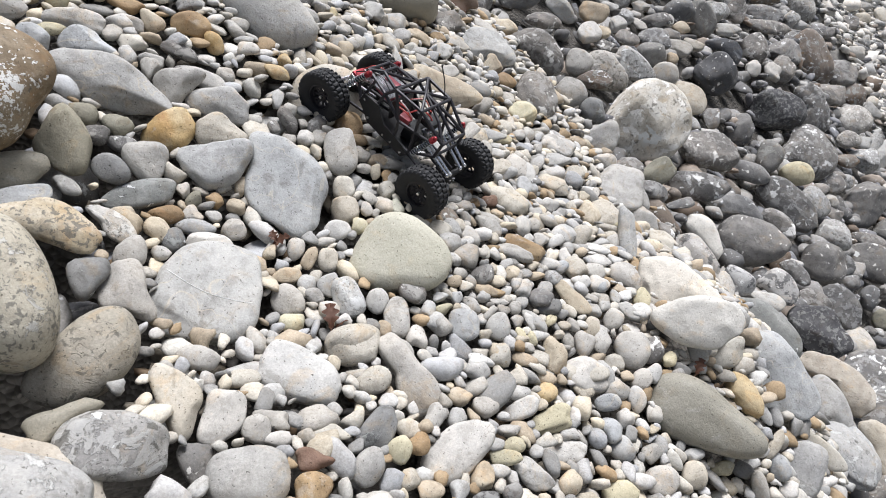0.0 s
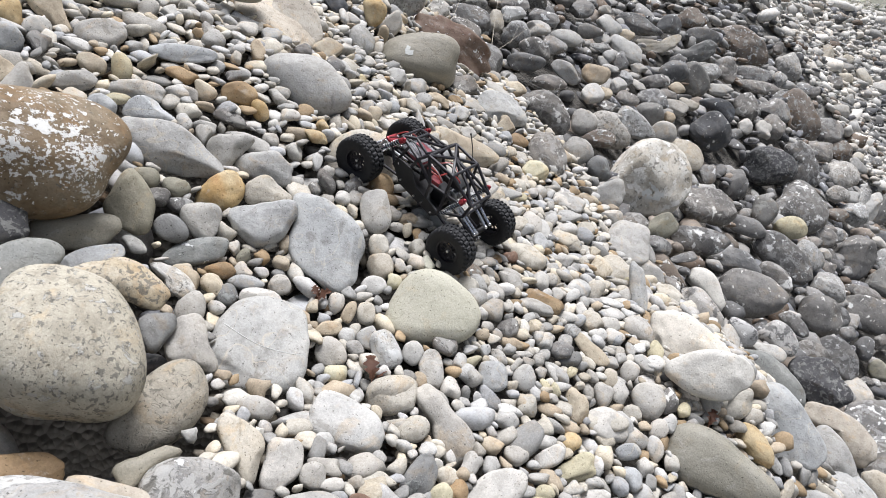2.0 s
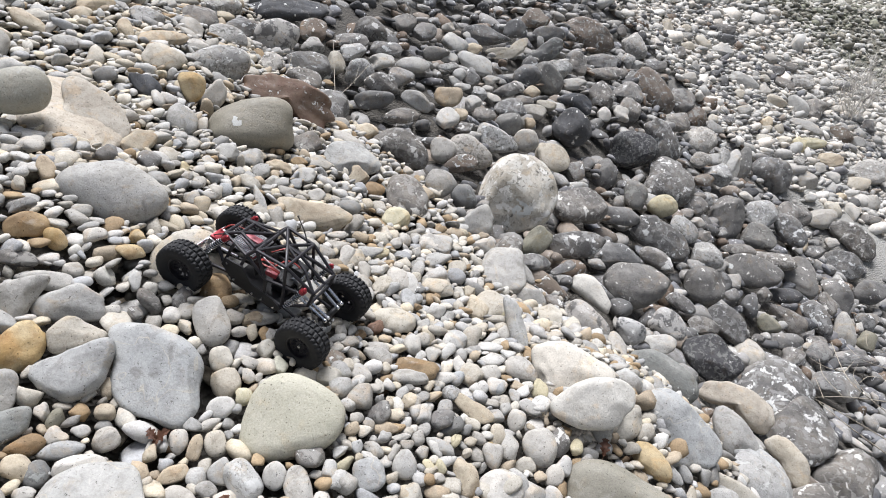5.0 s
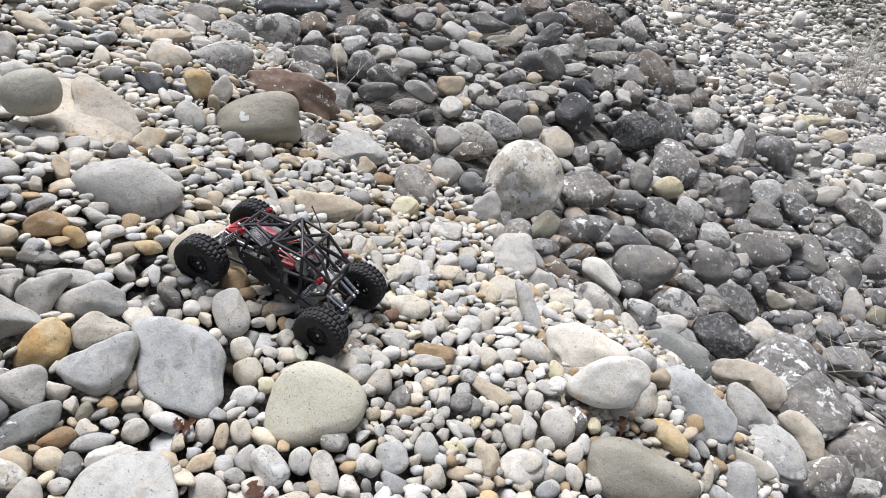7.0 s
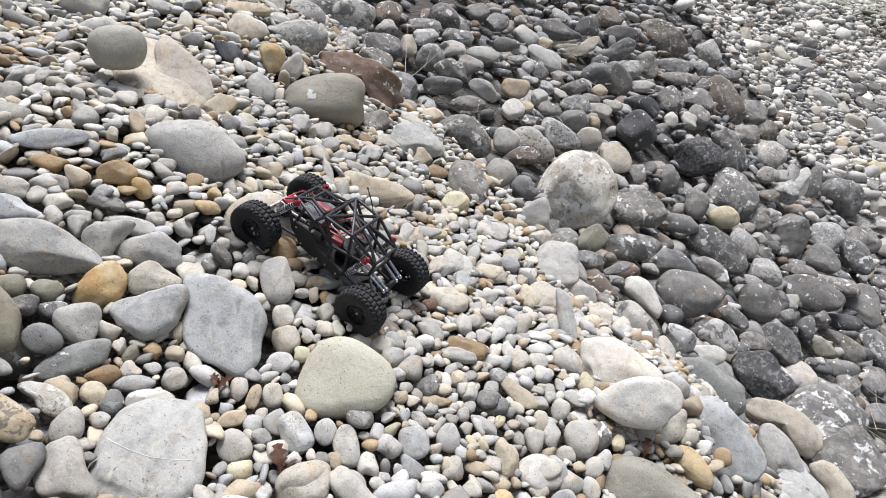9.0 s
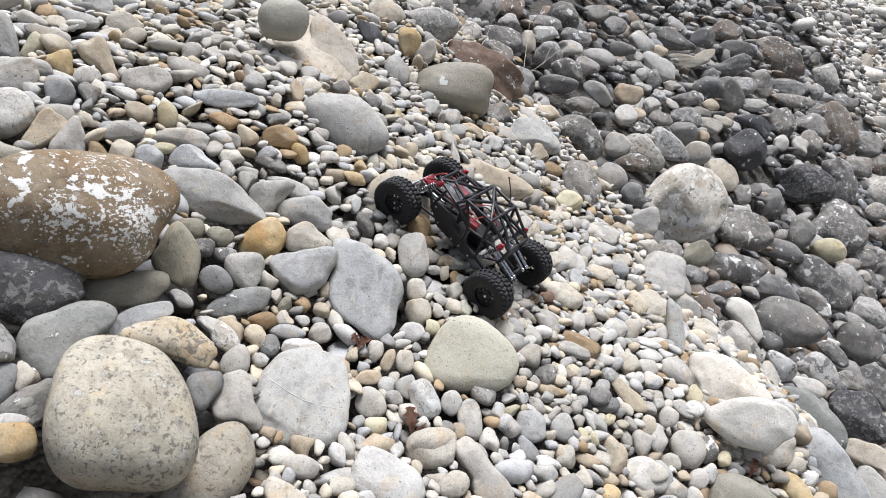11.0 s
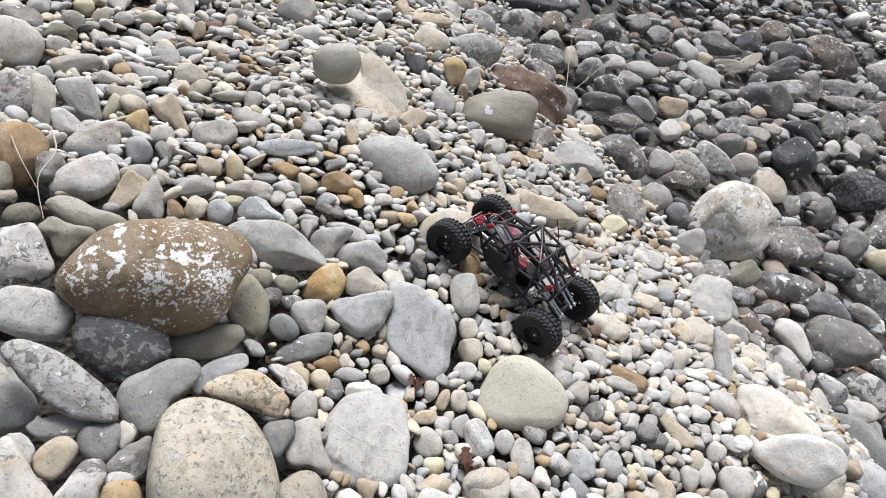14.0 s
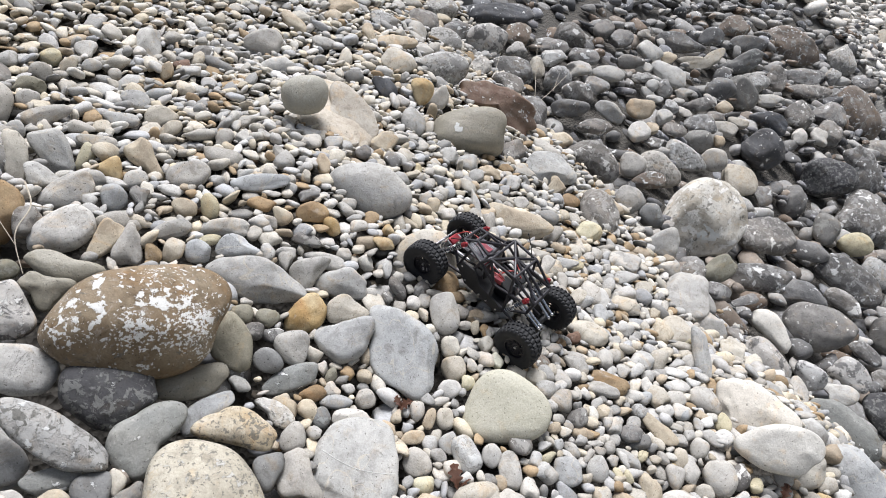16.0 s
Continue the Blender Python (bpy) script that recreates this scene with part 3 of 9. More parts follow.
stone(-1.553, 1.860, 1.260, 0.048, 0.030, 0.015, 64, 17, 35, 'n', (0.01, 0, -0, 0.01, -0.03, -0.1, -0.02, 0.06, 0.02, 0.01, -0.01, -0, 0.01, 0, -0, -0.01))
stone(-1.528, 1.791, 1.239, 0.035, 0.027, 0.016, 65, -7, 47, 'g', (-0, -0, -0.01, -0, 0.01, -0.03, 0.02, -0.01, 0.01, -0.01, 0, 0.01, 0, -0, -0, -0))
stone(-1.562, 1.946, 1.281, 0.036, 0.033, 0.016, 66, 5, 40, 'gf', (0, 0, -0, 0, -0.02, -0.01, 0.01, 0.03, -0, -0.02, 0, -0, 0, -0, -0, 0))
stone(-1.533, 2.049, 1.272, 0.040, 0.022, 0.013, 64, -23, 51, 'c', (0, 0, 0, 0.01, -0.05, 0.02, 0.03, 0.02, -0.01, -0, -0, -0.01, -0.01, -0, 0, 0))
stone(-1.488, 2.108, 1.252, 0.034, 0.023, 0.012, 66, 7, 35, 'b', (0, -0, 0.01, 0, 0, -0.05, 0.02, 0, -0.01, 0, -0.01, 0, 0, 0, 0, 0))
stone(-1.595, 2.074, 1.300, 0.038, 0.031, 0.018, 67, -9, 45, 'y', (0, -0, -0.01, -0, -0.01, 0.03, -0.01, -0.01, 0, -0, 0.01, 0.01, 0, -0, 0, 0))
stone(-1.361, 1.733, 1.153, 0.041, 0.020, 0.010, 59, 23, 28, 'g', (-0, -0, -0.01, 0, 0.12, -0.1, 0, -0.01, 0, -0, 0.01, -0.03, -0, -0, 0, -0))
stone(-1.273, 1.665, 1.122, 0.055, 0.026, 0.013, 56, 29, 22, 'gf', (0, -0, 0.06, 0, -0.15, 0.01, -0.03, -0, 0.01, -0.01, 0.02, -0.02, 0.01, 0, -0, 0))
stone(-1.294, 2.245, 1.177, 0.036, 0.023, 0.014, -48, 50, -112, 't', (-0, -0, -0.01, -0.01, -0.02, -0.05, 0.01, -0.04, -0, 0.01, 0, 0, -0.01, -0, -0, -0))
stone(-1.291, 1.846, 1.130, 0.054, 0.027, 0.014, 59, 20, 26, 'b', (0, -0, -0.01, -0.01, 0.02, 0.06, -0.02, -0.03, 0, -0, -0, -0, 0.01, -0, 0, 0))
stone(-1.302, 1.988, 1.152, 0.049, 0.035, 0.014, 40, 31, 12, 'b', (-0, -0, 0, -0, -0.05, -0.03, 0.01, -0.01, 0.01, -0.01, 0, 0.01, -0, 0, -0, 0))
stone(-1.269, 2.074, 1.140, 0.044, 0.022, 0.011, 62, 6, 31, 'b', (-0, 0, 0.01, -0, 0.02, -0.02, 0.01, -0.02, 0, 0.01, -0.01, -0.01, -0, -0, 0, -0))
stone(-0.824, 1.680, 0.947, 0.095, 0.028, 0.011, 46, 11, 23, 'b', (-0, -0, 0, 0.01, -0, 0.04, 0.01, 0.01, -0.02, -0, -0.01, -0, -0, 0, 0, -0))
stone(-1.006, 2.656, 1.056, 0.082, 0.045, 0.022, 62, 2, 24, 'p', (0, -0, -0.01, -0.01, -0.04, 0, 0, -0.04, 0.01, 0, 0.01, -0, -0, 0, -0, -0))
stone(-1.205, 1.292, 1.030, 0.080, 0.056, 0.039, 58, -5, 47, 'p', (0, 0, -0.01, -0, -0.05, 0.03, 0.01, -0.01, -0.02, -0.02, 0.01, 0.01, -0, 0, 0, 0))
stone(-1.156, 1.176, 0.989, 0.080, 0.034, 0.020, 47, 35, 18, 'N', (-0.01, -0.01, 0.02, 0.02, 0.04, 0.12, -0.02, 0.05, -0.04, -0.02, 0, -0.01, 0, -0, -0, -0))
stone(-1.121, 1.312, 0.987, 0.055, 0.037, 0.022, 53, -24, 59, 'tf', (0, 0, 0.08, 0, -0.17, -0.01, -0.05, 0, -0.01, 0.01, 0.03, 0, 0.03, -0.01, 0, -0))
stone(-1.074, 1.309, 0.955, 0.054, 0.036, 0.018, -42, 41, -103, 'g', (0, 0, 0.02, 0, -0.16, -0.06, 0, 0.01, 0, -0.01, 0.03, 0.02, 0, -0.01, -0, 0.01))
stone(-1.250, 1.108, 1.033, 0.037, 0.026, 0.018, 56, 11, 42, 'n', (-0, 0, 0, -0, -0, -0.04, -0.02, -0, 0, 0, -0, -0, 0, 0, 0, 0))
stone(-1.193, 0.994, 0.990, 0.069, 0.064, 0.051, -16, 53, -58, 'Vf', (-0, -0, 0.02, -0, -0.05, 0.04, -0.06, -0.02, 0.01, -0.01, -0.01, -0, 0.01, 0, 0, 0.01))
stone(-1.153, 1.089, 0.989, 0.047, 0.040, 0.020, 39, 43, 8, 'N', (0, -0, 0.09, -0, -0.21, 0.14, -0.05, 0.07, 0.01, -0.05, -0.01, -0.02, 0.02, -0.06, -0.01, 0.01))
stone(-0.918, 1.037, 0.921, 0.194, 0.126, 0.094, 50, 16, 33, 'Zr', (-0, 0, -0.01, 0.01, -0.04, 0.01, 0, 0.03, 0, -0, 0.01, -0, -0, -0, -0, -0))
stone(-1.108, 0.879, 0.933, 0.079, 0.053, 0.032, 37, 37, 15, 'p', (0, 0, 0, -0, 0.01, -0, -0.02, -0.01, -0, 0.02, -0.01, -0, -0, 0, -0, 0))
stone(-0.784, 1.368, 0.789, 0.134, 0.063, 0.038, 45, 31, 4, 'bf', (0, -0, 0, 0.01, 0.03, -0.03, 0.07, 0.02, -0, -0.01, -0.01, 0.01, 0.02, -0.01, 0, -0))
stone(-0.846, 1.436, 0.863, 0.061, 0.034, 0.017, 51, 23, 15, 'bf', (0, 0, -0, 0, 0.12, -0.13, -0.01, -0.01, 0, 0, -0, -0.03, -0.01, 0, 0, 0))
stone(-1.002, 1.413, 0.944, 0.059, 0.026, 0.013, 56, 3, 35, 'g', (0, -0, -0.01, -0, -0.08, 0, 0.01, -0, -0.01, 0, 0.02, -0, 0, 0, 0, -0))
stone(-0.885, 1.487, 0.900, 0.074, 0.029, 0.014, 54, 15, 22, 'p', (-0, 0, 0.02, 0.01, -0.08, -0.03, -0.06, 0.02, 0.01, -0, 0.01, 0.01, 0.02, -0.01, -0, -0))
stone(-0.981, 1.353, 0.915, 0.037, 0.029, 0.020, 46, -35, 67, 'cf', (-0, -0, 0, -0, -0.05, 0.02, -0.04, -0.03, 0, 0.01, 0, -0, 0.01, 0, 0, 0))
stone(-0.929, 1.376, 0.890, 0.039, 0.035, 0.028, 50, 28, 14, 'b', (-0, -0, 0.01, -0, 0.05, 0, 0, 0, -0.01, 0.01, -0, 0, 0, 0, -0, 0))
stone(-1.083, 1.413, 0.978, 0.038, 0.015, 0.007, 45, 39, 7, 'c', (-0.01, -0, -0.02, 0.03, 0.04, 0.05, 0.03, 0.06, -0.01, 0.02, -0.01, 0.01, -0.01, 0.01, -0.01, 0))
stone(-1.000, 1.513, 0.960, 0.037, 0.030, 0.018, 47, 35, 7, 't', (0, 0, -0, -0, -0.02, 0.05, 0.01, -0.02, 0, -0.01, -0, -0.01, 0, 0, 0, 0))
stone(-0.938, 1.539, 0.944, 0.042, 0.027, 0.016, -20, 54, -82, 'y', (-0, 0, -0.01, -0, -0.02, -0.01, -0.02, -0.01, -0, 0.01, 0.01, 0, -0, 0, 0, 0))
stone(-0.801, 1.156, 0.737, 0.075, 0.049, 0.030, -15, 47, -71, 'n', (0, 0, 0.01, 0, -0.03, 0.07, 0.05, 0.02, -0.01, -0, -0.01, -0.01, -0.01, 0.01, 0.01, 0))
stone(-0.800, 1.250, 0.762, 0.033, 0.028, 0.017, 46, 26, 12, 'n', (-0, -0, 0, -0, -0.05, -0.01, -0.01, -0.03, -0, 0.02, 0, 0, -0, 0.01, 0, -0))
stone(-0.746, 1.279, 0.723, 0.035, 0.024, 0.014, 46, 24, 11, 'n', (-0, 0, -0.01, 0, -0.02, 0.04, -0, 0.01, -0, -0, 0.01, -0.01, -0, -0, 0, -0))
stone(-0.724, 1.156, 0.674, 0.040, 0.033, 0.023, 35, 34, -2, 'e', (-0, -0, 0.01, 0, 0.04, -0, 0.02, 0.01, -0, 0.01, -0, -0, 0, 0, -0, 0))
stone(-0.677, 1.220, 0.662, 0.052, 0.044, 0.026, 23, 43, -25, 'gf', (0, -0, -0.02, 0, -0.03, -0.13, 0.01, 0.01, -0, -0, -0.02, 0.01, 0, -0.01, -0, 0))
stone(-0.958, 0.895, 0.842, 0.094, 0.066, 0.046, 39, 29, 21, 'K', (0, -0, 0.01, -0, -0.03, 0.1, -0.01, -0.01, 0.02, -0.02, -0.01, -0.01, 0.01, -0.01, 0.01, 0))
stone(-0.962, 0.734, 0.891, 0.111, 0.040, 0.024, 18, 44, -9, 'l', (-0, -0, 0.01, 0.01, -0.04, 0.02, -0.01, 0.02, 0, -0.01, 0, -0.01, 0.01, -0.01, 0, 0))
stone(-1.069, 0.711, 0.870, 0.062, 0.040, 0.024, -10, 46, -47, 'h', (0.01, -0, 0.03, 0, -0.14, 0.03, 0.01, -0, 0.01, 0.01, 0.02, -0.01, 0.01, 0, -0.01, 0))
stone(-0.843, 1.003, 0.755, 0.084, 0.039, 0.024, 45, 14, 33, 'N', (0, -0.01, 0.02, 0, -0.01, 0.1, -0.07, -0, 0.03, -0.02, -0, 0.01, -0, -0.01, 0.01, 0))
stone(-0.877, 0.838, 0.765, 0.082, 0.058, 0.035, 43, -9, 61, 'E', (-0, 0.02, 0.11, -0, 0.13, -0.09, -0.07, -0.01, -0.02, 0.02, 0.03, -0.03, -0.01, -0, -0, 0.01))
stone(-0.798, 0.947, 0.720, 0.070, 0.028, 0.014, 44, 0, 47, 'bf', (0, 0.02, 0.05, -0, 0.08, -0.14, -0.06, -0.01, 0, 0.03, 0, -0.02, -0.02, 0.01, 0.01, 0.01))
stone(-0.718, 0.913, 0.692, 0.089, 0.043, 0.026, 30, 31, 5, 'Af', (0.01, 0, 0.01, 0.01, 0.02, -0.15, -0.02, 0.03, 0, 0.03, -0.02, -0.01, 0.01, 0.02, 0.01, 0))
stone(-0.698, 0.677, 0.738, 0.139, 0.110, 0.088, -7, 37, -49, 'Br', (-0, 0, -0, 0, -0.03, 0.06, 0.02, 0.04, -0, -0, -0, -0, -0, 0, -0, -0))
stone(-0.681, 1.029, 0.616, 0.056, 0.025, 0.013, 17, 39, -23, 'h', (0.01, 0.01, 0.02, 0.02, -0.07, -0.04, -0.02, 0.07, 0.04, -0.03, -0.03, -0.01, 0.01, 0.01, -0, -0.01))
stone(-0.655, 0.864, 0.612, 0.042, 0.033, 0.020, 31, -22, 78, 'e', (0, -0, -0, -0, -0.09, -0.15, 0.01, 0.01, 0.02, -0.01, -0.02, 0.02, 0, -0.01, -0.01, -0.01))
stone(-0.928, 0.621, 0.831, 0.036, 0.029, 0.020, 41, -14, 74, 't', (0, 0, 0.01, 0, 0.03, -0.03, -0.03, 0.01, 0, 0.01, -0.01, 0, -0, 0.01, 0, -0))
stone(-0.967, 0.686, 0.825, 0.048, 0.025, 0.015, 38, 24, 30, 'E', (0, 0, -0.01, 0, -0.02, 0.08, 0.02, 0, -0.01, 0.01, -0.01, -0, 0, 0, 0, -0))
stone(-0.900, 0.686, 0.793, 0.040, 0.036, 0.021, -27, 35, -76, 'e', (-0, -0, 0.01, 0, 0.08, 0.05, -0.01, 0.02, 0, 0, 0, 0.01, -0.01, 0.01, 0, 0))
stone(-0.848, 0.679, 0.755, 0.046, 0.029, 0.018, 40, -8, 65, 'e', (-0, 0, -0.02, 0, 0.09, 0.08, 0.01, 0.01, 0.01, 0.01, 0, 0.03, -0.01, 0.01, -0, 0.01))
stone(-0.866, 0.710, 0.787, 0.025, 0.014, 0.008, -28, 34, -78, 'cf', (0, -0, -0.03, 0, 0, -0.2, -0.01, 0.01, 0.01, 0.01, -0.04, -0, 0.01, 0.01, 0.01, -0))
stone(-0.873, 0.585, 0.796, 0.048, 0.032, 0.022, 38, -18, 79, 'V', (-0, -0, 0.04, 0, 0.08, 0.02, -0.03, 0, -0.03, -0.02, 0.01, 0.02, -0, 0.01, -0, -0.01))
stone(-0.836, 0.625, 0.774, 0.025, 0.012, 0.007, 34, 24, 25, 'h', (0, -0, -0, 0, 0.06, -0.04, 0, 0.01, -0.01, -0.01, 0.01, -0.01, -0, -0, -0, -0))
stone(-0.827, 0.600, 0.757, 0.036, 0.031, 0.021, 31, 27, 19, 'q', (-0, -0, -0, -0, -0.02, -0.02, -0.02, -0.02, 0.01, -0.02, 0, -0, -0, 0, -0, 0))
stone(-0.953, 0.552, 0.834, 0.077, 0.041, 0.024, -8, 42, -42, 'h', (0, -0.01, 0, -0.01, -0.06, 0.11, -0.05, -0.04, 0.02, 0, 0, 0, 0.01, -0, -0.01, 0.01))
stone(-0.977, 0.618, 0.856, 0.035, 0.014, 0.009, -4, 44, -38, 'h', (-0, -0, -0.02, -0.01, -0, -0.13, -0.02, -0.02, 0.01, 0, -0.02, 0.01, -0.01, 0.01, 0, -0))
stone(-0.603, 0.874, 0.567, 0.066, 0.044, 0.026, -4, 35, -52, 'g', (-0.01, -0.01, 0.02, 0.02, 0.07, 0.13, -0.02, 0.1, 0.01, -0.01, -0, 0, -0.02, 0, -0, -0))
stone(-0.635, 0.981, 0.575, 0.037, 0.032, 0.019, 34, -21, 69, 'g', (0, 0, -0, -0, 0.02, 0.05, 0.01, -0, -0.01, 0.01, -0.01, -0, 0, 0, -0, -0))
stone(-0.393, 1.313, 0.542, 0.146, 0.095, 0.033, 6, 39, -59, 'w', (0, 0, 0, 0, -0.04, -0.04, 0.07, 0.01, 0.01, -0.03, -0.02, 0.01, 0, -0.01, -0.01, 0))
stone(-0.554, 1.296, 0.615, 0.088, 0.061, 0.037, 47, -1, 24, 'bf', (-0, -0.01, -0.01, 0, 0.06, 0.15, -0.04, 0.02, -0.01, -0, -0.01, 0.02, -0.01, -0.02, 0, -0.01))
stone(-0.552, 1.368, 0.666, 0.059, 0.040, 0.024, 48, 14, 10, 'cf', (-0.01, 0, 0, -0, 0.11, -0.1, 0.02, -0.03, -0, 0.01, 0, -0.03, -0, -0.02, 0, -0))
stone(-0.660, 1.336, 0.682, 0.067, 0.049, 0.029, 47, -20, 46, 'q', (0, -0, 0.01, -0, -0.03, 0.06, 0, -0.01, 0, -0.01, -0.01, -0, -0, 0.01, 0, 0))
stone(-0.737, 1.278, 0.718, 0.027, 0.019, 0.012, 46, -25, 55, 'n', (0, -0, -0, 0, -0.01, -0.01, 0.01, 0.03, -0.01, 0.02, 0, 0, -0, -0, -0, 0))
stone(-0.661, 1.444, 0.757, 0.059, 0.042, 0.021, 50, -19, 41, 'gf', (-0.01, 0.01, 0.03, -0.01, 0.16, -0.1, -0.01, -0.04, -0, -0, 0.02, -0.03, -0.02, -0.02, -0, -0))
stone(-0.624, 1.514, 0.747, 0.064, 0.026, 0.013, 48, 25, 3, 'p', (-0, 0, 0, 0.01, -0.08, 0.02, 0, 0.02, -0, -0.02, 0.01, -0, -0, -0, 0, 0.01))
stone(-0.570, 1.460, 0.696, 0.079, 0.048, 0.029, 49, 16, 9, 'gf', (-0, 0, 0.03, -0, -0.07, -0.07, -0.03, -0.02, -0, 0.04, 0, 0.02, 0, 0.01, 0.01, -0.01))
stone(-0.675, 1.651, 0.843, 0.054, 0.035, 0.021, 55, 12, 16, 'of', (-0, 0, 0.01, 0, -0.03, -0.04, -0.03, 0, 0.01, 0.01, -0, 0, 0, 0, -0, -0))
stone(-0.754, 1.600, 0.864, 0.034, 0.027, 0.016, 27, 51, -31, 't', (0, 0, 0.01, 0, -0.15, -0.02, 0.01, 0, -0.01, 0, 0.02, 0.01, -0, -0, 0, -0))
stone(-0.616, 1.628, 0.801, 0.035, 0.024, 0.015, 15, 53, -48, 'q', (-0, -0, 0, 0.01, 0, 0, -0.01, 0.03, -0, -0, 0, -0.01, -0, 0, -0, -0))
stone(-0.515, 1.842, 0.817, 0.144, 0.094, 0.056, 48, 32, -4, 'gr', (0, 0, 0, 0, -0.04, -0.01, 0.02, 0.01, 0, -0, -0, -0, -0, -0, -0, 0))
stone(-0.647, 2.259, 0.930, 0.130, 0.114, 0.040, -7, 43, -64, 's', (0.01, 0.02, 0.05, -0.01, -0.07, 0.12, 0.12, -0.03, -0.03, -0.07, -0.02, -0.01, -0.02, 0.02, 0.02, 0.01))
stone(-0.757, 2.121, 1.074, 0.089, 0.077, 0.062, 58, -7, 28, 'Nr', (-0, -0, 0, 0, 0.03, 0.01, -0.01, 0.02, -0, -0, -0, 0, -0, 0, -0, -0))
stone(-0.340, 1.673, 0.625, 0.115, 0.097, 0.049, 48, -9, 25, 'c', (0, 0, -0.01, 0, -0.02, -0.02, -0.01, 0.02, -0, -0.01, 0, 0, 0, 0, 0, 0))
stone(-0.272, 1.589, 0.577, 0.052, 0.044, 0.035, -18, 43, -101, 'o', (-0, 0, 0.01, 0, -0.02, 0.02, -0.01, 0.02, 0.02, 0.01, -0.01, -0, -0, -0, -0, 0))
stone(0.004, 2.128, 0.482, 0.148, 0.059, 0.029, 46, 19, -9, 't', (0, -0, 0.01, -0.01, 0.04, 0.06, -0.06, -0.01, -0, 0.01, 0.03, 0.02, -0.01, -0.01, -0, -0))
stone(-0.273, 1.451, 0.568, 0.068, 0.046, 0.023, -3, 45, -83, 'gf', (0, -0, -0, -0, 0.01, 0.01, -0.04, -0.03, 0.01, 0.01, -0, 0, -0, -0, -0, 0))
stone(-0.261, 1.368, 0.506, 0.034, 0.031, 0.018, -5, 43, -87, 'cf', (-0, 0, 0.01, -0, -0.03, -0.02, -0.05, -0.02, 0.01, 0, -0, 0.01, 0, 0.01, 0, 0))
stone(-0.252, 1.303, 0.475, 0.040, 0.038, 0.027, -8, 41, -92, 'cf', (0, -0, -0.01, -0, 0.02, 0.03, -0.01, -0.01, 0.02, 0.01, 0, -0, 0, -0, 0, 0))
stone(-0.265, 1.242, 0.457, 0.033, 0.027, 0.016, 40, 4, 5, 'p', (-0, 0, 0, 0, 0.01, 0.01, 0.02, 0.01, -0.01, -0.02, 0, -0.01, -0, 0, 0, -0))
stone(-0.106, 1.207, 0.405, 0.122, 0.104, 0.062, 36, 8, -5, 'Gr', (-0, 0, 0, -0, 0.05, -0.05, 0, -0, 0, -0, -0, 0, -0, 0, 0, 0))
stone(-0.489, 0.968, 0.485, 0.129, 0.114, 0.046, 26, -15, 78, 'W', (0, 0, -0.01, -0, 0.04, -0, -0.01, -0.03, 0.01, -0, 0, -0, -0.01, -0, 0, 0))
stone(-0.514, 1.077, 0.534, 0.050, 0.025, 0.015, 35, 17, 7, 'p', (0, 0, 0, 0, 0.01, -0.01, -0.01, 0.01, 0.01, 0, -0, 0, -0, -0, -0, -0))
stone(-0.528, 1.023, 0.537, 0.032, 0.014, 0.005, 9, 32, -26, 'b', (-0, -0, 0.01, 0.01, 0.03, 0, 0, 0.03, -0.01, -0.01, -0, -0, -0, 0, -0, -0))
stone(-0.561, 1.129, 0.541, 0.044, 0.020, 0.012, 39, 15, 12, 'b', (0, -0, -0.01, 0, -0, -0.01, -0, 0.01, -0, 0, 0.01, -0.01, -0, -0, 0, 0))
stone(-0.493, 1.167, 0.506, 0.031, 0.028, 0.014, 40, -11, 37, 'g', (0, 0, 0, 0, -0.04, 0.03, 0.01, 0, -0, 0.01, -0, -0.01, -0, 0, 0, -0))
stone(-0.668, 1.144, 0.618, 0.077, 0.032, 0.019, 45, 3, 32, 'E', (-0, 0, 0, 0.01, -0.04, -0.01, -0.02, 0.03, 0, 0.01, 0, 0, -0, -0, -0, -0.01))
stone(-0.587, 1.070, 0.546, 0.028, 0.025, 0.015, -19, 36, -86, 'e', (0, 0, 0.01, 0, -0.04, -0, 0, 0.02, -0, 0.01, -0.01, 0, 0, -0, 0, -0))
stone(-0.222, 1.069, 0.382, 0.057, 0.036, 0.022, 11, 32, -60, 'h', (-0, 0, 0, -0, -0.02, -0.01, -0.03, -0.01, 0.01, -0.01, -0, 0, 0, 0, 0, -0))
stone(-0.195, 0.945, 0.349, 0.063, 0.047, 0.028, 28, -1, 14, 'c', (-0, 0, -0.01, 0, -0.01, 0.01, -0.01, 0.02, -0, 0.01, 0.01, -0, 0, -0, -0, -0))
stone(-0.104, 0.946, 0.316, 0.048, 0.037, 0.018, 9, 27, -65, 'g', (0, 0, -0, 0.01, -0.03, -0.04, -0.01, 0.04, -0, -0, -0, 0.01, 0, -0, -0, -0))
stone(-0.107, 1.042, 0.345, 0.049, 0.031, 0.015, 0, 32, -84, 'g', (-0, -0, -0, 0, -0, 0.05, -0.02, 0, -0.01, 0, -0, 0.01, -0, -0, 0, -0))
stone(-0.155, 1.072, 0.369, 0.034, 0.027, 0.013, -4, 33, -91, 'g', (0, 0, -0, 0, 0.01, 0.01, -0, 0, 0.01, 0.01, 0, -0.01, 0, -0, 0, 0))
stone(-0.352, 1.027, 0.409, 0.043, 0.036, 0.018, 22, 25, -27, 'gf', (0, -0, -0, 0, 0.03, 0.04, -0.01, 0, -0, -0.01, 0, 0, -0.01, -0, 0, 0))
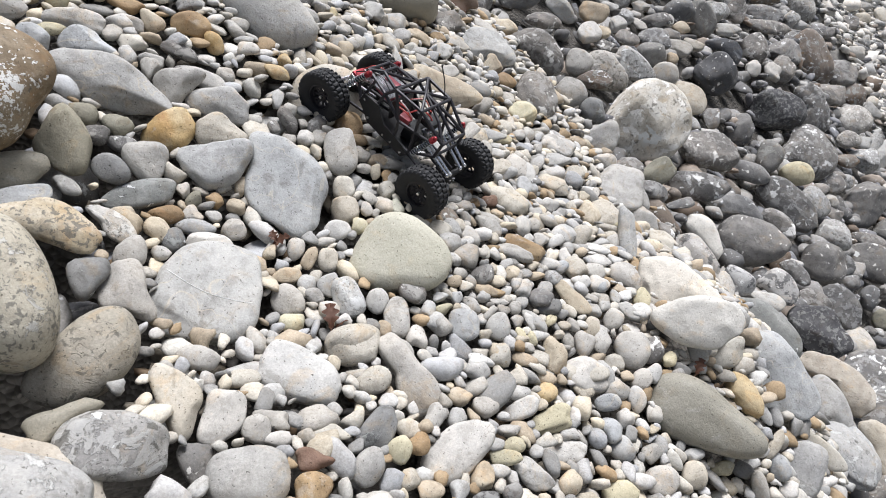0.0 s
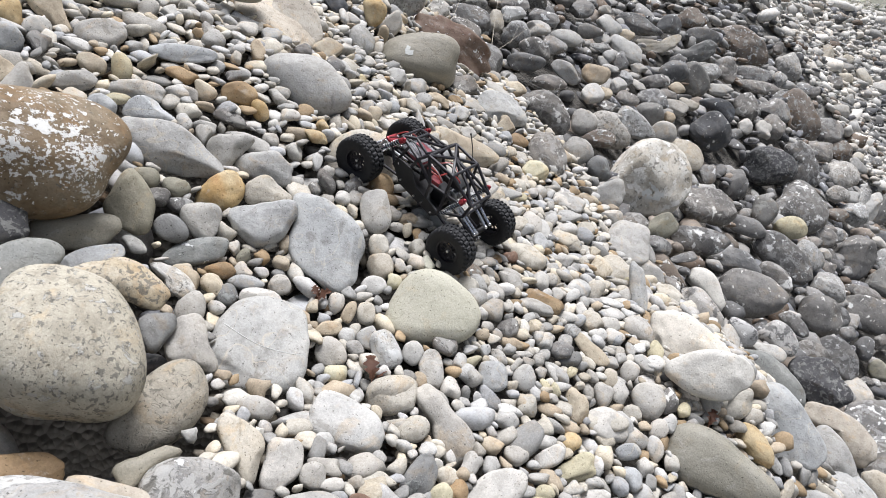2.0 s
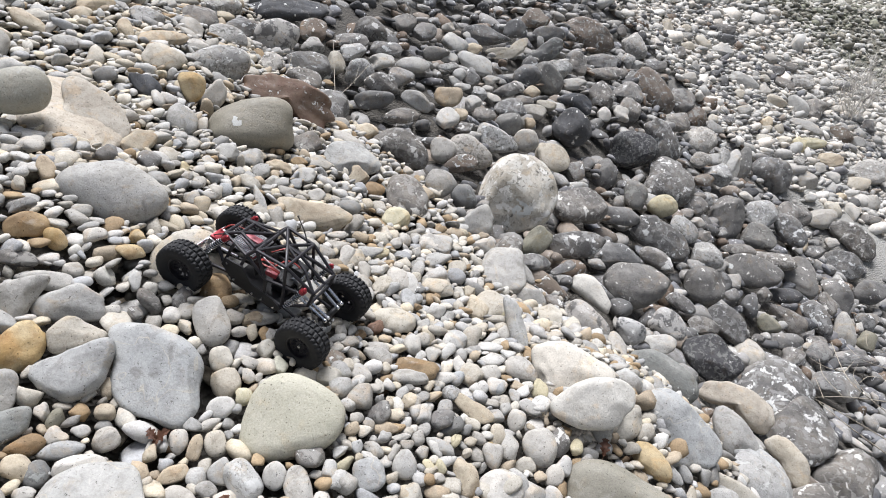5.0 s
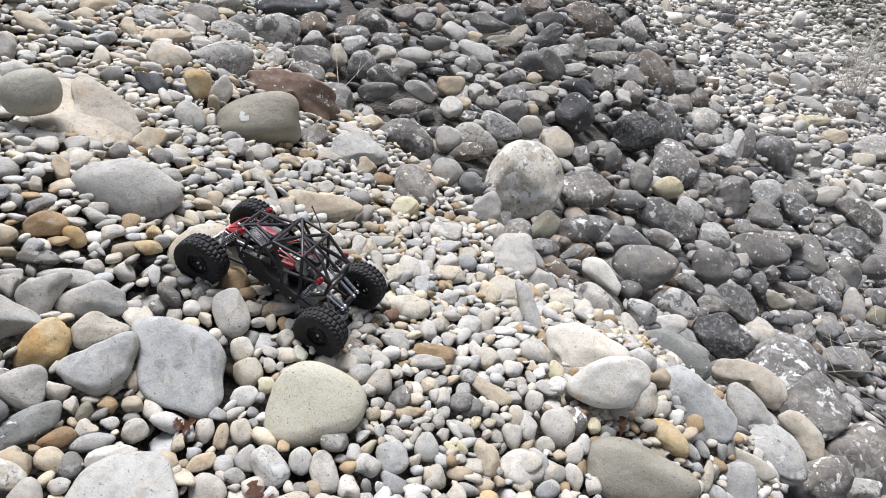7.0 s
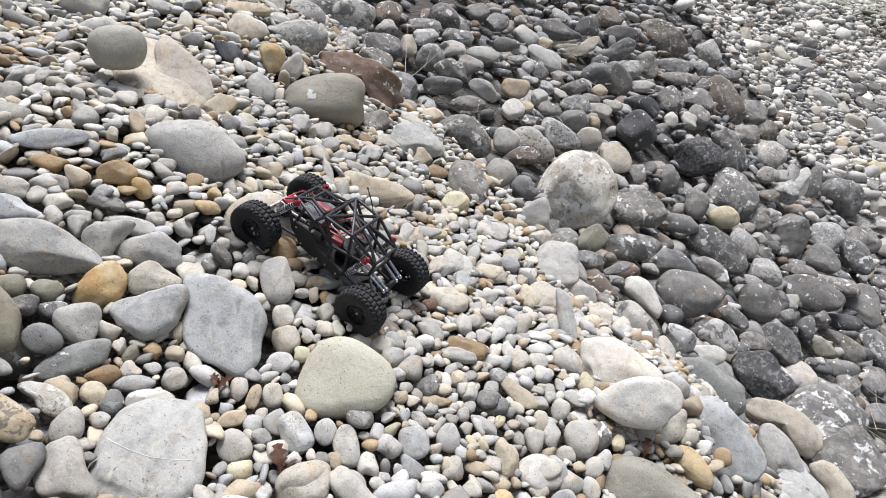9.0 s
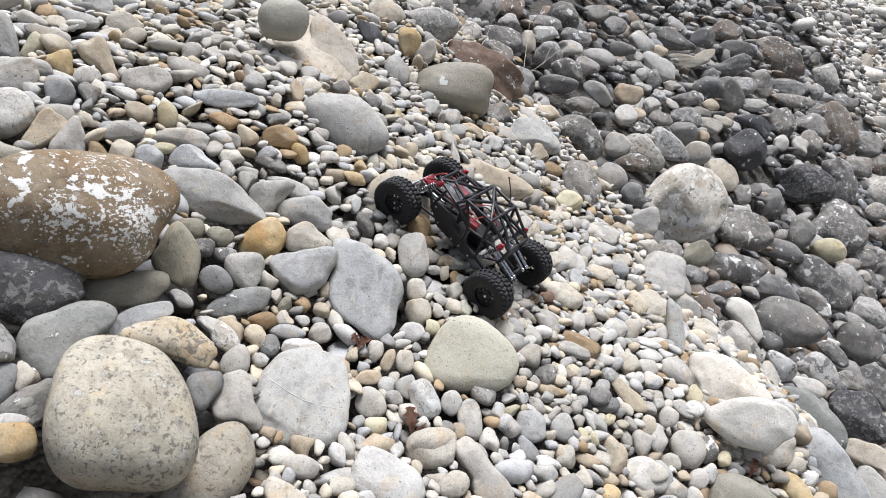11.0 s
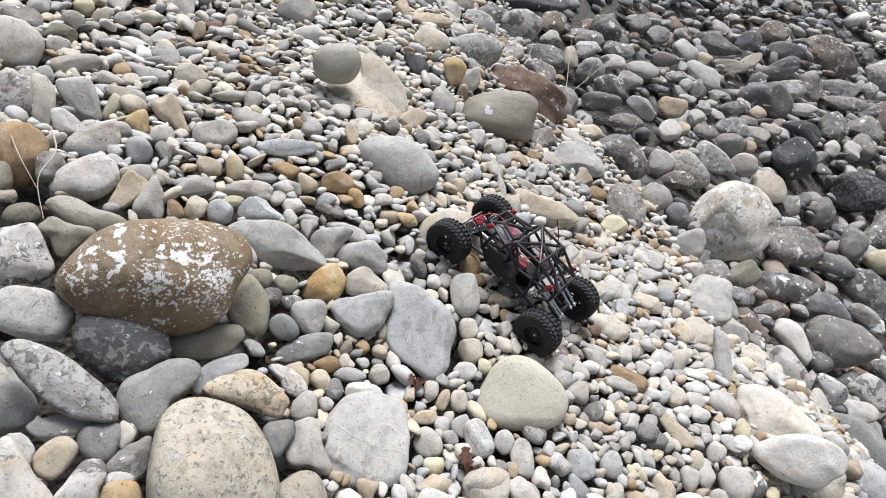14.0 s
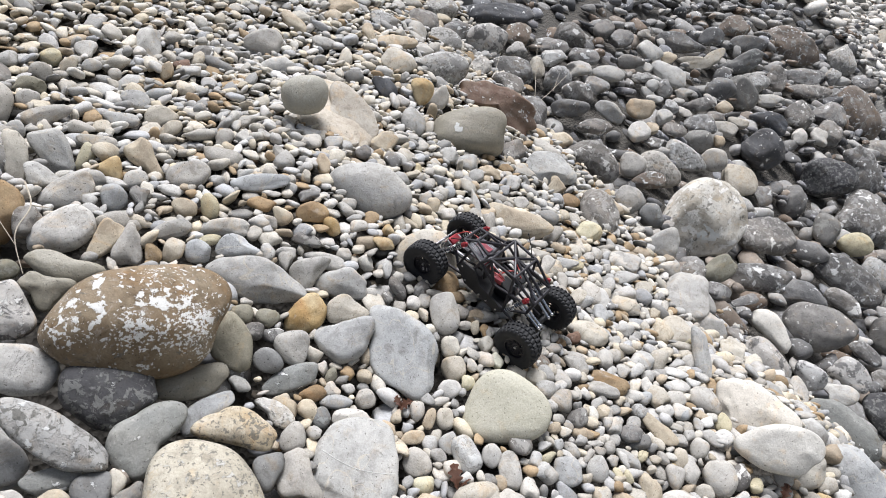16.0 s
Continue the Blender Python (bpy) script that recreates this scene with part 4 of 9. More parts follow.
stone(-0.295, 1.053, 0.401, 0.025, 0.019, 0.012, 26, 21, -22, 'h', (0, -0, 0, 0, -0.05, -0.04, 0.03, 0.02, 0.01, -0, 0, 0.01, -0, -0.01, -0, 0))
stone(-0.331, 0.968, 0.396, 0.029, 0.028, 0.017, 18, 25, -32, 'yf', (0, -0, -0.01, -0, 0.01, -0.08, -0, 0, 0.02, 0, -0.01, 0, 0, 0, 0, -0.01))
stone(-0.363, 1.094, 0.428, 0.035, 0.020, 0.010, 35, 2, 14, 'tf', (0, 0, 0, 0.01, -0.02, -0.02, -0, 0.02, -0.01, -0.01, -0, -0.01, 0, -0, -0, 0))
stone(-0.271, 1.095, 0.399, 0.029, 0.025, 0.012, -15, 32, -105, 'g', (0, -0, -0.01, -0, -0.05, 0.07, 0, -0.02, -0.01, 0.01, -0.01, -0.01, 0, 0, -0, -0.01))
stone(-0.278, 1.159, 0.425, 0.033, 0.025, 0.015, -2, 37, -83, 'c', (0, -0, -0.01, 0, -0, -0, -0.03, 0.01, 0.01, -0.01, 0, 0, 0, -0, 0, -0))
stone(-0.321, 1.149, 0.436, 0.032, 0.017, 0.010, -21, 31, -114, 't', (-0, -0, -0, -0, -0.06, 0.01, -0.03, -0.01, -0.01, 0.01, 0.01, -0.01, 0.01, 0, 0, -0))
stone(-0.355, 1.167, 0.452, 0.029, 0.022, 0.011, -9, 38, -89, 'p', (-0, 0, -0, -0, 0.07, -0.04, -0, -0.01, 0.01, -0.02, 0, -0, -0, -0, 0, -0.01))
stone(0.054, 1.070, 0.297, 0.044, 0.040, 0.020, 28, 16, -26, 'bf', (0, -0, -0.01, -0, -0.03, 0.04, 0.01, -0.04, -0.01, -0.01, 0, -0, 0.01, 0.01, -0, -0))
stone(0.139, 1.100, 0.259, 0.037, 0.032, 0.016, -13, 29, -116, 'g', (-0, 0, 0.01, 0, -0.05, -0.01, -0.01, -0, -0.01, 0, -0, -0.01, 0, 0, 0, -0))
stone(0.291, 1.221, 0.217, 0.037, 0.022, 0.011, 31, -13, 15, 'ef', (-0, -0, -0.01, 0, -0.05, 0.05, -0.02, 0, -0, 0.02, -0, -0.01, 0, -0, -0, -0))
stone(0.361, 1.278, 0.204, 0.068, 0.027, 0.011, 18, 21, -43, 'tf', (0, -0.01, 0.04, 0, -0.07, 0.06, -0.05, 0.01, 0.03, -0.02, 0.01, 0.01, 0, -0, -0, 0))
stone(0.615, 1.638, 0.152, 0.122, 0.033, 0.020, 7, 33, -96, 'W', (0, 0, -0.01, 0, 0.01, -0.05, -0.05, 0, 0, -0.01, -0.01, -0, 0, 0.01, 0.01, -0))
stone(0.556, 1.433, 0.155, 0.057, 0.039, 0.023, 30, 16, -47, 'p', (-0, -0, 0, 0, 0.05, -0.04, 0.01, 0.01, 0, 0, -0, -0, 0, -0, 0, 0))
stone(0.520, 1.164, 0.116, 0.054, 0.043, 0.026, -5, 33, -119, 'g', (0, 0, 0, -0, 0.02, 0.02, -0, -0.01, -0.01, -0.01, -0, -0, 0, -0, 0, 0))
stone(0.587, 1.342, 0.141, 0.034, 0.027, 0.016, 6, 34, -103, 'y', (0, 0, 0, 0, -0.06, -0.02, 0.02, 0.04, -0, -0, 0.01, -0, -0, -0.01, -0, 0))
stone(0.478, 1.243, 0.152, 0.032, 0.028, 0.017, -16, 30, -138, 'h', (0, 0, -0, -0, 0.03, -0.01, -0, 0.01, 0.02, 0.02, 0, 0, 0, -0, 0, 0))
stone(0.529, 1.279, 0.153, 0.037, 0.019, 0.009, 31, 15, -45, 'p', (0, -0, -0, 0.02, 0.04, -0.02, -0.01, 0.05, 0, 0, -0, -0.01, 0, 0.01, -0.01, -0))
stone(0.903, 1.098, -0.066, 0.043, 0.016, 0.009, 28, 28, -61, 'p', (0, 0, -0.01, 0.01, 0.03, -0.02, -0.03, 0.01, 0.02, 0, 0.01, -0, -0, 0, 0, -0))
stone(0.952, 1.102, -0.095, 0.031, 0.019, 0.011, 24, 31, -69, 'g', (0, 0, -0.01, 0, 0.02, -0.02, -0.03, 0.02, 0.01, 0.01, 0, 0, -0, 0.01, 0, -0))
stone(0.918, 1.022, -0.112, 0.047, 0.017, 0.010, -15, 34, -136, 'c', (0, 0, -0, 0.01, -0.02, -0.03, -0.01, 0.01, 0.02, -0.01, 0, 0, 0, 0, -0, -0))
stone(0.712, 1.413, 0.117, 0.126, 0.095, 0.048, 35, 15, -40, 'P', (-0, 0, 0.01, 0, 0.02, 0.11, 0.03, 0.02, -0.02, -0, -0.02, -0, 0, 0.01, 0, -0.01))
stone(0.711, 1.219, 0.167, 0.123, 0.071, 0.039, 41, -8, -11, 'P', (0, 0, 0, 0, -0.03, 0.03, 0.04, 0.01, -0, -0.01, 0, -0.02, -0.01, 0, 0, 0))
stone(0.820, 1.220, 0.037, 0.066, 0.037, 0.018, -30, 27, -161, 'c', (0, -0, -0.02, 0, 0.01, -0.1, 0, 0.01, 0.01, -0.01, -0.01, -0.01, 0, -0, -0, -0))
stone(0.682, 1.020, 0.011, 0.154, 0.088, 0.062, 36, 8, -30, 'Nr', (-0, 0, 0.03, -0, 0.11, -0.01, -0.01, 0, -0, 0.01, 0, 0, -0, 0, -0, 0))
stone(1.207, 1.641, -0.268, 0.145, 0.089, 0.045, 29, 22, -52, 'E', (-0, 0, -0.01, -0, -0.02, 0.01, 0, -0, -0.01, -0, 0.01, 0.01, 0, -0, 0, -0))
stone(1.020, 1.259, -0.104, 0.138, 0.099, 0.059, 25, 29, -64, 'wf', (-0, -0, -0, 0, -0.03, 0.1, -0.02, 0, 0.01, -0.01, -0, -0.01, 0, 0, -0, 0))
stone(1.432, 1.457, -0.480, 0.109, 0.067, 0.034, 19, 29, -79, 'g', (-0, -0, 0, 0, -0.03, 0.04, -0.01, 0.01, 0, -0, -0, -0.01, 0, -0, -0, -0))
stone(1.622, 1.662, -0.574, 0.144, 0.079, 0.040, 33, 16, -50, 's', (0.02, 0.07, 0.16, 0.01, -0.11, -0.16, -0.1, 0.05, 0.04, 0.03, -0.01, -0.02, -0, 0.03, 0.03, -0.02))
stone(1.478, 1.318, -0.549, 0.115, 0.058, 0.035, 22, 24, -73, 'b', (0.01, 0.1, 0.17, -0, 0, -0.28, -0.14, 0.01, 0.02, 0.05, -0.03, -0.01, -0.01, 0.07, 0.06, -0))
stone(1.138, 1.134, -0.272, 0.107, 0.039, 0.023, 33, 13, -40, 'c', (0, 0.01, 0.01, -0, 0.02, -0.02, -0.05, 0, 0.01, 0.03, 0.04, 0.01, 0, -0.02, -0.01, -0))
stone(1.038, 1.020, -0.221, 0.084, 0.059, 0.029, 1, 35, -110, 'h', (0, -0, 0.02, -0, 0.09, 0.02, -0.04, -0.01, -0.01, -0.01, 0.02, -0, -0.01, -0.01, 0, -0))
stone(1.657, 1.381, -0.632, 0.105, 0.056, 0.034, 19, 27, -85, 'c', (-0, 0.02, 0.05, -0.01, 0.02, -0.13, -0.07, -0.03, 0.01, 0.03, 0.01, -0.01, -0.02, 0.01, 0.01, 0.01))
stone(0.925, 0.977, -0.155, 0.041, 0.028, 0.017, 12, 34, -92, 'b', (0, 0, -0.01, 0, 0.02, -0.04, -0.01, 0.01, 0.01, 0.01, 0.01, -0, -0, 0, 0, -0))
stone(1.500, 2.376, -0.382, 0.169, 0.123, 0.086, 45, 1, -18, 'D', (-0, -0, 0, 0, 0.07, 0.01, -0, 0.01, -0, -0.01, 0.01, 0, -0, 0.01, 0, -0))
stone(2.132, 2.667, -0.742, 0.121, 0.118, 0.082, 42, 25, -46, 'D', (0, -0, 0, 0, -0.02, 0.01, 0, -0, 0, 0.01, -0, 0, -0, -0, -0, -0))
stone(2.343, 2.782, -0.849, 0.095, 0.061, 0.037, 20, 45, -86, 'm', (-0, 0, -0.02, -0.01, 0.02, -0.11, -0.02, -0.03, 0.01, 0, -0.02, -0, -0.01, 0.01, 0, -0))
stone(1.661, 1.927, -0.547, 0.136, 0.101, 0.060, 32, 24, -58, 'Kf', (0, -0, 0.01, 0.01, 0.01, -0.01, -0.03, 0.06, -0.04, -0.01, -0, -0.01, 0.01, -0, -0, -0))
stone(2.106, 2.393, -0.817, 0.132, 0.087, 0.052, 34, 25, -56, 'm', (-0, 0.01, 0.03, -0, 0.06, -0.1, -0.06, -0.02, -0.01, 0.02, -0.01, 0, -0.01, 0.01, 0.01, 0.01))
stone(1.164, 2.202, -0.214, 0.113, 0.059, 0.036, 33, 32, -51, 'P', (-0, 0.01, 0.05, -0, 0.1, -0.08, -0.03, -0.02, -0.02, 0.01, -0.01, -0.02, -0.02, 0.01, -0, 0.02))
stone(0.991, 1.875, -0.097, 0.106, 0.064, 0.039, 31, 27, -51, 'V', (-0, 0, 0.02, -0, 0.1, -0.01, -0.02, -0.01, -0.01, -0.01, 0.01, -0.01, -0.01, -0, -0, -0))
stone(1.247, 1.960, -0.295, 0.072, 0.059, 0.036, 34, 23, -47, 'V', (0, -0, -0.01, -0, -0.05, 0.06, -0.01, -0.02, 0.01, 0.01, 0, -0.01, 0.01, -0, -0, 0))
stone(1.523, 2.096, -0.431, 0.092, 0.068, 0.041, 37, 19, -44, 'V', (0, 0, 0, 0, 0.05, -0.05, -0.04, 0.01, 0.01, -0, -0.01, -0.01, -0.01, 0.01, 0, -0))
stone(1.786, 2.381, -0.578, 0.089, 0.039, 0.024, 37, 24, -50, 'm', (0, 0, -0.01, 0, 0.04, -0.05, -0.03, 0.01, 0.01, 0.01, 0, 0, -0, 0.01, 0, -0))
stone(-0.590, 0.691, 0.573, 0.101, 0.059, 0.047, 44, -6, 60, 'Sr', (-0, -0, 0, -0, -0.04, 0.04, -0.02, -0, 0, -0, 0, 0, 0, -0, -0, 0))
stone(-0.484, 0.544, 0.540, 0.084, 0.051, 0.036, 30, 27, 15, 'l', (-0, 0, 0, -0, 0.02, -0.04, -0.01, -0.02, -0.01, 0, -0, -0, -0, -0, -0, 0))
stone(-0.563, 0.563, 0.580, 0.042, 0.024, 0.012, 42, 5, 51, 'N', (-0.05, 0.09, 0.26, -0.01, 0.24, -0.09, -0.07, -0.07, 0.02, -0.04, 0.01, -0.05, -0.09, -0.02, -0.02, 0.04))
stone(-0.555, 0.460, 0.557, 0.101, 0.068, 0.034, 12, 39, -12, 's', (0, 0, -0.02, -0.01, -0, 0.09, 0.04, -0.04, -0, 0.01, -0.01, -0, 0.01, 0.02, -0.01, -0.01))
stone(-0.449, 0.667, 0.502, 0.066, 0.034, 0.020, -8, 38, -55, 'c', (-0, -0, -0, -0.01, 0, -0.14, 0.01, -0.02, -0.01, 0.01, -0.02, 0.01, -0.01, -0, 0.01, 0))
stone(-0.384, 0.674, 0.452, 0.050, 0.039, 0.023, 30, -19, 74, 'pf', (0, -0.01, 0.02, -0.01, -0.08, 0.03, -0.02, -0.06, -0, -0.03, 0.01, -0, 0.01, 0.01, -0, 0.01))
stone(-0.315, 0.573, 0.420, 0.069, 0.054, 0.032, 27, 18, 13, 'g', (-0, -0, 0, -0, -0.02, 0.01, -0.03, -0.01, 0, 0, 0, -0, -0, 0, -0, -0))
stone(-0.402, 0.584, 0.448, 0.035, 0.028, 0.017, -15, 32, -68, 'D', (-0, -0.01, 0.02, 0, 0.16, -0.07, 0.01, 0.04, 0, 0.02, 0.02, -0.02, 0.01, 0.02, 0, 0.01))
stone(-0.328, 0.666, 0.423, 0.028, 0.027, 0.014, -23, 25, -93, 'g', (-0, 0, -0.01, 0, 0, 0.01, -0.02, 0.02, 0, 0.02, 0.01, 0.01, -0, -0, 0, -0))
stone(-0.456, 0.783, 0.480, 0.041, 0.024, 0.014, 31, 26, 8, 'g', (0, 0, 0, -0, 0.01, 0.03, 0.01, -0, -0.01, -0, -0, 0.01, -0, 0, 0, -0))
stone(-0.289, 0.827, 0.382, 0.089, 0.055, 0.033, 23, 26, -14, 'p', (0, 0, 0, -0.01, 0.06, 0.01, -0.06, -0.03, 0, -0.01, 0.01, 0, -0.01, -0, 0, 0.01))
stone(-0.205, 0.948, 0.352, 0.063, 0.045, 0.032, 36, -4, 26, 'c', (-0, -0, 0, 0, 0.05, 0, 0.01, 0.02, 0.01, -0.01, -0, -0.01, -0, 0, 0, -0))
stone(-0.073, 0.899, 0.299, 0.099, 0.046, 0.028, 13, 32, -51, 'g', (0.01, 0.01, 0.12, -0, -0.16, -0.05, -0.07, 0.02, 0.05, -0.01, -0.01, 0, 0.02, 0.02, -0, -0.01))
stone(-0.147, 0.861, 0.330, 0.040, 0.029, 0.017, 33, -4, 26, 'c', (0, 0, 0.01, 0, -0.02, 0.01, 0, 0, 0.01, 0, -0, -0, -0, 0, -0, 0))
stone(-0.130, 0.745, 0.317, 0.052, 0.033, 0.020, 26, -16, 54, 'e', (0, -0, -0.01, -0, 0, 0.06, -0.01, -0.01, -0, 0.01, -0.01, 0, 0.01, -0.01, -0, 0))
stone(-0.139, 0.657, 0.323, 0.038, 0.031, 0.022, 25, -13, 54, 'gf', (0, -0, 0, 0, 0.05, 0.04, -0.02, 0, 0.01, -0, -0, 0.01, 0, -0, 0, -0))
stone(0.031, 0.757, 0.232, 0.089, 0.049, 0.029, 26, -12, 37, 'p', (0, 0, 0, -0.01, 0.03, 0, -0.01, -0.02, -0.01, -0.01, 0.01, 0.01, 0, 0, -0, 0))
stone(-0.082, 0.709, 0.304, 0.028, 0.025, 0.015, -12, 27, -93, 'y', (-0, 0, 0.01, -0, 0.02, 0.04, 0.02, -0.01, -0.01, 0, -0.01, -0, 0, 0.01, -0, -0))
stone(0.180, 0.905, 0.181, 0.051, 0.023, 0.014, 30, -11, 23, 'p', (-0, -0, 0, 0, -0.07, 0.01, -0.02, 0, 0, -0.01, 0.01, 0, 0.01, -0, -0, 0))
stone(0.256, 0.907, 0.141, 0.063, 0.030, 0.018, 30, -11, 20, 'yf', (-0, -0, 0.01, -0, -0.11, 0.03, -0.01, -0.01, 0, 0.01, 0.02, -0.02, 0, 0.01, 0, -0))
stone(0.286, 0.852, 0.096, 0.053, 0.029, 0.017, 29, 0, 0, 'p', (0, -0, -0.01, -0, 0.01, 0.09, -0.02, -0.01, -0, 0, -0.01, 0, 0, -0, -0, -0))
stone(0.192, 0.759, 0.149, 0.049, 0.028, 0.014, 21, 18, -35, 'gf', (-0, -0, 0, 0.02, 0.01, 0.05, -0.03, 0.06, -0, -0.02, 0, 0, -0.01, -0, -0, -0.01))
stone(0.132, 0.773, 0.187, 0.038, 0.019, 0.011, 28, 2, 4, 'yf', (0, -0, 0.02, -0, 0.1, 0.05, -0.03, -0.01, 0, -0.01, 0, 0.01, -0.01, -0.01, 0, -0))
stone(0.155, 0.804, 0.186, 0.026, 0.019, 0.012, 29, -2, 9, 'y', (-0, 0, 0.01, -0, 0, -0.04, 0, -0, -0.01, 0, -0.01, 0, 0, -0, -0, 0))
stone(-0.212, 0.706, 0.360, 0.038, 0.016, 0.008, 28, 13, 9, 'c', (-0, 0, -0, -0.01, 0.02, -0.09, -0.02, -0.02, 0, 0.01, -0.01, 0, -0.01, 0, 0, 0))
stone(-0.231, 0.632, 0.383, 0.033, 0.020, 0.012, 24, 19, 0, 'rf', (-0.01, -0, 0.01, 0, 0.17, 0.08, 0.03, 0.03, -0.02, 0.04, 0, 0.03, 0, 0.01, -0.02, 0.01))
stone(-0.223, 0.589, 0.365, 0.035, 0.028, 0.017, 27, 12, 14, 'of', (0, 0, -0, -0, 0.07, 0.01, -0.02, -0, 0.01, 0.02, 0.01, 0, -0, -0, 0, 0))
stone(0.515, 1.161, 0.113, 0.055, 0.048, 0.029, 21, 33, -69, 'g', (-0, 0, -0.01, 0, -0.02, -0.03, -0, 0.01, -0, 0.01, 0.01, 0, 0, -0, 0, 0))
stone(0.528, 1.085, 0.081, 0.034, 0.026, 0.016, -18, 33, -135, 'p', (0, -0, -0.01, 0, 0.02, -0.03, 0, -0, -0.01, -0.01, 0.01, -0, 0, -0, -0, 0))
stone(0.503, 1.029, 0.072, 0.036, 0.023, 0.014, 7, 35, -90, 'p', (-0, 0, -0.01, 0, 0.02, -0, 0.02, 0, 0.01, -0.01, 0, 0.01, 0, -0, 0, -0))
stone(0.415, 0.993, 0.100, 0.035, 0.023, 0.014, 33, -7, 3, 'b', (0, -0, -0, -0, -0, 0.01, -0.02, -0.01, 0, -0, -0, -0.01, 0, -0, -0, 0))
stone(0.534, 0.850, -0.019, 0.044, 0.035, 0.021, 27, -13, 11, 'p', (0, -0, -0.01, 0, -0, -0, 0, 0.01, -0.01, -0.01, 0, 0, 0, 0, -0, 0))
stone(0.636, 0.889, -0.054, 0.039, 0.032, 0.019, -7, 31, -122, 'c', (-0, -0, -0.01, -0, -0, -0.01, 0, -0.02, -0, -0, 0.01, -0, -0, 0, -0, 0))
stone(0.409, 0.787, 0.028, 0.043, 0.033, 0.020, 26, -7, 6, 'y', (0, 0, -0, -0, 0.02, -0.02, -0.02, -0, 0.01, 0.01, 0.01, -0.01, 0, 0, 0, 0))
stone(0.439, 0.900, 0.038, 0.036, 0.031, 0.019, 24, 20, -47, 'b', (0, 0, -0, -0, 0.06, 0.02, -0.01, -0.01, 0, 0, 0, -0.01, 0, -0, -0, 0))
stone(0.786, 0.934, -0.095, 0.032, 0.022, 0.013, 34, 6, -29, 'e', (-0, 0, -0.01, 0, -0, 0.04, 0.01, 0, 0, -0.01, 0.01, -0, -0, 0, 0, 0))
stone(1.003, 2.761, 0.064, 0.232, 0.198, 0.149, -38, 36, -148, 'Lf', (-0, -0, -0, -0, 0.02, -0.05, 0.01, -0.02, -0, 0, -0, -0, -0.01, -0, -0, 0))
stone(0.705, 2.436, 0.137, 0.093, 0.066, 0.046, 45, -22, 19, 'g', (-0, 0, -0.01, 0, 0.01, 0.11, 0, 0, -0.01, -0.01, -0.02, 0.01, 0, 0, 0, -0))
stone(0.993, 2.454, -0.047, 0.093, 0.058, 0.035, 41, -25, 20, 'n', (-0, -0, -0, -0, -0.06, 0.03, -0.02, -0.01, -0.01, 0.01, 0, -0.01, 0, -0, 0, -0))
stone(0.683, 2.261, 0.113, 0.056, 0.037, 0.022, 45, 12, -14, 'p', (0, -0, 0, -0, -0.04, -0.02, 0, -0.01, 0.02, 0.01, 0, 0, -0, -0, -0, -0))
stone(0.783, 2.158, 0.028, 0.092, 0.053, 0.027, 34, 29, -40, 'g', (-0, 0, 0.01, -0, 0.05, -0.01, 0.01, -0, -0.01, -0, -0, -0.01, 0, 0, -0, -0))
stone(1.949, 2.894, -0.489, 0.201, 0.101, 0.060, 43, 25, -43, 'm', (0, 0, -0, 0, 0.03, -0.03, -0.04, 0, 0.01, 0, 0.01, -0, -0.01, 0.01, 0, 0))
stone(1.240, 2.540, -0.167, 0.148, 0.077, 0.046, 46, 1, -11, 'm', (0, -0, -0, 0, 0.04, 0.02, -0.01, 0.01, 0.01, -0, 0, -0, -0, 0, 0, -0))
stone(1.488, 2.588, -0.330, 0.125, 0.077, 0.046, 45, 2, -15, 'D', (-0.01, 0.01, 0.01, -0.01, 0.01, -0.1, -0.03, -0.04, -0.03, 0.01, -0, 0.01, -0.01, 0, 0, 0.01))
stone(1.742, 3.020, -0.351, 0.119, 0.058, 0.029, 46, 11, -27, 'D', (0, 0, 0, -0.01, 0.01, 0.01, 0.01, -0.03, -0, 0.01, -0, 0.01, 0, 0, -0, -0))
stone(1.814, 2.699, -0.486, 0.106, 0.055, 0.033, 41, 24, -43, 'm', (-0, 0, 0, -0.01, 0.04, -0.07, -0.01, -0.04, -0, -0, -0, 0, -0.01, -0.01, -0, 0))
stone(0.918, 2.156, -0.092, 0.101, 0.057, 0.028, 36, 25, -37, 'a', (-0, -0, 0.01, 0, 0.13, -0, 0, 0, 0.01, 0.02, 0.02, 0, 0, 0, 0, 0.01))
stone(0.777, 1.989, -0.002, 0.079, 0.062, 0.037, 33, 24, -37, 'g', (0, -0, 0, 0, 0.05, -0.01, -0.01, 0.01, -0, -0, -0, 0, -0.01, 0, -0, -0))
stone(2.852, 5.960, 0.004, 0.289, 0.187, 0.131, 62, 14, -20, 'a', (-0, 0, 0.01, -0, 0.06, -0.05, 0, -0.02, -0.01, 0, 0, -0.01, -0, -0.01, -0, 0))
stone(3.331, 5.406, -0.498, 0.278, 0.157, 0.110, 41, 47, -56, 'a', (0, -0, -0, -0, 0.01, 0.02, -0.03, -0.02, -0, -0.01, 0.01, 0, -0, -0, 0, 0))
stone(1.852, 3.991, -0.131, 0.144, 0.137, 0.109, 44, 43, -47, 'k', (0, 0, 0, -0, 0.05, 0.01, -0.05, -0.01, 0.01, 0.01, 0, 0.01, -0.01, -0, 0, 0))
stone(2.075, 4.391, -0.095, 0.136, 0.067, 0.040, 54, 25, -29, 'k', (0.01, 0.02, 0.03, 0.01, -0.08, -0.15, -0.05, 0.04, 0.02, 0.01, -0.02, 0.01, 0.02, 0.01, 0.01, -0.02))
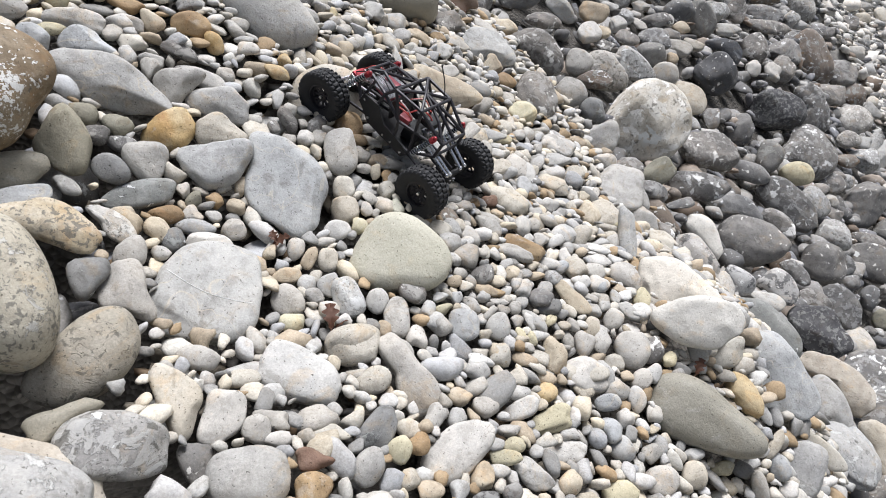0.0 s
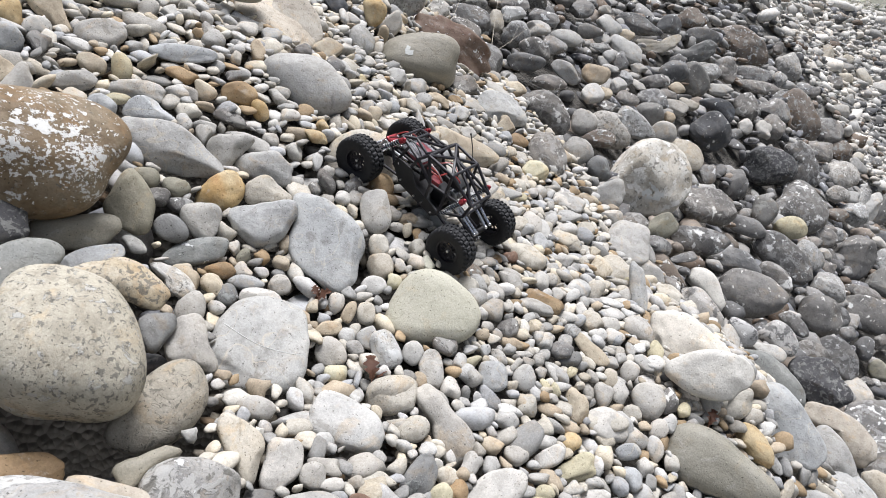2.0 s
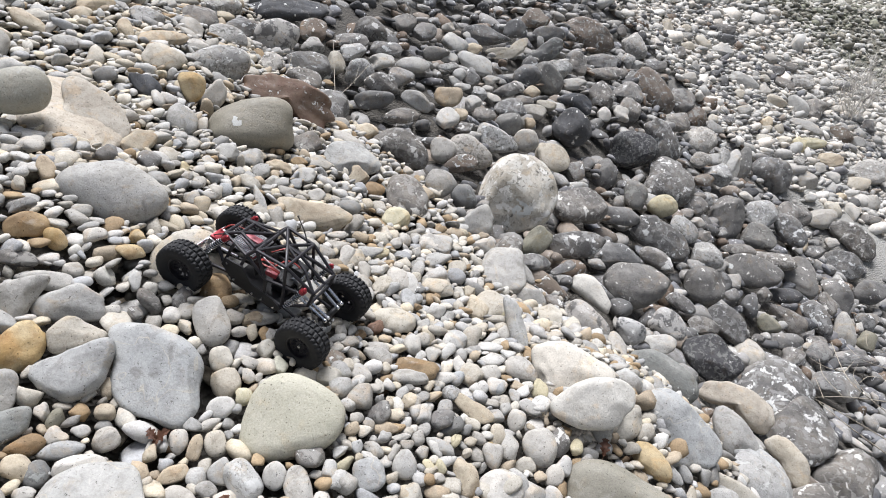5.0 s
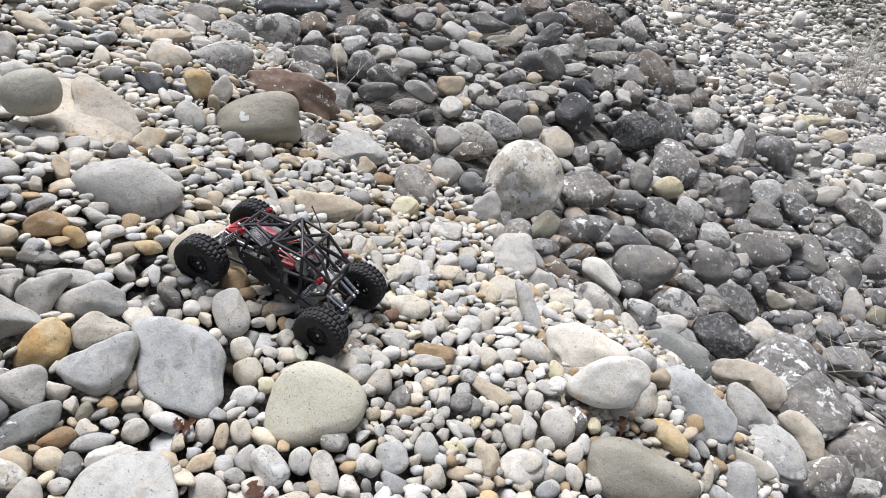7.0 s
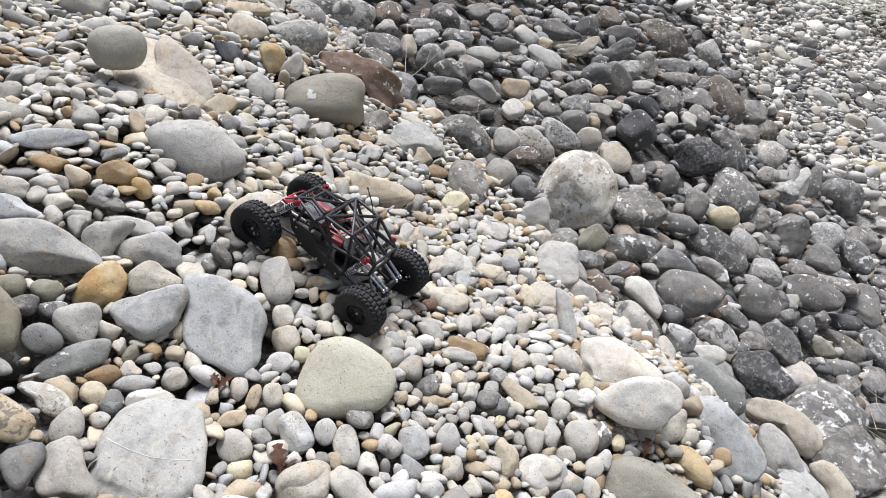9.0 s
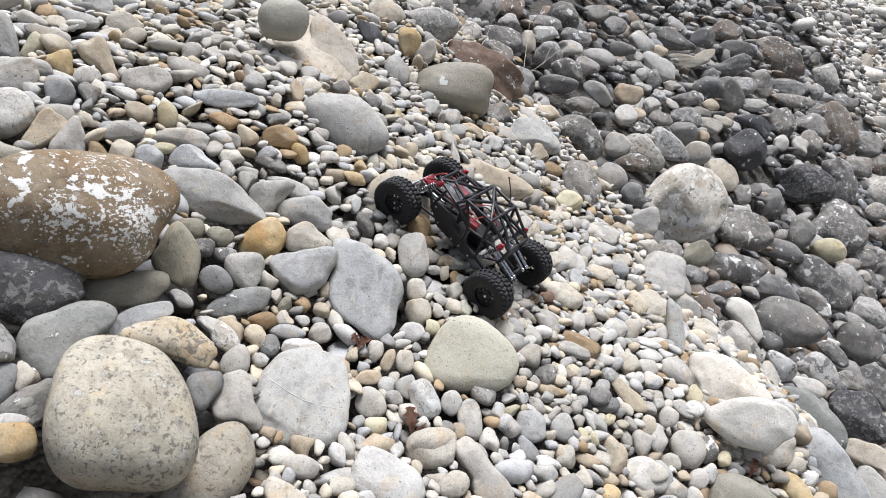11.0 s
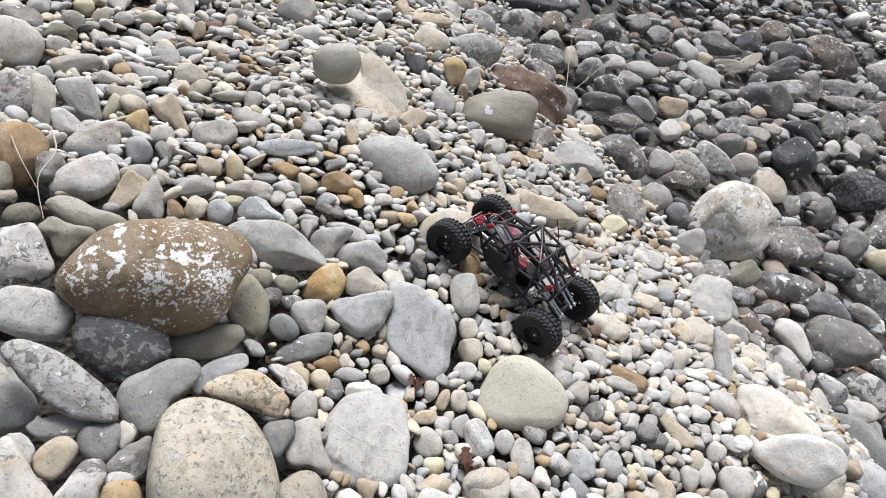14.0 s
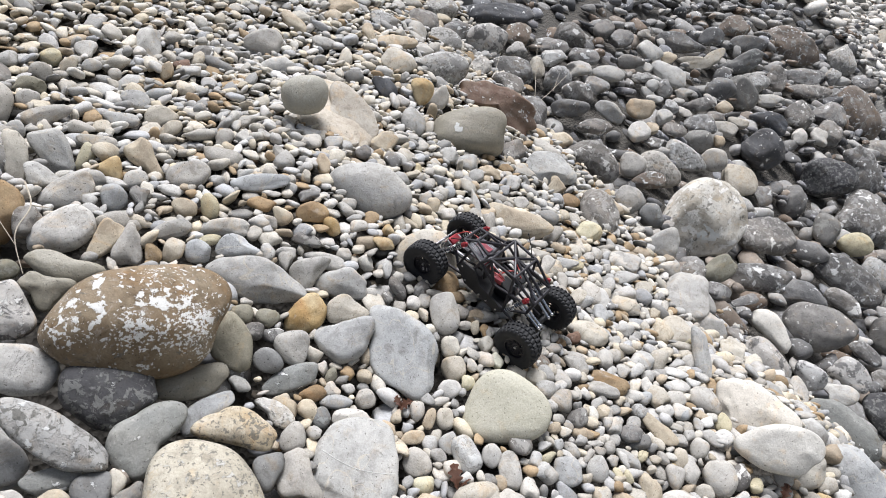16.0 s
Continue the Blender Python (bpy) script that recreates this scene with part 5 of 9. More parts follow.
stone(1.705, 4.514, 0.150, 0.113, 0.082, 0.057, 59, -7, -4, 'D', (0, -0, 0, 0, -0.03, -0.04, 0.01, 0, -0.01, -0.01, -0.01, -0, 0, -0, 0, 0))
stone(1.926, 4.673, 0.053, 0.145, 0.117, 0.082, 43, 44, -47, 'e', (0, 0, 0, -0, 0.03, 0.01, -0.02, -0.01, -0.01, 0.01, 0, -0, 0, -0, -0, 0))
stone(1.279, 3.690, 0.098, 0.097, 0.077, 0.054, 57, 3, -6, 'e', (-0, -0, -0.01, -0, -0.03, 0.01, 0, -0.01, -0, -0, 0.01, -0.01, -0, 0, -0, 0))
stone(2.130, 5.185, 0.133, 0.180, 0.080, 0.048, 60, -19, -1, 'e', (0.01, -0.01, 0.01, -0.02, -0.08, 0.13, -0.02, -0.06, 0.04, 0, -0.03, 0, 0.02, -0, -0, 0.02))
stone(1.719, 4.961, 0.253, 0.175, 0.067, 0.027, 48, -5, 14, 'cf', (0.01, -0.16, 0.21, 0.02, 0.02, 0.3, -0.16, 0, 0.02, -0.06, -0.02, 0.04, -0.02, -0.04, 0.04, -0.01))
stone(1.888, 5.313, 0.337, 0.110, 0.079, 0.056, 65, -7, -5, 'D', (0, 0, -0.01, 0, -0.04, -0.07, -0.01, 0.03, 0.01, -0, 0, 0.01, 0.01, 0, -0, -0))
stone(2.261, 5.457, 0.214, 0.159, 0.071, 0.043, 63, 4, -13, 'D', (0, 0, -0.01, 0, 0.01, -0.03, -0.02, 0.01, -0.01, -0.01, 0, -0.01, -0, 0, -0, 0))
stone(1.517, 5.042, 0.385, 0.190, 0.079, 0.047, 63, 15, -11, 'd', (-0, -0, -0.01, 0, 0.08, -0.02, 0.05, 0.01, 0.02, 0, 0.01, 0.01, 0.01, 0, 0.01, 0))
stone(0.662, 3.519, 0.411, 0.095, 0.052, 0.031, 51, 34, -24, 'g', (0, 0, 0, 0, 0.03, -0.07, -0, 0.01, 0.01, 0.01, -0.01, -0.01, 0, -0, 0, -0))
stone(0.948, 4.242, 0.490, 0.095, 0.051, 0.031, 62, 6, -4, 'D', (-0, -0, 0.01, 0.01, 0.06, -0.01, 0, 0.02, -0.01, 0.01, -0, -0, 0, 0.01, -0, 0))
stone(0.406, 3.409, 0.491, 0.120, 0.053, 0.032, 59, 3, 0, 'D', (-0, -0, -0.01, 0, 0.03, 0.04, -0.01, 0.01, -0.01, 0.02, 0, 0, -0, -0, -0, -0))
stone(0.367, 3.661, 0.588, 0.090, 0.079, 0.055, 59, -24, 16, 'l', (-0, 0, 0.01, 0, -0.03, -0.03, -0, 0, -0.01, 0.01, -0, -0.01, -0, 0, 0, -0))
stone(0.476, 3.560, 0.534, 0.096, 0.058, 0.035, 59, 18, -9, 'm', (-0, 0.01, 0, -0.01, 0.02, -0.07, -0.03, -0.03, -0.04, 0, -0.01, 0, -0.01, 0.01, 0, 0.01))
stone(0.520, 4.205, 0.712, 0.108, 0.083, 0.058, 63, 19, -6, 'm', (-0, 0, 0.01, -0, 0.04, -0.07, -0.02, -0.01, -0, 0.01, -0.01, 0, -0, 0, 0, 0))
stone(0.466, 2.948, 0.364, 0.152, 0.091, 0.054, 47, 30, -22, 'm', (0, 0, -0, 0.01, 0.02, -0.11, -0.03, 0.02, -0.01, 0.02, -0, -0, 0.01, 0, 0, 0))
stone(0.695, 3.065, 0.265, 0.070, 0.070, 0.049, 26, 49, -59, 'p', (0, 0, 0.01, 0, -0.07, -0.01, 0.02, 0, -0, 0, 0, -0, -0.01, -0, 0, -0))
stone(0.836, 3.099, 0.197, 0.131, 0.103, 0.062, 52, 15, -14, 'l', (-0, 0, 0, -0, 0.09, -0.05, 0.01, -0, 0.01, 0, 0, -0.01, 0, -0, 0, -0))
stone(0.773, 2.983, 0.201, 0.094, 0.049, 0.029, 53, -3, 0, 'a', (-0, 0, 0.01, 0, -0.02, -0.04, -0, -0, -0, 0.02, -0, 0, -0, 0, 0, -0))
stone(1.092, 3.407, 0.126, 0.128, 0.076, 0.045, 50, 27, -24, 'l', (-0, -0, 0, 0, 0.08, 0.07, 0.01, 0.01, 0.01, -0.01, 0, 0.02, 0, 0.01, 0.01, -0))
stone(1.347, 3.555, 0.021, 0.086, 0.076, 0.046, 55, -6, -1, 'g', (-0, -0, 0, 0, -0.02, 0.02, -0, 0, -0.02, 0.01, -0, 0, 0, -0, -0, -0))
stone(0.700, 2.642, 0.179, 0.066, 0.066, 0.052, 40, 34, -35, 'e', (0, 0, 0.01, -0, 0.05, -0, -0.01, 0, 0, -0, -0.01, -0, -0, 0, 0, -0))
stone(0.597, 2.696, 0.241, 0.075, 0.072, 0.043, -41, 35, -146, 'g', (-0, -0, -0.01, 0, 0.06, -0, 0.01, 0.01, 0, 0.01, 0.01, 0, -0, -0, 0, 0))
stone(0.187, 2.633, 0.472, 0.129, 0.092, 0.037, 40, 19, 4, 'Wf', (-0, 0, -0, -0.01, 0.06, -0.07, 0, -0.04, -0, 0, 0.02, -0, -0.01, -0.01, -0.01, 0))
stone(2.368, 4.018, -0.404, 0.182, 0.139, 0.111, 54, 1, -17, 'K', (-0, -0, 0.01, 0, 0.04, -0, -0, 0, -0.01, -0, -0, -0, 0, -0, -0, -0))
stone(2.808, 4.310, -0.520, 0.199, 0.116, 0.081, 26, 51, -77, 'm', (0.01, 0.03, 0.07, 0, -0.06, -0.09, -0.08, 0.05, 0.05, 0.03, -0, -0.04, -0.01, 0.02, 0.02, -0.01))
stone(4.479, 4.919, -1.434, 0.219, 0.201, 0.161, 51, 14, -40, 'd', (0, -0, 0.01, -0, -0.03, 0.03, -0.01, -0.01, -0, -0.01, -0, -0, -0, 0, 0, 0))
stone(4.915, 4.911, -1.594, 0.133, 0.114, 0.080, -13, 51, -141, 'g', (0, 0, -0.01, 0, 0.02, -0.06, -0.02, 0.01, 0, -0, 0, -0.01, 0, 0, -0, -0))
stone(5.098, 6.363, -0.913, 0.203, 0.101, 0.061, 57, 22, -43, 'g', (0, 0, 0.01, 0, 0.06, -0.02, -0.03, 0, 0, 0.01, -0, -0, -0.01, 0, 0, 0))
stone(5.953, 5.632, -1.517, 0.153, 0.116, 0.070, 53, 19, -50, 'a', (0, 0, -0, -0, 0.02, 0.01, 0, -0.02, -0, 0.02, -0, 0, 0, -0, -0, 0))
stone(5.640, 6.001, -1.223, 0.161, 0.107, 0.064, 41, 45, -72, 'p', (0, 0, 0.01, 0, -0.06, 0.01, -0, 0.01, 0.02, 0.01, 0, 0, 0, -0, -0.01, -0))
stone(5.376, 6.080, -1.135, 0.126, 0.087, 0.052, 57, 16, -42, 'c', (-0, -0, 0, 0, 0.05, 0.06, 0, 0.02, 0.01, -0.01, -0, 0.01, -0, 0, 0, -0))
stone(4.054, 4.841, -1.200, 0.188, 0.078, 0.047, -21, 50, -141, 'e', (-0, -0, 0.01, 0, 0, -0.04, 0.01, 0, 0.02, 0.01, -0.01, -0, 0, -0, 0, -0))
stone(3.076, 3.748, -1.034, 0.204, 0.142, 0.114, -25, 43, -148, 'D', (0, 0, 0, 0, 0, -0.03, -0.01, 0.01, 0, 0, -0.01, -0, 0, 0.01, -0, 0))
stone(2.226, 3.311, -0.529, 0.098, 0.082, 0.057, 46, 6, -27, 'y', (0, 0, 0.01, -0, -0.04, -0.01, -0, -0, 0, 0, -0, 0.01, -0, 0, 0, -0))
stone(2.045, 3.377, -0.437, 0.110, 0.079, 0.056, 2, 46, -110, 'e', (0, -0, -0, 0.01, 0.03, -0.03, 0, 0.04, -0, 0, 0, -0.01, 0, 0, -0, 0))
stone(2.013, 3.780, -0.453, 0.121, 0.091, 0.064, -27, 48, -140, 'D', (0, -0, -0.01, 0, -0.03, -0.05, 0.03, 0.01, 0, -0, 0, 0, 0, -0, 0, 0))
stone(2.312, 2.919, -0.720, 0.105, 0.089, 0.062, 39, 30, -52, 'l', (-0, 0, 0, -0, 0.08, 0.05, 0.02, -0.01, -0.01, 0.01, 0.01, 0.01, 0.01, -0, -0, -0))
stone(2.789, 3.036, -1.036, 0.187, 0.120, 0.072, 43, 8, -34, 'D', (0, 0, -0, -0, 0.04, 0.03, -0.01, -0.01, -0.01, 0.01, -0, -0, -0, -0, -0, -0))
stone(3.386, 3.218, -1.350, 0.173, 0.119, 0.071, 24, 38, -85, 'D', (0, -0, 0, 0, 0.07, 0.02, -0.01, 0.01, 0, -0, 0, 0, -0.01, -0, 0, -0))
stone(4.543, 3.889, -1.935, 0.201, 0.144, 0.086, 46, 5, -42, 'm', (-0, -0, 0, 0, 0.04, -0.02, 0.01, 0, 0.01, 0.01, -0, -0, -0, -0, 0, 0))
stone(3.879, 3.290, -1.680, 0.156, 0.099, 0.059, 25, 36, -84, 'D', (0, 0, -0, 0, 0.01, -0.02, -0.01, 0, 0.01, -0.01, -0, -0.01, 0, 0, -0, -0))
stone(4.549, 3.560, -2.020, 0.136, 0.114, 0.068, 41, -19, -20, 'D', (0, -0, 0.01, -0, -0.01, -0.02, 0.03, -0.02, -0.01, -0, -0.01, -0, -0, -0, 0, -0))
stone(4.881, 4.150, -1.869, 0.263, 0.117, 0.070, 42, 27, -66, 'm', (0, 0, -0.01, 0, -0.04, -0.1, -0.03, 0.02, 0.01, 0, -0, 0.01, 0.01, 0.01, -0, -0))
stone(3.176, 2.786, -1.359, 0.141, 0.075, 0.045, 25, 33, -82, 'm', (0, 0, 0.01, -0, 0.06, -0.03, -0.02, -0, 0, 0.01, 0, -0.01, -0, -0, 0, 0))
stone(2.577, 2.580, -1.091, 0.076, 0.059, 0.041, 38, 17, -51, 'n', (0, 0, -0, -0, 0.08, 0.04, 0, -0.02, 0.01, -0.01, 0.01, 0.01, 0, -0, 0, -0))
stone(2.605, 2.435, -1.131, 0.093, 0.058, 0.035, 38, -5, -27, 'D', (-0, 0, -0.01, 0, -0.02, -0, 0, 0.01, 0, -0, 0.01, -0, -0, -0, -0, 0))
stone(3.482, 2.808, -1.601, 0.150, 0.072, 0.050, 2, 40, -121, 'g', (0, -0, 0.01, -0, -0.07, -0, 0, -0, 0.01, 0, 0.01, -0, -0, 0, -0, -0))
stone(2.483, 2.658, -0.983, 0.078, 0.053, 0.037, -6, 43, -125, 'D', (-0, -0, 0, 0, -0.03, 0.04, -0.03, 0.02, 0.01, -0.01, 0, -0, 0, -0.01, 0, 0))
stone(2.822, 2.693, -1.203, 0.147, 0.069, 0.035, 35, 22, -58, 'd', (0.01, 0.01, 0.02, 0.01, -0.13, 0, 0.03, 0.04, 0.01, -0.03, 0.01, 0.01, -0, -0.01, -0.01, 0.01))
stone(2.139, 2.212, -0.923, 0.100, 0.090, 0.054, 16, 31, -88, 'g', (0, 0, 0.01, -0, 0.04, 0.02, -0.01, -0.04, -0.01, 0.01, -0, 0, 0, -0.01, -0.01, 0))
stone(3.233, 3.535, -1.129, 0.130, 0.104, 0.062, 47, 5, -31, 'ef', (0, 0, -0.02, 0, 0.02, -0.1, -0.02, 0.02, 0.01, -0, -0.01, -0.01, 0.01, 0.01, -0, -0.01))
stone(3.856, 3.876, -1.389, 0.172, 0.100, 0.060, 33, 37, -71, 'm', (-0, -0, 0, 0, 0.02, 0.01, 0, 0, -0.01, 0, -0, -0.01, -0, 0, -0, -0))
stone(5.276, 7.017, -0.564, 0.125, 0.076, 0.046, 62, 9, -32, 'D', (-0, -0, -0, 0, 0.01, 0.01, -0.04, 0.01, -0.01, 0, 0, 0, -0, -0, 0, -0))
stone(-0.688, 2.264, 0.947, 0.255, 0.164, 0.033, -23, 22, -70, 'sp')
stone(-0.466, 1.645, 0.713, 0.039, 0.025, 0.016, -22, -31, -177, 'q')
stone(-0.451, 1.709, 0.725, 0.025, 0.023, 0.015, -37, 7, -116, 'q')
stone(-0.514, 2.217, 0.837, 0.068, 0.048, 0.027, -35, 6, -125, 'tf')
stone(-0.534, 2.667, 0.911, 0.078, 0.046, 0.027, -2, -45, 136, 'kf')
stone(-0.415, 2.507, 0.804, 0.077, 0.059, 0.037, 28, -33, 93, 'g')
stone(-0.660, 2.027, 0.926, 0.041, 0.030, 0.016, -35, 0, -131, 'b')
stone(-0.723, 1.974, 0.952, 0.034, 0.027, 0.014, -32, -13, -150, 'g')
stone(-0.669, 1.874, 0.910, 0.042, 0.024, 0.016, -27, 41, -76, 't')
stone(-0.189, 2.380, 0.648, 0.062, 0.043, 0.024, -34, -4, -147, 'b')
stone(-0.515, 3.097, 1.016, 0.112, 0.049, 0.024, -37, -7, -155, 't')
stone(-0.494, 2.921, 0.964, 0.092, 0.075, 0.038, 35, 18, 14, 'c')
stone(-0.430, 3.418, 0.992, 0.070, 0.058, 0.029, -27, 40, -80, 'g')
stone(-0.405, 3.624, 1.015, 0.096, 0.085, 0.040, 34, 33, 4, 'd')
stone(-0.293, 3.542, 0.917, 0.106, 0.066, 0.032, -40, -18, -159, 'l')
stone(0.161, 3.967, 0.801, 0.101, 0.083, 0.046, -40, 6, -150, 'a')
stone(0.126, 3.798, 0.753, 0.071, 0.056, 0.031, -40, -2, -159, 'l')
stone(-0.212, 3.729, 0.914, 0.107, 0.061, 0.033, -42, -8, -157, 'd')
stone(0.099, 3.617, 0.689, 0.139, 0.086, 0.045, -33, -24, 178, 'm')
stone(0.249, 3.708, 0.650, 0.077, 0.055, 0.037, -29, 32, -114, 'cf')
stone(0.049, 3.421, 0.654, 0.101, 0.078, 0.038, -33, -22, -173, 'm')
stone(0.175, 3.219, 0.545, 0.115, 0.096, 0.048, -10, 39, -66, 'm')
stone(0.611, 3.714, 0.512, 0.094, 0.072, 0.038, -36, -4, -164, 'd')
stone(0.399, 2.446, 0.324, 0.115, 0.110, 0.058, -32, 11, -123, 'm')
stone(0.014, 2.642, 0.580, 0.074, 0.058, 0.031, -35, -5, -148, 'd')
stone(0.208, 2.853, 0.476, 0.088, 0.050, 0.023, -16, -33, 161, 'g')
stone(0.306, 3.064, 0.442, 0.072, 0.047, 0.023, -29, -11, -168, 't')
stone(0.537, 3.309, 0.408, 0.103, 0.053, 0.028, -30, -11, -178, 'd')
stone(0.019, 4.072, 0.928, 0.267, 0.079, 0.041, -40, -10, -168, 'k')
stone(-0.309, 3.847, 1.021, 0.108, 0.071, 0.038, -43, -4, -153, 'l')
stone(0.378, 3.963, 0.709, 0.098, 0.069, 0.036, -38, -5, -165, 'd')
stone(0.368, 3.852, 0.671, 0.085, 0.063, 0.034, -38, -5, -165, 'l')
stone(0.585, 4.006, 0.621, 0.113, 0.068, 0.035, -37, -8, -169, 'd')
stone(0.536, 3.857, 0.587, 0.080, 0.057, 0.030, -37, -6, -167, 'g')
stone(0.733, 3.941, 0.514, 0.114, 0.064, 0.033, -36, -9, -171, 'g')
stone(0.938, 4.491, 0.589, 0.097, 0.074, 0.038, -39, 0, -159, 'd')
stone(0.809, 4.511, 0.666, 0.091, 0.074, 0.039, -39, 11, -145, 'd')
stone(-0.810, 3.350, 1.178, 0.085, 0.067, 0.034, 39, -4, 38, 't')
stone(-0.596, 3.308, 1.084, 0.078, 0.060, 0.027, -34, -24, -169, 'l')
stone(-0.998, 3.052, 1.161, 0.084, 0.041, 0.024, -20, -43, 162, 't')
stone(-0.837, 2.946, 1.075, 0.068, 0.040, 0.021, -33, -22, -177, 'g')
stone(-0.986, 3.110, 1.177, 0.062, 0.042, 0.022, -39, -6, -155, 'c')
stone(-0.834, 3.200, 1.153, 0.047, 0.038, 0.018, -35, -19, -170, 't')
stone(-0.651, 3.089, 1.069, 0.065, 0.031, 0.021, -17, 45, -79, 't')
stone(-0.401, 3.157, 0.958, 0.068, 0.038, 0.018, -39, -9, -151, 'g')
stone(-0.099, 3.469, 0.760, 0.074, 0.056, 0.031, -41, 5, -136, 'l')
stone(-0.165, 2.123, 0.592, 0.061, 0.020, 0.012, 27, -42, 104, 'p')
stone(-0.322, 1.949, 0.681, 0.040, 0.028, 0.018, 39, -22, 77, 't')
stone(-0.267, 1.949, 0.641, 0.032, 0.028, 0.016, 36, 5, 47, 'p')
stone(-0.346, 1.974, 0.702, 0.034, 0.026, 0.017, 39, -17, 75, 'g')
stone(-0.582, 1.714, 0.812, 0.035, 0.024, 0.015, -14, -40, 168, 'g')
stone(-0.574, 1.746, 0.818, 0.027, 0.022, 0.013, -33, -19, -155, 'g')
stone(0.321, 2.279, 0.324, 0.066, 0.054, 0.031, -29, -7, -153, 'y')
stone(-0.001, 2.390, 0.533, 0.050, 0.040, 0.022, -32, -8, -151, 'pf')
stone(-0.021, 2.482, 0.564, 0.036, 0.023, 0.012, -31, -14, -163, 'o')
stone(0.062, 2.532, 0.523, 0.055, 0.040, 0.022, -31, -11, -159, 'gf')
stone(0.028, 2.272, 0.495, 0.036, 0.030, 0.017, -33, -2, -139, 'p')
stone(0.209, 2.518, 0.432, 0.057, 0.044, 0.028, -32, 14, -118, 'tf')
stone(0.260, 2.455, 0.393, 0.056, 0.038, 0.020, -28, -13, -167, 'o')
stone(-0.468, 2.101, 0.808, 0.045, 0.036, 0.021, -37, 10, -112, 'df')
stone(-0.561, 2.051, 0.869, 0.037, 0.030, 0.016, -36, -7, -136, 'd')
stone(-0.269, 2.371, 0.694, 0.048, 0.040, 0.022, 36, 3, 41, 'g')
stone(-0.784, 1.825, 0.954, 0.041, 0.035, 0.022, 23, -25, 90, 'g')
stone(-0.693, 1.705, 0.881, 0.037, 0.021, 0.013, -34, 1, -139, 'd')
stone(1.430, 2.927, -0.180, 0.172, 0.136, 0.078, -31, 0, -153, 'm')
stone(0.815, 2.318, 0.052, 0.070, 0.051, 0.029, -25, -10, -169, 'm')
stone(2.419, 4.666, -0.166, 0.140, 0.114, 0.069, -34, 19, -137, 'm')
stone(2.312, 4.403, -0.239, 0.076, 0.062, 0.036, -36, 11, -146, 'p')
stone(2.208, 4.738, -0.056, 0.108, 0.062, 0.031, -32, -8, 176, 'g')
stone(2.676, 5.070, -0.120, 0.188, 0.069, 0.032, -31, -8, 171, 'd')
stone(2.768, 5.365, -0.097, 0.189, 0.096, 0.045, -35, -8, 180, 'd')
stone(3.544, 6.194, -0.217, 0.171, 0.149, 0.071, -27, 39, -112, 'l')
stone(2.739, 4.801, -0.244, 0.151, 0.121, 0.066, -38, 1, -168, 'd')
stone(2.646, 4.599, -0.311, 0.123, 0.099, 0.059, -38, 25, -135, 'd')
stone(3.718, 5.496, -0.673, 0.181, 0.142, 0.076, -38, 1, -168, 'd')
stone(3.319, 4.934, -0.651, 0.157, 0.099, 0.048, -35, -6, -173, 'd')
stone(2.526, 3.749, -0.609, 0.236, 0.206, 0.106, 34, -3, 24, 'm')
stone(2.250, 3.091, -0.594, 0.114, 0.101, 0.047, 22, -30, 75, 'l')
stone(3.837, 4.713, -1.105, 0.206, 0.086, 0.050, -38, 28, -140, 'g')
stone(1.699, 3.561, -0.259, 0.096, 0.068, 0.039, -38, 18, -130, 'd')
stone(1.516, 3.536, -0.126, 0.124, 0.114, 0.051, 36, 15, 12, 'c')
stone(1.095, 3.623, 0.218, 0.078, 0.054, 0.028, -34, -7, -167, 'd')
stone(1.731, 4.176, 0.008, 0.081, 0.048, 0.026, -35, -9, -176, 'c')
stone(1.562, 4.003, 0.037, 0.109, 0.064, 0.035, -36, -9, -174, 'g')
stone(1.050, 3.729, 0.271, 0.066, 0.053, 0.030, -36, 12, -137, 'g')
stone(0.905, 3.713, 0.348, 0.102, 0.081, 0.043, -36, 0, -156, 't')
stone(3.563, 4.869, -0.851, 0.187, 0.143, 0.075, -35, 2, -162, 'l')
stone(3.629, 4.006, -1.240, 0.170, 0.126, 0.070, -32, 1, -163, 'l')
stone(4.243, 4.297, -1.548, 0.207, 0.154, 0.087, -34, 5, -157, 'd')
stone(4.724, 4.424, -1.748, 0.166, 0.115, 0.067, -26, -1, 165, 'g')
stone(5.189, 4.507, -1.826, 0.113, 0.083, 0.050, -24, 27, -138, 'p')
stone(5.821, 5.036, -1.726, 0.228, 0.172, 0.096, -29, 0, 166, 'l')
stone(5.479, 5.214, -1.579, 0.142, 0.119, 0.068, -30, 4, 178, 't')
stone(5.852, 5.968, -1.281, 0.175, 0.153, 0.084, -34, 4, 179, 'd')
stone(5.220, 5.415, -1.417, 0.102, 0.082, 0.049, -26, 28, -137, 'y')
stone(5.532, 5.713, -1.348, 0.216, 0.092, 0.048, -27, -17, 142, 'g')
stone(5.124, 6.845, -0.649, 0.150, 0.096, 0.052, -36, -6, 163, 'p')
stone(5.446, 4.680, -1.815, 0.103, 0.086, 0.053, -28, 14, -158, 'p')
stone(5.603, 4.897, -1.756, 0.139, 0.098, 0.055, -28, -1, 164, 'c')
stone(3.156, 3.313, -1.202, 0.215, 0.099, 0.054, -22, -6, 169, 'm')
stone(3.418, 4.342, -0.964, 0.144, 0.109, 0.059, -35, 1, -164, 'l')
stone(2.685, 3.628, -0.770, 0.116, 0.084, 0.047, -33, -3, -168, 'd')
stone(4.497, 7.105, -0.343, 0.153, 0.088, 0.051, -30, 44, -121, 'c')
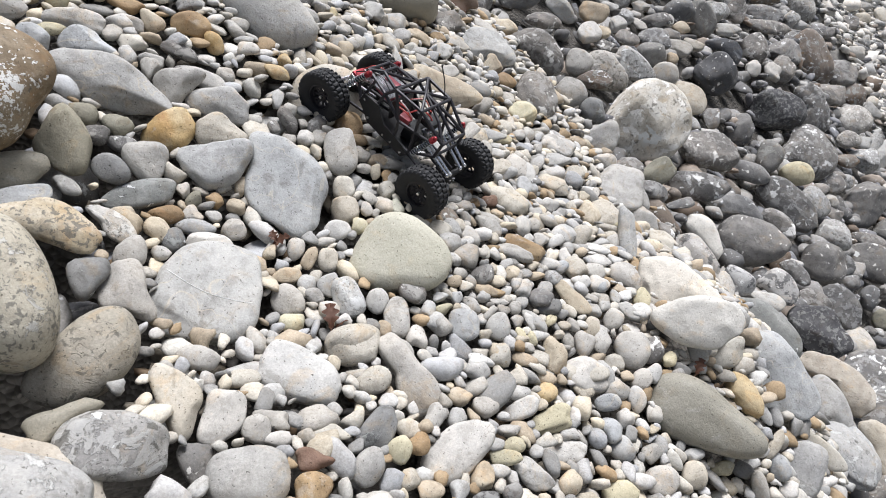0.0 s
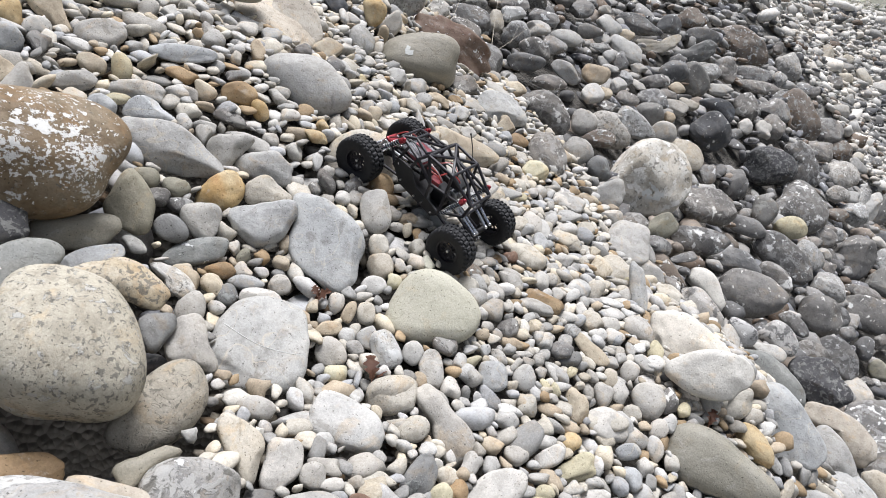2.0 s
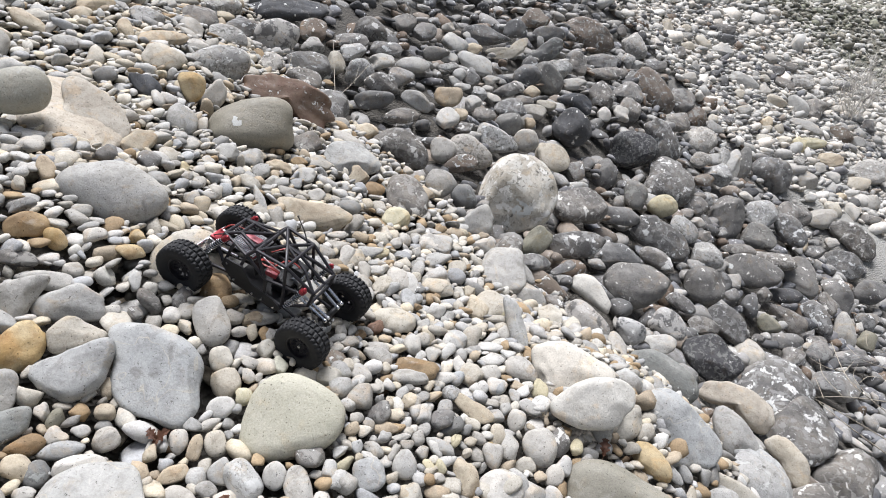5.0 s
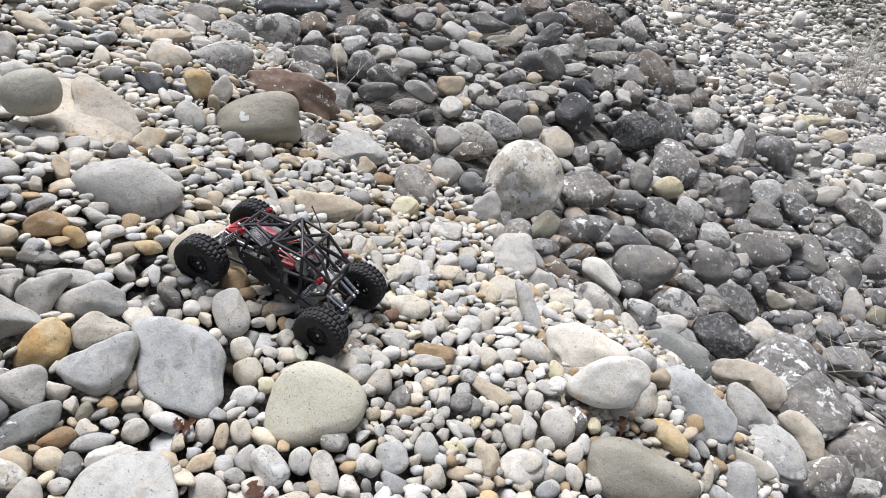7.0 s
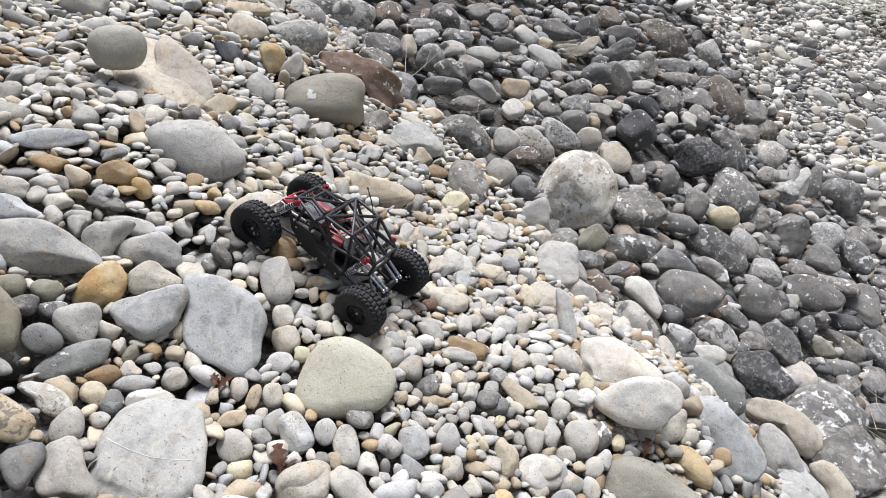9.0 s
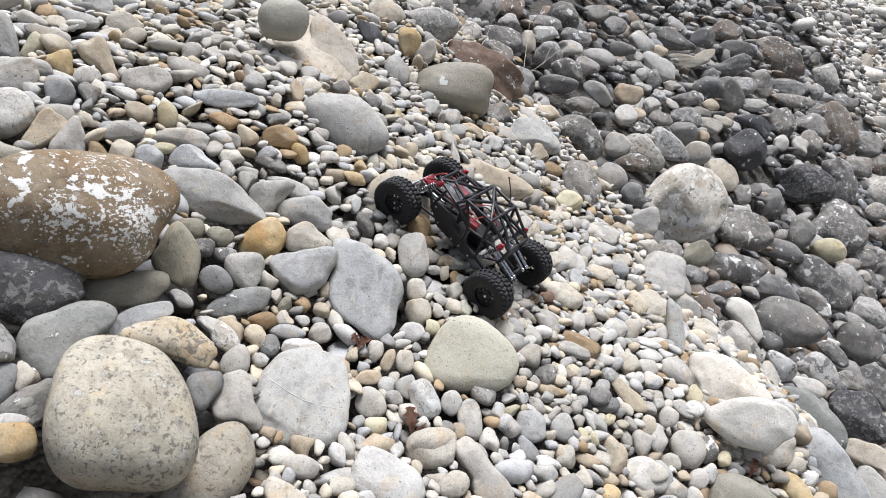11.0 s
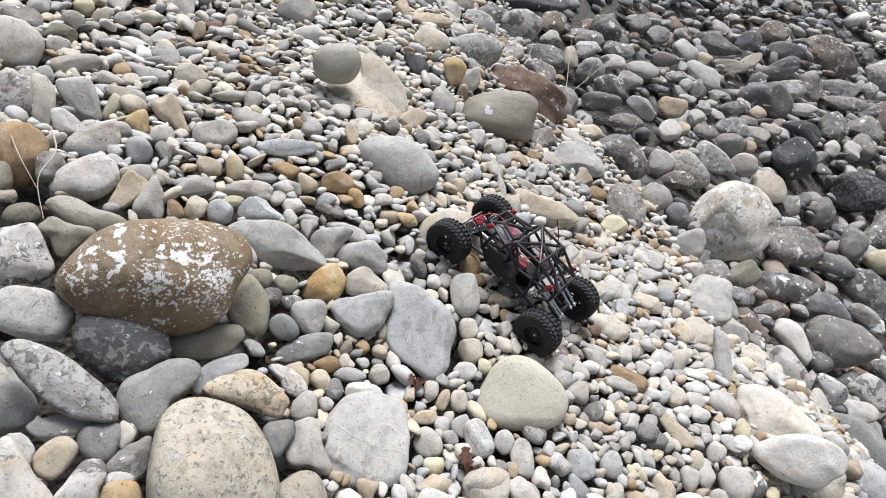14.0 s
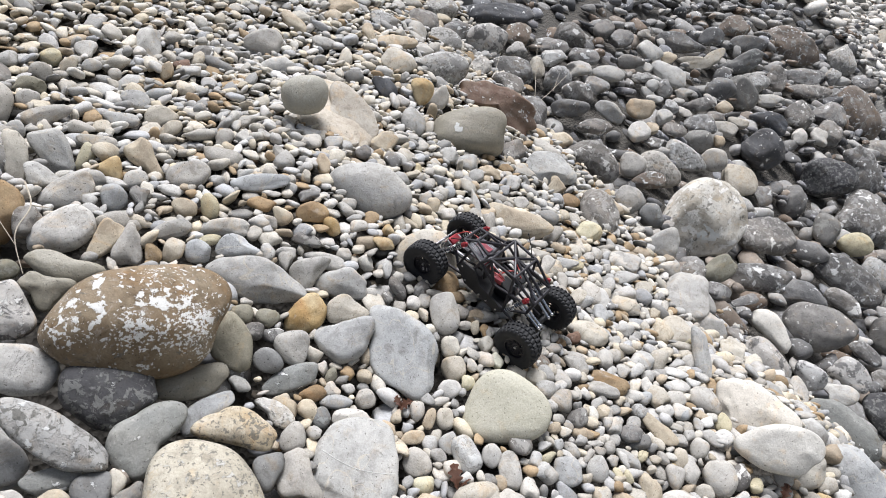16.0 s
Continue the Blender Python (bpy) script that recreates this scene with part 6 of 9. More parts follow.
stone(1.387, 1.930, -0.388, 0.083, 0.052, 0.029, -17, -10, -177, 'g')
stone(1.373, 1.237, -0.461, 0.121, 0.099, 0.044, -1, 26, -46, 'h')
stone(0.847, 1.116, -0.016, 0.069, 0.042, 0.026, -4, -30, 131, 'q')
stone(1.989, 1.836, -0.801, 0.212, 0.155, 0.094, -22, -5, -160, 'mf')
stone(1.942, 1.613, -0.815, 0.206, 0.136, 0.084, -26, 2, -151, 'm')
stone(2.687, 2.106, -1.229, 0.153, 0.106, 0.057, -14, -7, 172, 'd')
stone(2.001, 1.396, -0.902, 0.185, 0.116, 0.072, -25, 2, -152, 'm')
stone(1.595, 1.196, -0.656, 0.153, 0.082, 0.052, -13, -9, -179, 'm')
stone(1.804, 1.201, -0.811, 0.093, 0.044, 0.028, -9, -7, 174, 'l')
stone(2.963, 2.903, -1.197, 0.135, 0.064, 0.034, -19, -6, 171, 'k')
stone(2.725, 2.817, -1.067, 0.067, 0.049, 0.029, -31, 8, -148, 'd')
stone(2.515, 2.297, -1.108, 0.085, 0.060, 0.037, -18, 0, -159, 'm')
stone(2.805, 2.384, -1.241, 0.102, 0.071, 0.044, -21, -1, -166, 'd')
stone(3.229, 2.477, -1.489, 0.168, 0.067, 0.037, -17, -5, 168, 'd')
stone(4.047, 3.108, -1.869, 0.119, 0.081, 0.048, -29, 1, -163, 'd')
stone(1.030, 1.679, -0.106, 0.083, 0.036, 0.019, -24, 12, -110, 'g')
stone(0.811, 1.821, 0.006, 0.070, 0.055, 0.029, -16, -4, -145, 'c')
stone(0.286, 1.082, 0.174, 0.051, 0.035, 0.024, 29, -19, 77, 't')
stone(0.373, 1.058, 0.125, 0.061, 0.052, 0.036, -13, -19, 178, 'p')
stone(0.433, 1.173, 0.140, 0.042, 0.026, 0.019, -26, 20, -116, 'g')
stone(0.376, 1.150, 0.154, 0.038, 0.029, 0.021, -28, 13, -119, 'p')
stone(0.241, 1.161, 0.220, 0.044, 0.023, 0.015, 8, -28, 132, 'g')
stone(0.269, 1.241, 0.232, 0.038, 0.030, 0.020, -15, -16, -173, 'd')
stone(0.565, 1.283, 0.141, 0.035, 0.031, 0.022, -15, -1, -160, 'p')
stone(0.456, 1.369, 0.179, 0.033, 0.030, 0.019, -14, -3, -152, 'p')
stone(0.419, 1.262, 0.170, 0.028, 0.021, 0.014, -12, -11, 177, 'g')
stone(0.447, 1.048, 0.093, 0.042, 0.034, 0.025, -20, -11, -166, 'gf')
stone(0.624, 1.153, 0.085, 0.025, 0.019, 0.014, -28, 17, -129, 'y')
stone(0.397, 1.417, 0.202, 0.042, 0.037, 0.024, -17, -3, -141, 'c')
stone(0.231, 1.411, 0.277, 0.072, 0.035, 0.021, -11, -19, 173, 'of')
stone(0.311, 1.391, 0.234, 0.038, 0.023, 0.014, -11, -14, 177, 'g')
stone(0.579, 1.169, 0.109, 0.046, 0.029, 0.022, -25, 23, -120, 'm')
stone(0.567, 1.113, 0.081, 0.029, 0.022, 0.016, -29, 16, -127, 'p')
stone(-0.125, 1.352, 0.452, 0.028, 0.021, 0.015, -18, 30, -74, 'G')
stone(-0.538, 1.179, 0.537, 0.020, 0.016, 0.011, -11, -32, 177, 'p')
stone(-0.576, 1.159, 0.554, 0.024, 0.021, 0.015, -2, 37, -19, 'p')
stone(-0.619, 1.128, 0.576, 0.038, 0.023, 0.016, -26, -18, -146, 'o')
stone(-0.619, 1.079, 0.566, 0.033, 0.029, 0.020, -15, 38, -29, 't')
stone(-0.665, 1.058, 0.600, 0.035, 0.031, 0.022, -27, 36, -42, 't')
stone(-0.482, 1.369, 0.596, 0.021, 0.018, 0.014, -19, 31, -74, 'g')
stone(-0.497, 1.281, 0.558, 0.027, 0.015, 0.012, 27, -35, 89, 't')
stone(-0.076, 1.105, 0.361, 0.038, 0.031, 0.022, -10, -20, 173, 'd')
stone(0.021, 1.309, 0.372, 0.037, 0.033, 0.022, -19, -18, -167, 'g')
stone(-0.035, 1.423, 0.428, 0.045, 0.028, 0.021, -30, 15, -116, 'p')
stone(-0.024, 1.662, 0.455, 0.047, 0.038, 0.025, -32, 7, -110, 'b')
stone(0.200, 1.614, 0.312, 0.077, 0.055, 0.030, -12, -22, 175, 'c')
stone(0.143, 1.564, 0.344, 0.030, 0.025, 0.016, -30, 2, -118, 'r')
stone(0.010, 1.815, 0.449, 0.066, 0.037, 0.020, -19, -22, -176, 'l')
stone(-0.059, 1.749, 0.486, 0.031, 0.027, 0.016, 30, 6, 44, 'df')
stone(-0.161, 1.498, 0.507, 0.049, 0.023, 0.015, -21, -14, -166, 'g')
stone(-0.059, 1.487, 0.454, 0.042, 0.022, 0.013, -16, -20, -176, 't')
stone(-0.089, 1.548, 0.479, 0.036, 0.021, 0.012, -18, -20, -173, 'g')
stone(-0.146, 1.444, 0.487, 0.023, 0.021, 0.014, 27, -11, 76, 'g')
stone(-0.230, 1.492, 0.538, 0.030, 0.024, 0.016, -20, -21, -174, 'g')
stone(-0.346, 1.528, 0.611, 0.035, 0.022, 0.017, -30, 20, -117, 'd')
stone(-0.416, 1.504, 0.636, 0.041, 0.022, 0.016, 5, -43, 137, 'd')
stone(-0.445, 1.462, 0.631, 0.021, 0.018, 0.014, 24, -27, 96, 'd')
stone(-0.370, 1.475, 0.595, 0.025, 0.024, 0.017, 8, 31, -25, 'p')
stone(-0.452, 1.556, 0.671, 0.029, 0.016, 0.012, 32, -35, 84, 'p')
stone(-0.418, 1.547, 0.648, 0.023, 0.019, 0.014, 29, -26, 87, 'g')
stone(-0.496, 1.465, 0.653, 0.022, 0.016, 0.011, -25, -25, -172, 'g')
stone(-0.677, 1.543, 0.807, 0.047, 0.023, 0.016, -30, -24, -163, 'd')
stone(-0.575, 1.556, 0.743, 0.025, 0.023, 0.015, -29, -24, -165, 'p')
stone(-0.728, 1.484, 0.804, 0.031, 0.024, 0.016, -28, -27, -165, 'g')
stone(0.257, 1.861, 0.296, 0.055, 0.044, 0.027, 29, -18, 79, 'p')
stone(0.270, 1.755, 0.283, 0.041, 0.032, 0.021, -29, 7, -117, 'b')
stone(0.133, 1.441, 0.337, 0.046, 0.027, 0.016, -2, -29, 152, 'g')
stone(-0.037, 1.083, 0.332, 0.024, 0.019, 0.015, 25, -18, 81, 'p')
stone(-0.004, 1.052, 0.310, 0.027, 0.027, 0.019, -24, -8, -135, 'g')
stone(0.134, 1.028, 0.239, 0.032, 0.026, 0.018, 7, -28, 138, 't')
stone(0.089, 0.986, 0.252, 0.033, 0.021, 0.015, -8, -19, 177, 'p')
stone(-0.059, 1.006, 0.320, 0.033, 0.026, 0.020, 24, -16, 83, 'pf')
stone(0.116, 1.199, 0.295, 0.039, 0.019, 0.013, -12, -18, 177, 't')
stone(0.201, 1.261, 0.265, 0.025, 0.022, 0.015, 28, 5, 48, 'p')
stone(-0.407, 1.140, 0.459, 0.023, 0.016, 0.012, -23, 9, -126, 't')
stone(-0.498, 1.228, 0.534, 0.024, 0.020, 0.015, -11, -32, 169, 't')
stone(-0.544, 1.221, 0.556, 0.022, 0.020, 0.015, -19, 33, -56, 'o')
stone(-0.605, 1.208, 0.591, 0.022, 0.016, 0.013, -33, 33, -81, 'p')
stone(-0.581, 1.196, 0.572, 0.027, 0.017, 0.013, -34, 12, -117, 'n')
stone(-0.323, 1.201, 0.456, 0.021, 0.019, 0.014, -3, -26, 146, 'b')
stone(-1.333, 1.182, 1.088, 0.042, 0.026, 0.019, -24, 35, -71, 'n')
stone(-1.270, 1.271, 1.074, 0.045, 0.035, 0.025, -24, 28, -74, 'd')
stone(-1.296, 1.136, 1.065, 0.023, 0.018, 0.011, 29, 17, 40, 'd')
stone(-1.326, 1.448, 1.118, 0.050, 0.039, 0.025, -8, 39, -34, 'g')
stone(-0.813, 1.609, 0.904, 0.045, 0.027, 0.017, -27, -19, -163, 'o')
stone(-1.047, 1.556, 1.000, 0.038, 0.021, 0.012, -20, -29, -172, 'p')
stone(-0.913, 1.426, 0.896, 0.033, 0.018, 0.012, -29, -14, -151, 'y')
stone(-1.017, 1.316, 0.929, 0.029, 0.024, 0.018, 30, -22, 96, 'o')
stone(-1.103, 1.487, 1.019, 0.033, 0.026, 0.018, -24, 26, -81, 'd')
stone(-0.771, 1.462, 0.821, 0.031, 0.022, 0.017, 31, -36, 95, 'p')
stone(-0.725, 1.459, 0.790, 0.031, 0.023, 0.017, 32, -36, 94, 'g')
stone(-0.811, 1.546, 0.879, 0.033, 0.026, 0.017, -31, -10, -148, 'p')
stone(-0.772, 1.505, 0.840, 0.036, 0.025, 0.017, -31, -12, -152, 'c')
stone(-1.207, 2.164, 1.125, 0.034, 0.029, 0.015, 25, 26, 8, 'c')
stone(-1.320, 1.775, 1.136, 0.028, 0.023, 0.012, -33, 0, -124, 'c')
stone(-1.358, 1.808, 1.156, 0.033, 0.027, 0.016, 31, -16, 80, 'o')
stone(-1.649, 1.844, 1.316, 0.054, 0.044, 0.023, 27, 32, 18, 'df')
stone(-1.743, 1.963, 1.372, 0.055, 0.030, 0.016, -38, -5, -131, 'g')
stone(-1.662, 1.952, 1.328, 0.042, 0.033, 0.018, 37, -8, 64, 'g')
stone(-1.533, 2.185, 1.290, 0.045, 0.036, 0.021, -35, 17, -108, 'g')
stone(-1.269, 2.334, 1.174, 0.037, 0.028, 0.015, -36, 1, -132, 'r')
stone(-1.242, 2.475, 1.178, 0.051, 0.037, 0.019, -38, 1, -132, 'd')
stone(-1.404, 2.387, 1.251, 0.073, 0.048, 0.033, 30, -34, 91, 'g')
stone(-0.793, 1.831, 0.960, 0.049, 0.026, 0.018, -20, 39, -75, 'g')
stone(-0.728, 1.985, 0.956, 0.040, 0.028, 0.015, -30, -6, -147, 'g')
stone(-0.954, 2.020, 1.035, 0.047, 0.024, 0.012, -28, 1, -146, 'g')
stone(-0.771, 1.214, 0.730, 0.035, 0.028, 0.020, -30, -19, -145, 'd')
stone(-0.725, 1.231, 0.698, 0.033, 0.024, 0.017, -29, -19, -150, 'd')
stone(-0.765, 1.059, 0.688, 0.030, 0.019, 0.012, -2, -39, 175, 'g')
stone(-0.674, 1.063, 0.609, 0.029, 0.026, 0.018, -30, -20, -131, 't')
stone(-0.598, 1.024, 0.546, 0.021, 0.020, 0.014, 34, 10, 70, 'g')
stone(0.714, 2.111, 0.042, 0.158, 0.118, 0.076, -27, 3, -137, 'g')
stone(-0.580, 0.402, 0.636, 0.146, 0.073, 0.054, -6, -29, -167, 'hr')
stone(-0.312, 0.700, 0.409, 0.036, 0.020, 0.012, -2, -21, -177, 'g')
stone(-0.296, 0.661, 0.404, 0.028, 0.016, 0.010, -7, -17, -162, 'p')
stone(-0.378, 0.773, 0.435, 0.033, 0.020, 0.012, -9, -18, -157, 'c')
stone(-0.238, 0.734, 0.368, 0.042, 0.030, 0.019, -9, -15, -159, 'g')
stone(-0.739, 0.461, 0.673, 0.039, 0.025, 0.020, 30, -31, 119, 'g')
stone(-0.717, 0.507, 0.631, 0.064, 0.034, 0.024, -12, -27, -156, 'o')
stone(0.081, 0.965, 0.251, 0.036, 0.028, 0.019, -20, -7, -154, 'p')
stone(0.139, 1.021, 0.235, 0.036, 0.029, 0.020, -25, -4, -146, 'c')
stone(0.365, 1.067, 0.133, 0.064, 0.038, 0.027, -19, -3, -168, 'c')
stone(0.036, 0.880, 0.257, 0.031, 0.022, 0.014, -10, -17, 178, 't')
stone(0.096, 0.875, 0.226, 0.033, 0.026, 0.016, -8, -20, 171, 'g')
stone(0.251, 0.971, 0.165, 0.029, 0.024, 0.017, -28, -3, -138, 'q')
stone(0.177, 0.941, 0.198, 0.031, 0.019, 0.013, -18, -8, -164, 'g')
stone(0.356, 1.012, 0.123, 0.028, 0.020, 0.014, -21, -4, -160, 'c')
stone(0.413, 1.066, 0.113, 0.042, 0.035, 0.024, -29, 6, -134, 'pf')
stone(0.415, 0.931, 0.073, 0.033, 0.026, 0.016, -10, 26, -67, 'b')
stone(0.463, 0.973, 0.062, 0.028, 0.026, 0.016, 24, -16, 71, 'p')
stone(0.296, 0.882, 0.120, 0.024, 0.017, 0.012, -20, -7, -158, 'p')
stone(0.148, 0.839, 0.193, 0.030, 0.015, 0.011, -14, -8, -168, 'g')
stone(0.080, 0.712, 0.210, 0.035, 0.028, 0.021, -22, -11, -141, 'tf')
stone(-0.024, 0.649, 0.261, 0.028, 0.021, 0.014, -8, -18, -169, 't')
stone(-0.051, 0.742, 0.281, 0.028, 0.025, 0.016, 8, 20, 6, 'o')
stone(0.029, 0.825, 0.252, 0.025, 0.022, 0.015, -23, -7, -133, 'g')
stone(-0.017, 0.817, 0.272, 0.028, 0.024, 0.017, -22, -6, -131, 'p')
stone(-0.063, 0.658, 0.283, 0.024, 0.021, 0.014, -29, 2, -107, 'c')
stone(0.519, 0.907, 0.013, 0.030, 0.023, 0.017, -31, 0, -146, 'g')
stone(0.644, 0.933, -0.031, 0.030, 0.017, 0.012, -27, 0, -172, 'p')
stone(0.725, 0.922, -0.074, 0.036, 0.019, 0.014, -30, 0, -173, 'y')
stone(0.280, 0.762, 0.105, 0.032, 0.026, 0.017, -30, 1, -127, 't')
stone(0.145, 0.698, 0.178, 0.026, 0.021, 0.015, -28, -7, -132, 'd')
stone(0.029, 0.664, 0.236, 0.025, 0.021, 0.015, -29, 1, -115, 'b')
stone(0.085, 0.669, 0.207, 0.029, 0.011, 0.008, -9, -10, -171, 'd')
stone(2.194, 5.647, 0.325, 0.137, 0.106, 0.054, -41, 0, -168, 'a')
stone(1.170, 4.764, 0.544, 0.056, 0.040, 0.020, -40, -3, -164, 'g')
stone(1.157, 4.529, 0.471, 0.099, 0.074, 0.034, -26, -34, 157, 'g')
stone(1.321, 4.592, 0.397, 0.068, 0.053, 0.027, -39, 3, -155, 't')
stone(1.035, 4.238, 0.443, 0.068, 0.050, 0.026, -38, -4, -164, 'g')
stone(1.252, 4.334, 0.351, 0.146, 0.094, 0.043, -24, -34, 155, 'g')
stone(1.004, 4.100, 0.421, 0.076, 0.039, 0.021, -36, -2, -166, 'l')
stone(1.061, 4.064, 0.372, 0.055, 0.044, 0.025, -37, 13, -139, 'g')
stone(1.153, 4.081, 0.331, 0.074, 0.062, 0.035, -36, 17, -132, 'd')
stone(1.314, 4.167, 0.260, 0.069, 0.042, 0.022, -36, -8, -173, 'g')
stone(1.037, 3.899, 0.333, 0.063, 0.031, 0.016, -34, -10, -175, 'p')
stone(1.136, 3.884, 0.276, 0.064, 0.058, 0.029, -39, 0, -153, 'l')
stone(1.424, 4.125, 0.184, 0.110, 0.052, 0.030, -36, 4, -163, 'd')
stone(1.510, 4.224, 0.162, 0.071, 0.043, 0.022, -35, -8, -174, 'p')
stone(1.247, 3.925, 0.215, 0.058, 0.034, 0.016, -26, -30, 161, 'p')
stone(1.517, 4.067, 0.103, 0.084, 0.055, 0.030, -36, -7, -171, 'd')
stone(1.339, 3.867, 0.142, 0.116, 0.077, 0.040, -35, -12, -174, 'm')
stone(0.916, 3.514, 0.284, 0.056, 0.044, 0.023, -34, -3, -161, 't')
stone(1.472, 3.838, 0.027, 0.055, 0.043, 0.026, -41, 11, -139, 't')
stone(0.811, 3.401, 0.305, 0.083, 0.066, 0.041, -32, 17, -127, 'p')
stone(0.903, 3.368, 0.254, 0.070, 0.044, 0.023, -31, -10, -174, 'm')
stone(1.657, 4.273, 0.092, 0.069, 0.057, 0.027, -33, -20, 174, 't')
stone(2.159, 4.922, 0.036, 0.120, 0.086, 0.043, -33, -5, 179, 'l')
stone(2.526, 4.521, -0.303, 0.071, 0.069, 0.033, 35, 20, -10, 'pf')
stone(2.390, 5.088, 0.005, 0.123, 0.082, 0.045, -18, 40, -102, 'df')
stone(3.252, 5.776, -0.248, 0.095, 0.073, 0.041, -40, 28, -133, 'l')
stone(3.368, 5.811, -0.311, 0.093, 0.053, 0.027, -38, -7, 179, 'g')
stone(3.700, 6.004, -0.412, 0.132, 0.090, 0.046, -39, -5, -177, 'd')
stone(3.798, 6.501, -0.223, 0.082, 0.061, 0.033, -39, 32, -131, 'k')
stone(3.493, 6.380, -0.096, 0.082, 0.064, 0.036, -40, 25, -136, 'd')
stone(3.269, 4.425, -0.826, 0.111, 0.078, 0.042, -35, -4, -173, 'l')
stone(3.515, 4.583, -0.939, 0.101, 0.065, 0.034, -32, -6, -178, 'g')
stone(3.103, 4.110, -0.857, 0.093, 0.064, 0.034, -32, -5, -175, 'a')
stone(2.859, 3.809, -0.815, 0.051, 0.039, 0.022, -34, 0, -164, 'd')
stone(2.942, 3.812, -0.866, 0.071, 0.055, 0.032, -35, 6, -152, 'l')
stone(2.495, 3.426, -0.700, 0.067, 0.042, 0.022, -27, -7, -176, 'd')
stone(2.552, 3.373, -0.762, 0.065, 0.047, 0.026, -32, 0, -156, 'g')
stone(2.471, 3.178, -0.744, 0.065, 0.047, 0.027, -35, 2, -151, 'd')
stone(3.774, 4.766, -1.035, 0.122, 0.071, 0.035, -27, 35, -117, 'l')
stone(3.722, 4.300, -1.192, 0.098, 0.059, 0.031, -30, -6, 177, 'k')
stone(3.653, 4.235, -1.176, 0.068, 0.052, 0.023, -18, -29, 140, 'p')
stone(2.869, 3.299, -1.031, 0.135, 0.060, 0.030, -22, -11, 167, 'd')
stone(4.118, 3.832, -1.653, 0.107, 0.067, 0.036, -27, -4, 180, 'd')
stone(4.617, 4.138, -1.839, 0.076, 0.063, 0.039, -26, 9, -166, 'g')
stone(4.310, 4.029, -1.713, 0.076, 0.042, 0.022, -27, -6, 174, 'd')
stone(4.022, 3.868, -1.576, 0.072, 0.045, 0.023, -32, 23, -135, 't')
stone(5.330, 4.992, -1.643, 0.094, 0.080, 0.041, -22, -22, 134, 'p')
stone(5.234, 5.084, -1.576, 0.085, 0.068, 0.041, -26, 27, -139, 'g')
stone(5.406, 4.769, -1.764, 0.094, 0.074, 0.043, -28, 2, 172, 'p')
stone(5.546, 4.642, -1.856, 0.118, 0.090, 0.054, -25, 26, -141, 'g')
stone(4.991, 4.551, -1.758, 0.103, 0.087, 0.047, -9, 32, -106, 'c')
stone(5.208, 4.720, -1.735, 0.067, 0.053, 0.031, -28, 2, 174, 't')
stone(5.312, 4.850, -1.702, 0.087, 0.042, 0.024, -27, -2, 157, 'p')
stone(4.807, 4.687, -1.650, 0.066, 0.052, 0.030, -28, 1, 174, 'g')
stone(5.025, 5.169, -1.474, 0.072, 0.061, 0.035, -30, 6, -176, 'l')
stone(5.600, 5.060, -1.678, 0.090, 0.057, 0.032, -28, -2, 160, 'g')
stone(5.340, 4.422, -1.890, 0.113, 0.066, 0.038, -25, -1, 160, 'd')
stone(3.882, 3.630, -1.564, 0.053, 0.036, 0.020, -28, -2, -172, 'd')
stone(4.908, 6.141, -0.973, 0.077, 0.064, 0.038, -28, 29, -135, 'c')
stone(4.805, 5.869, -1.088, 0.095, 0.080, 0.045, -33, 0, 176, 'g')
stone(4.392, 5.652, -1.039, 0.123, 0.057, 0.029, -34, -8, 173, 'd')
stone(4.146, 5.514, -0.948, 0.075, 0.059, 0.031, -38, 3, -164, 'c')
stone(5.001, 5.728, -1.208, 0.108, 0.074, 0.050, -31, 26, -148, 't')
stone(5.111, 5.640, -1.278, 0.080, 0.061, 0.037, -25, 32, -131, 'c')
stone(5.216, 5.865, -1.191, 0.080, 0.053, 0.029, -32, -4, 162, 'p')
stone(4.925, 5.614, -1.244, 0.078, 0.058, 0.032, -31, -3, 166, 'c')
stone(6.070, 6.082, -1.286, 0.107, 0.056, 0.030, -32, -4, 157, 'd')
stone(6.134, 5.534, -1.586, 0.108, 0.076, 0.042, -30, -2, 162, 'p')
stone(6.483, 5.772, -1.545, 0.102, 0.081, 0.046, -25, 31, -137, 'd')
stone(6.424, 5.915, -1.467, 0.093, 0.056, 0.030, -31, -3, 158, 'g')
stone(6.276, 6.042, -1.366, 0.101, 0.064, 0.035, -32, -4, 159, 'p')
stone(5.059, 5.480, -1.343, 0.095, 0.065, 0.036, -30, -3, 163, 'c')
stone(4.793, 5.485, -1.274, 0.105, 0.050, 0.028, -30, -4, 159, 'c')
stone(5.411, 5.462, -1.441, 0.175, 0.074, 0.041, -29, -3, 157, 'y')
stone(4.047, 5.328, -0.971, 0.098, 0.066, 0.029, -23, -31, 143, 'g')
stone(3.825, 5.352, -0.822, 0.136, 0.108, 0.058, -37, 3, -165, 'a')
stone(4.195, 6.138, -0.671, 0.124, 0.086, 0.044, -39, -4, -177, 'g')
stone(5.378, 7.213, -0.491, 0.148, 0.083, 0.044, -37, -6, 162, 'd')
stone(4.905, 6.934, -0.543, 0.128, 0.078, 0.040, -20, -38, 123, 'c')
stone(4.640, 6.853, -0.522, 0.095, 0.071, 0.038, -36, -6, 167, 'c')
stone(4.670, 7.021, -0.434, 0.123, 0.056, 0.030, -36, -7, 162, 'g')
stone(4.366, 6.624, -0.518, 0.111, 0.082, 0.042, -41, -2, -173, 'd')
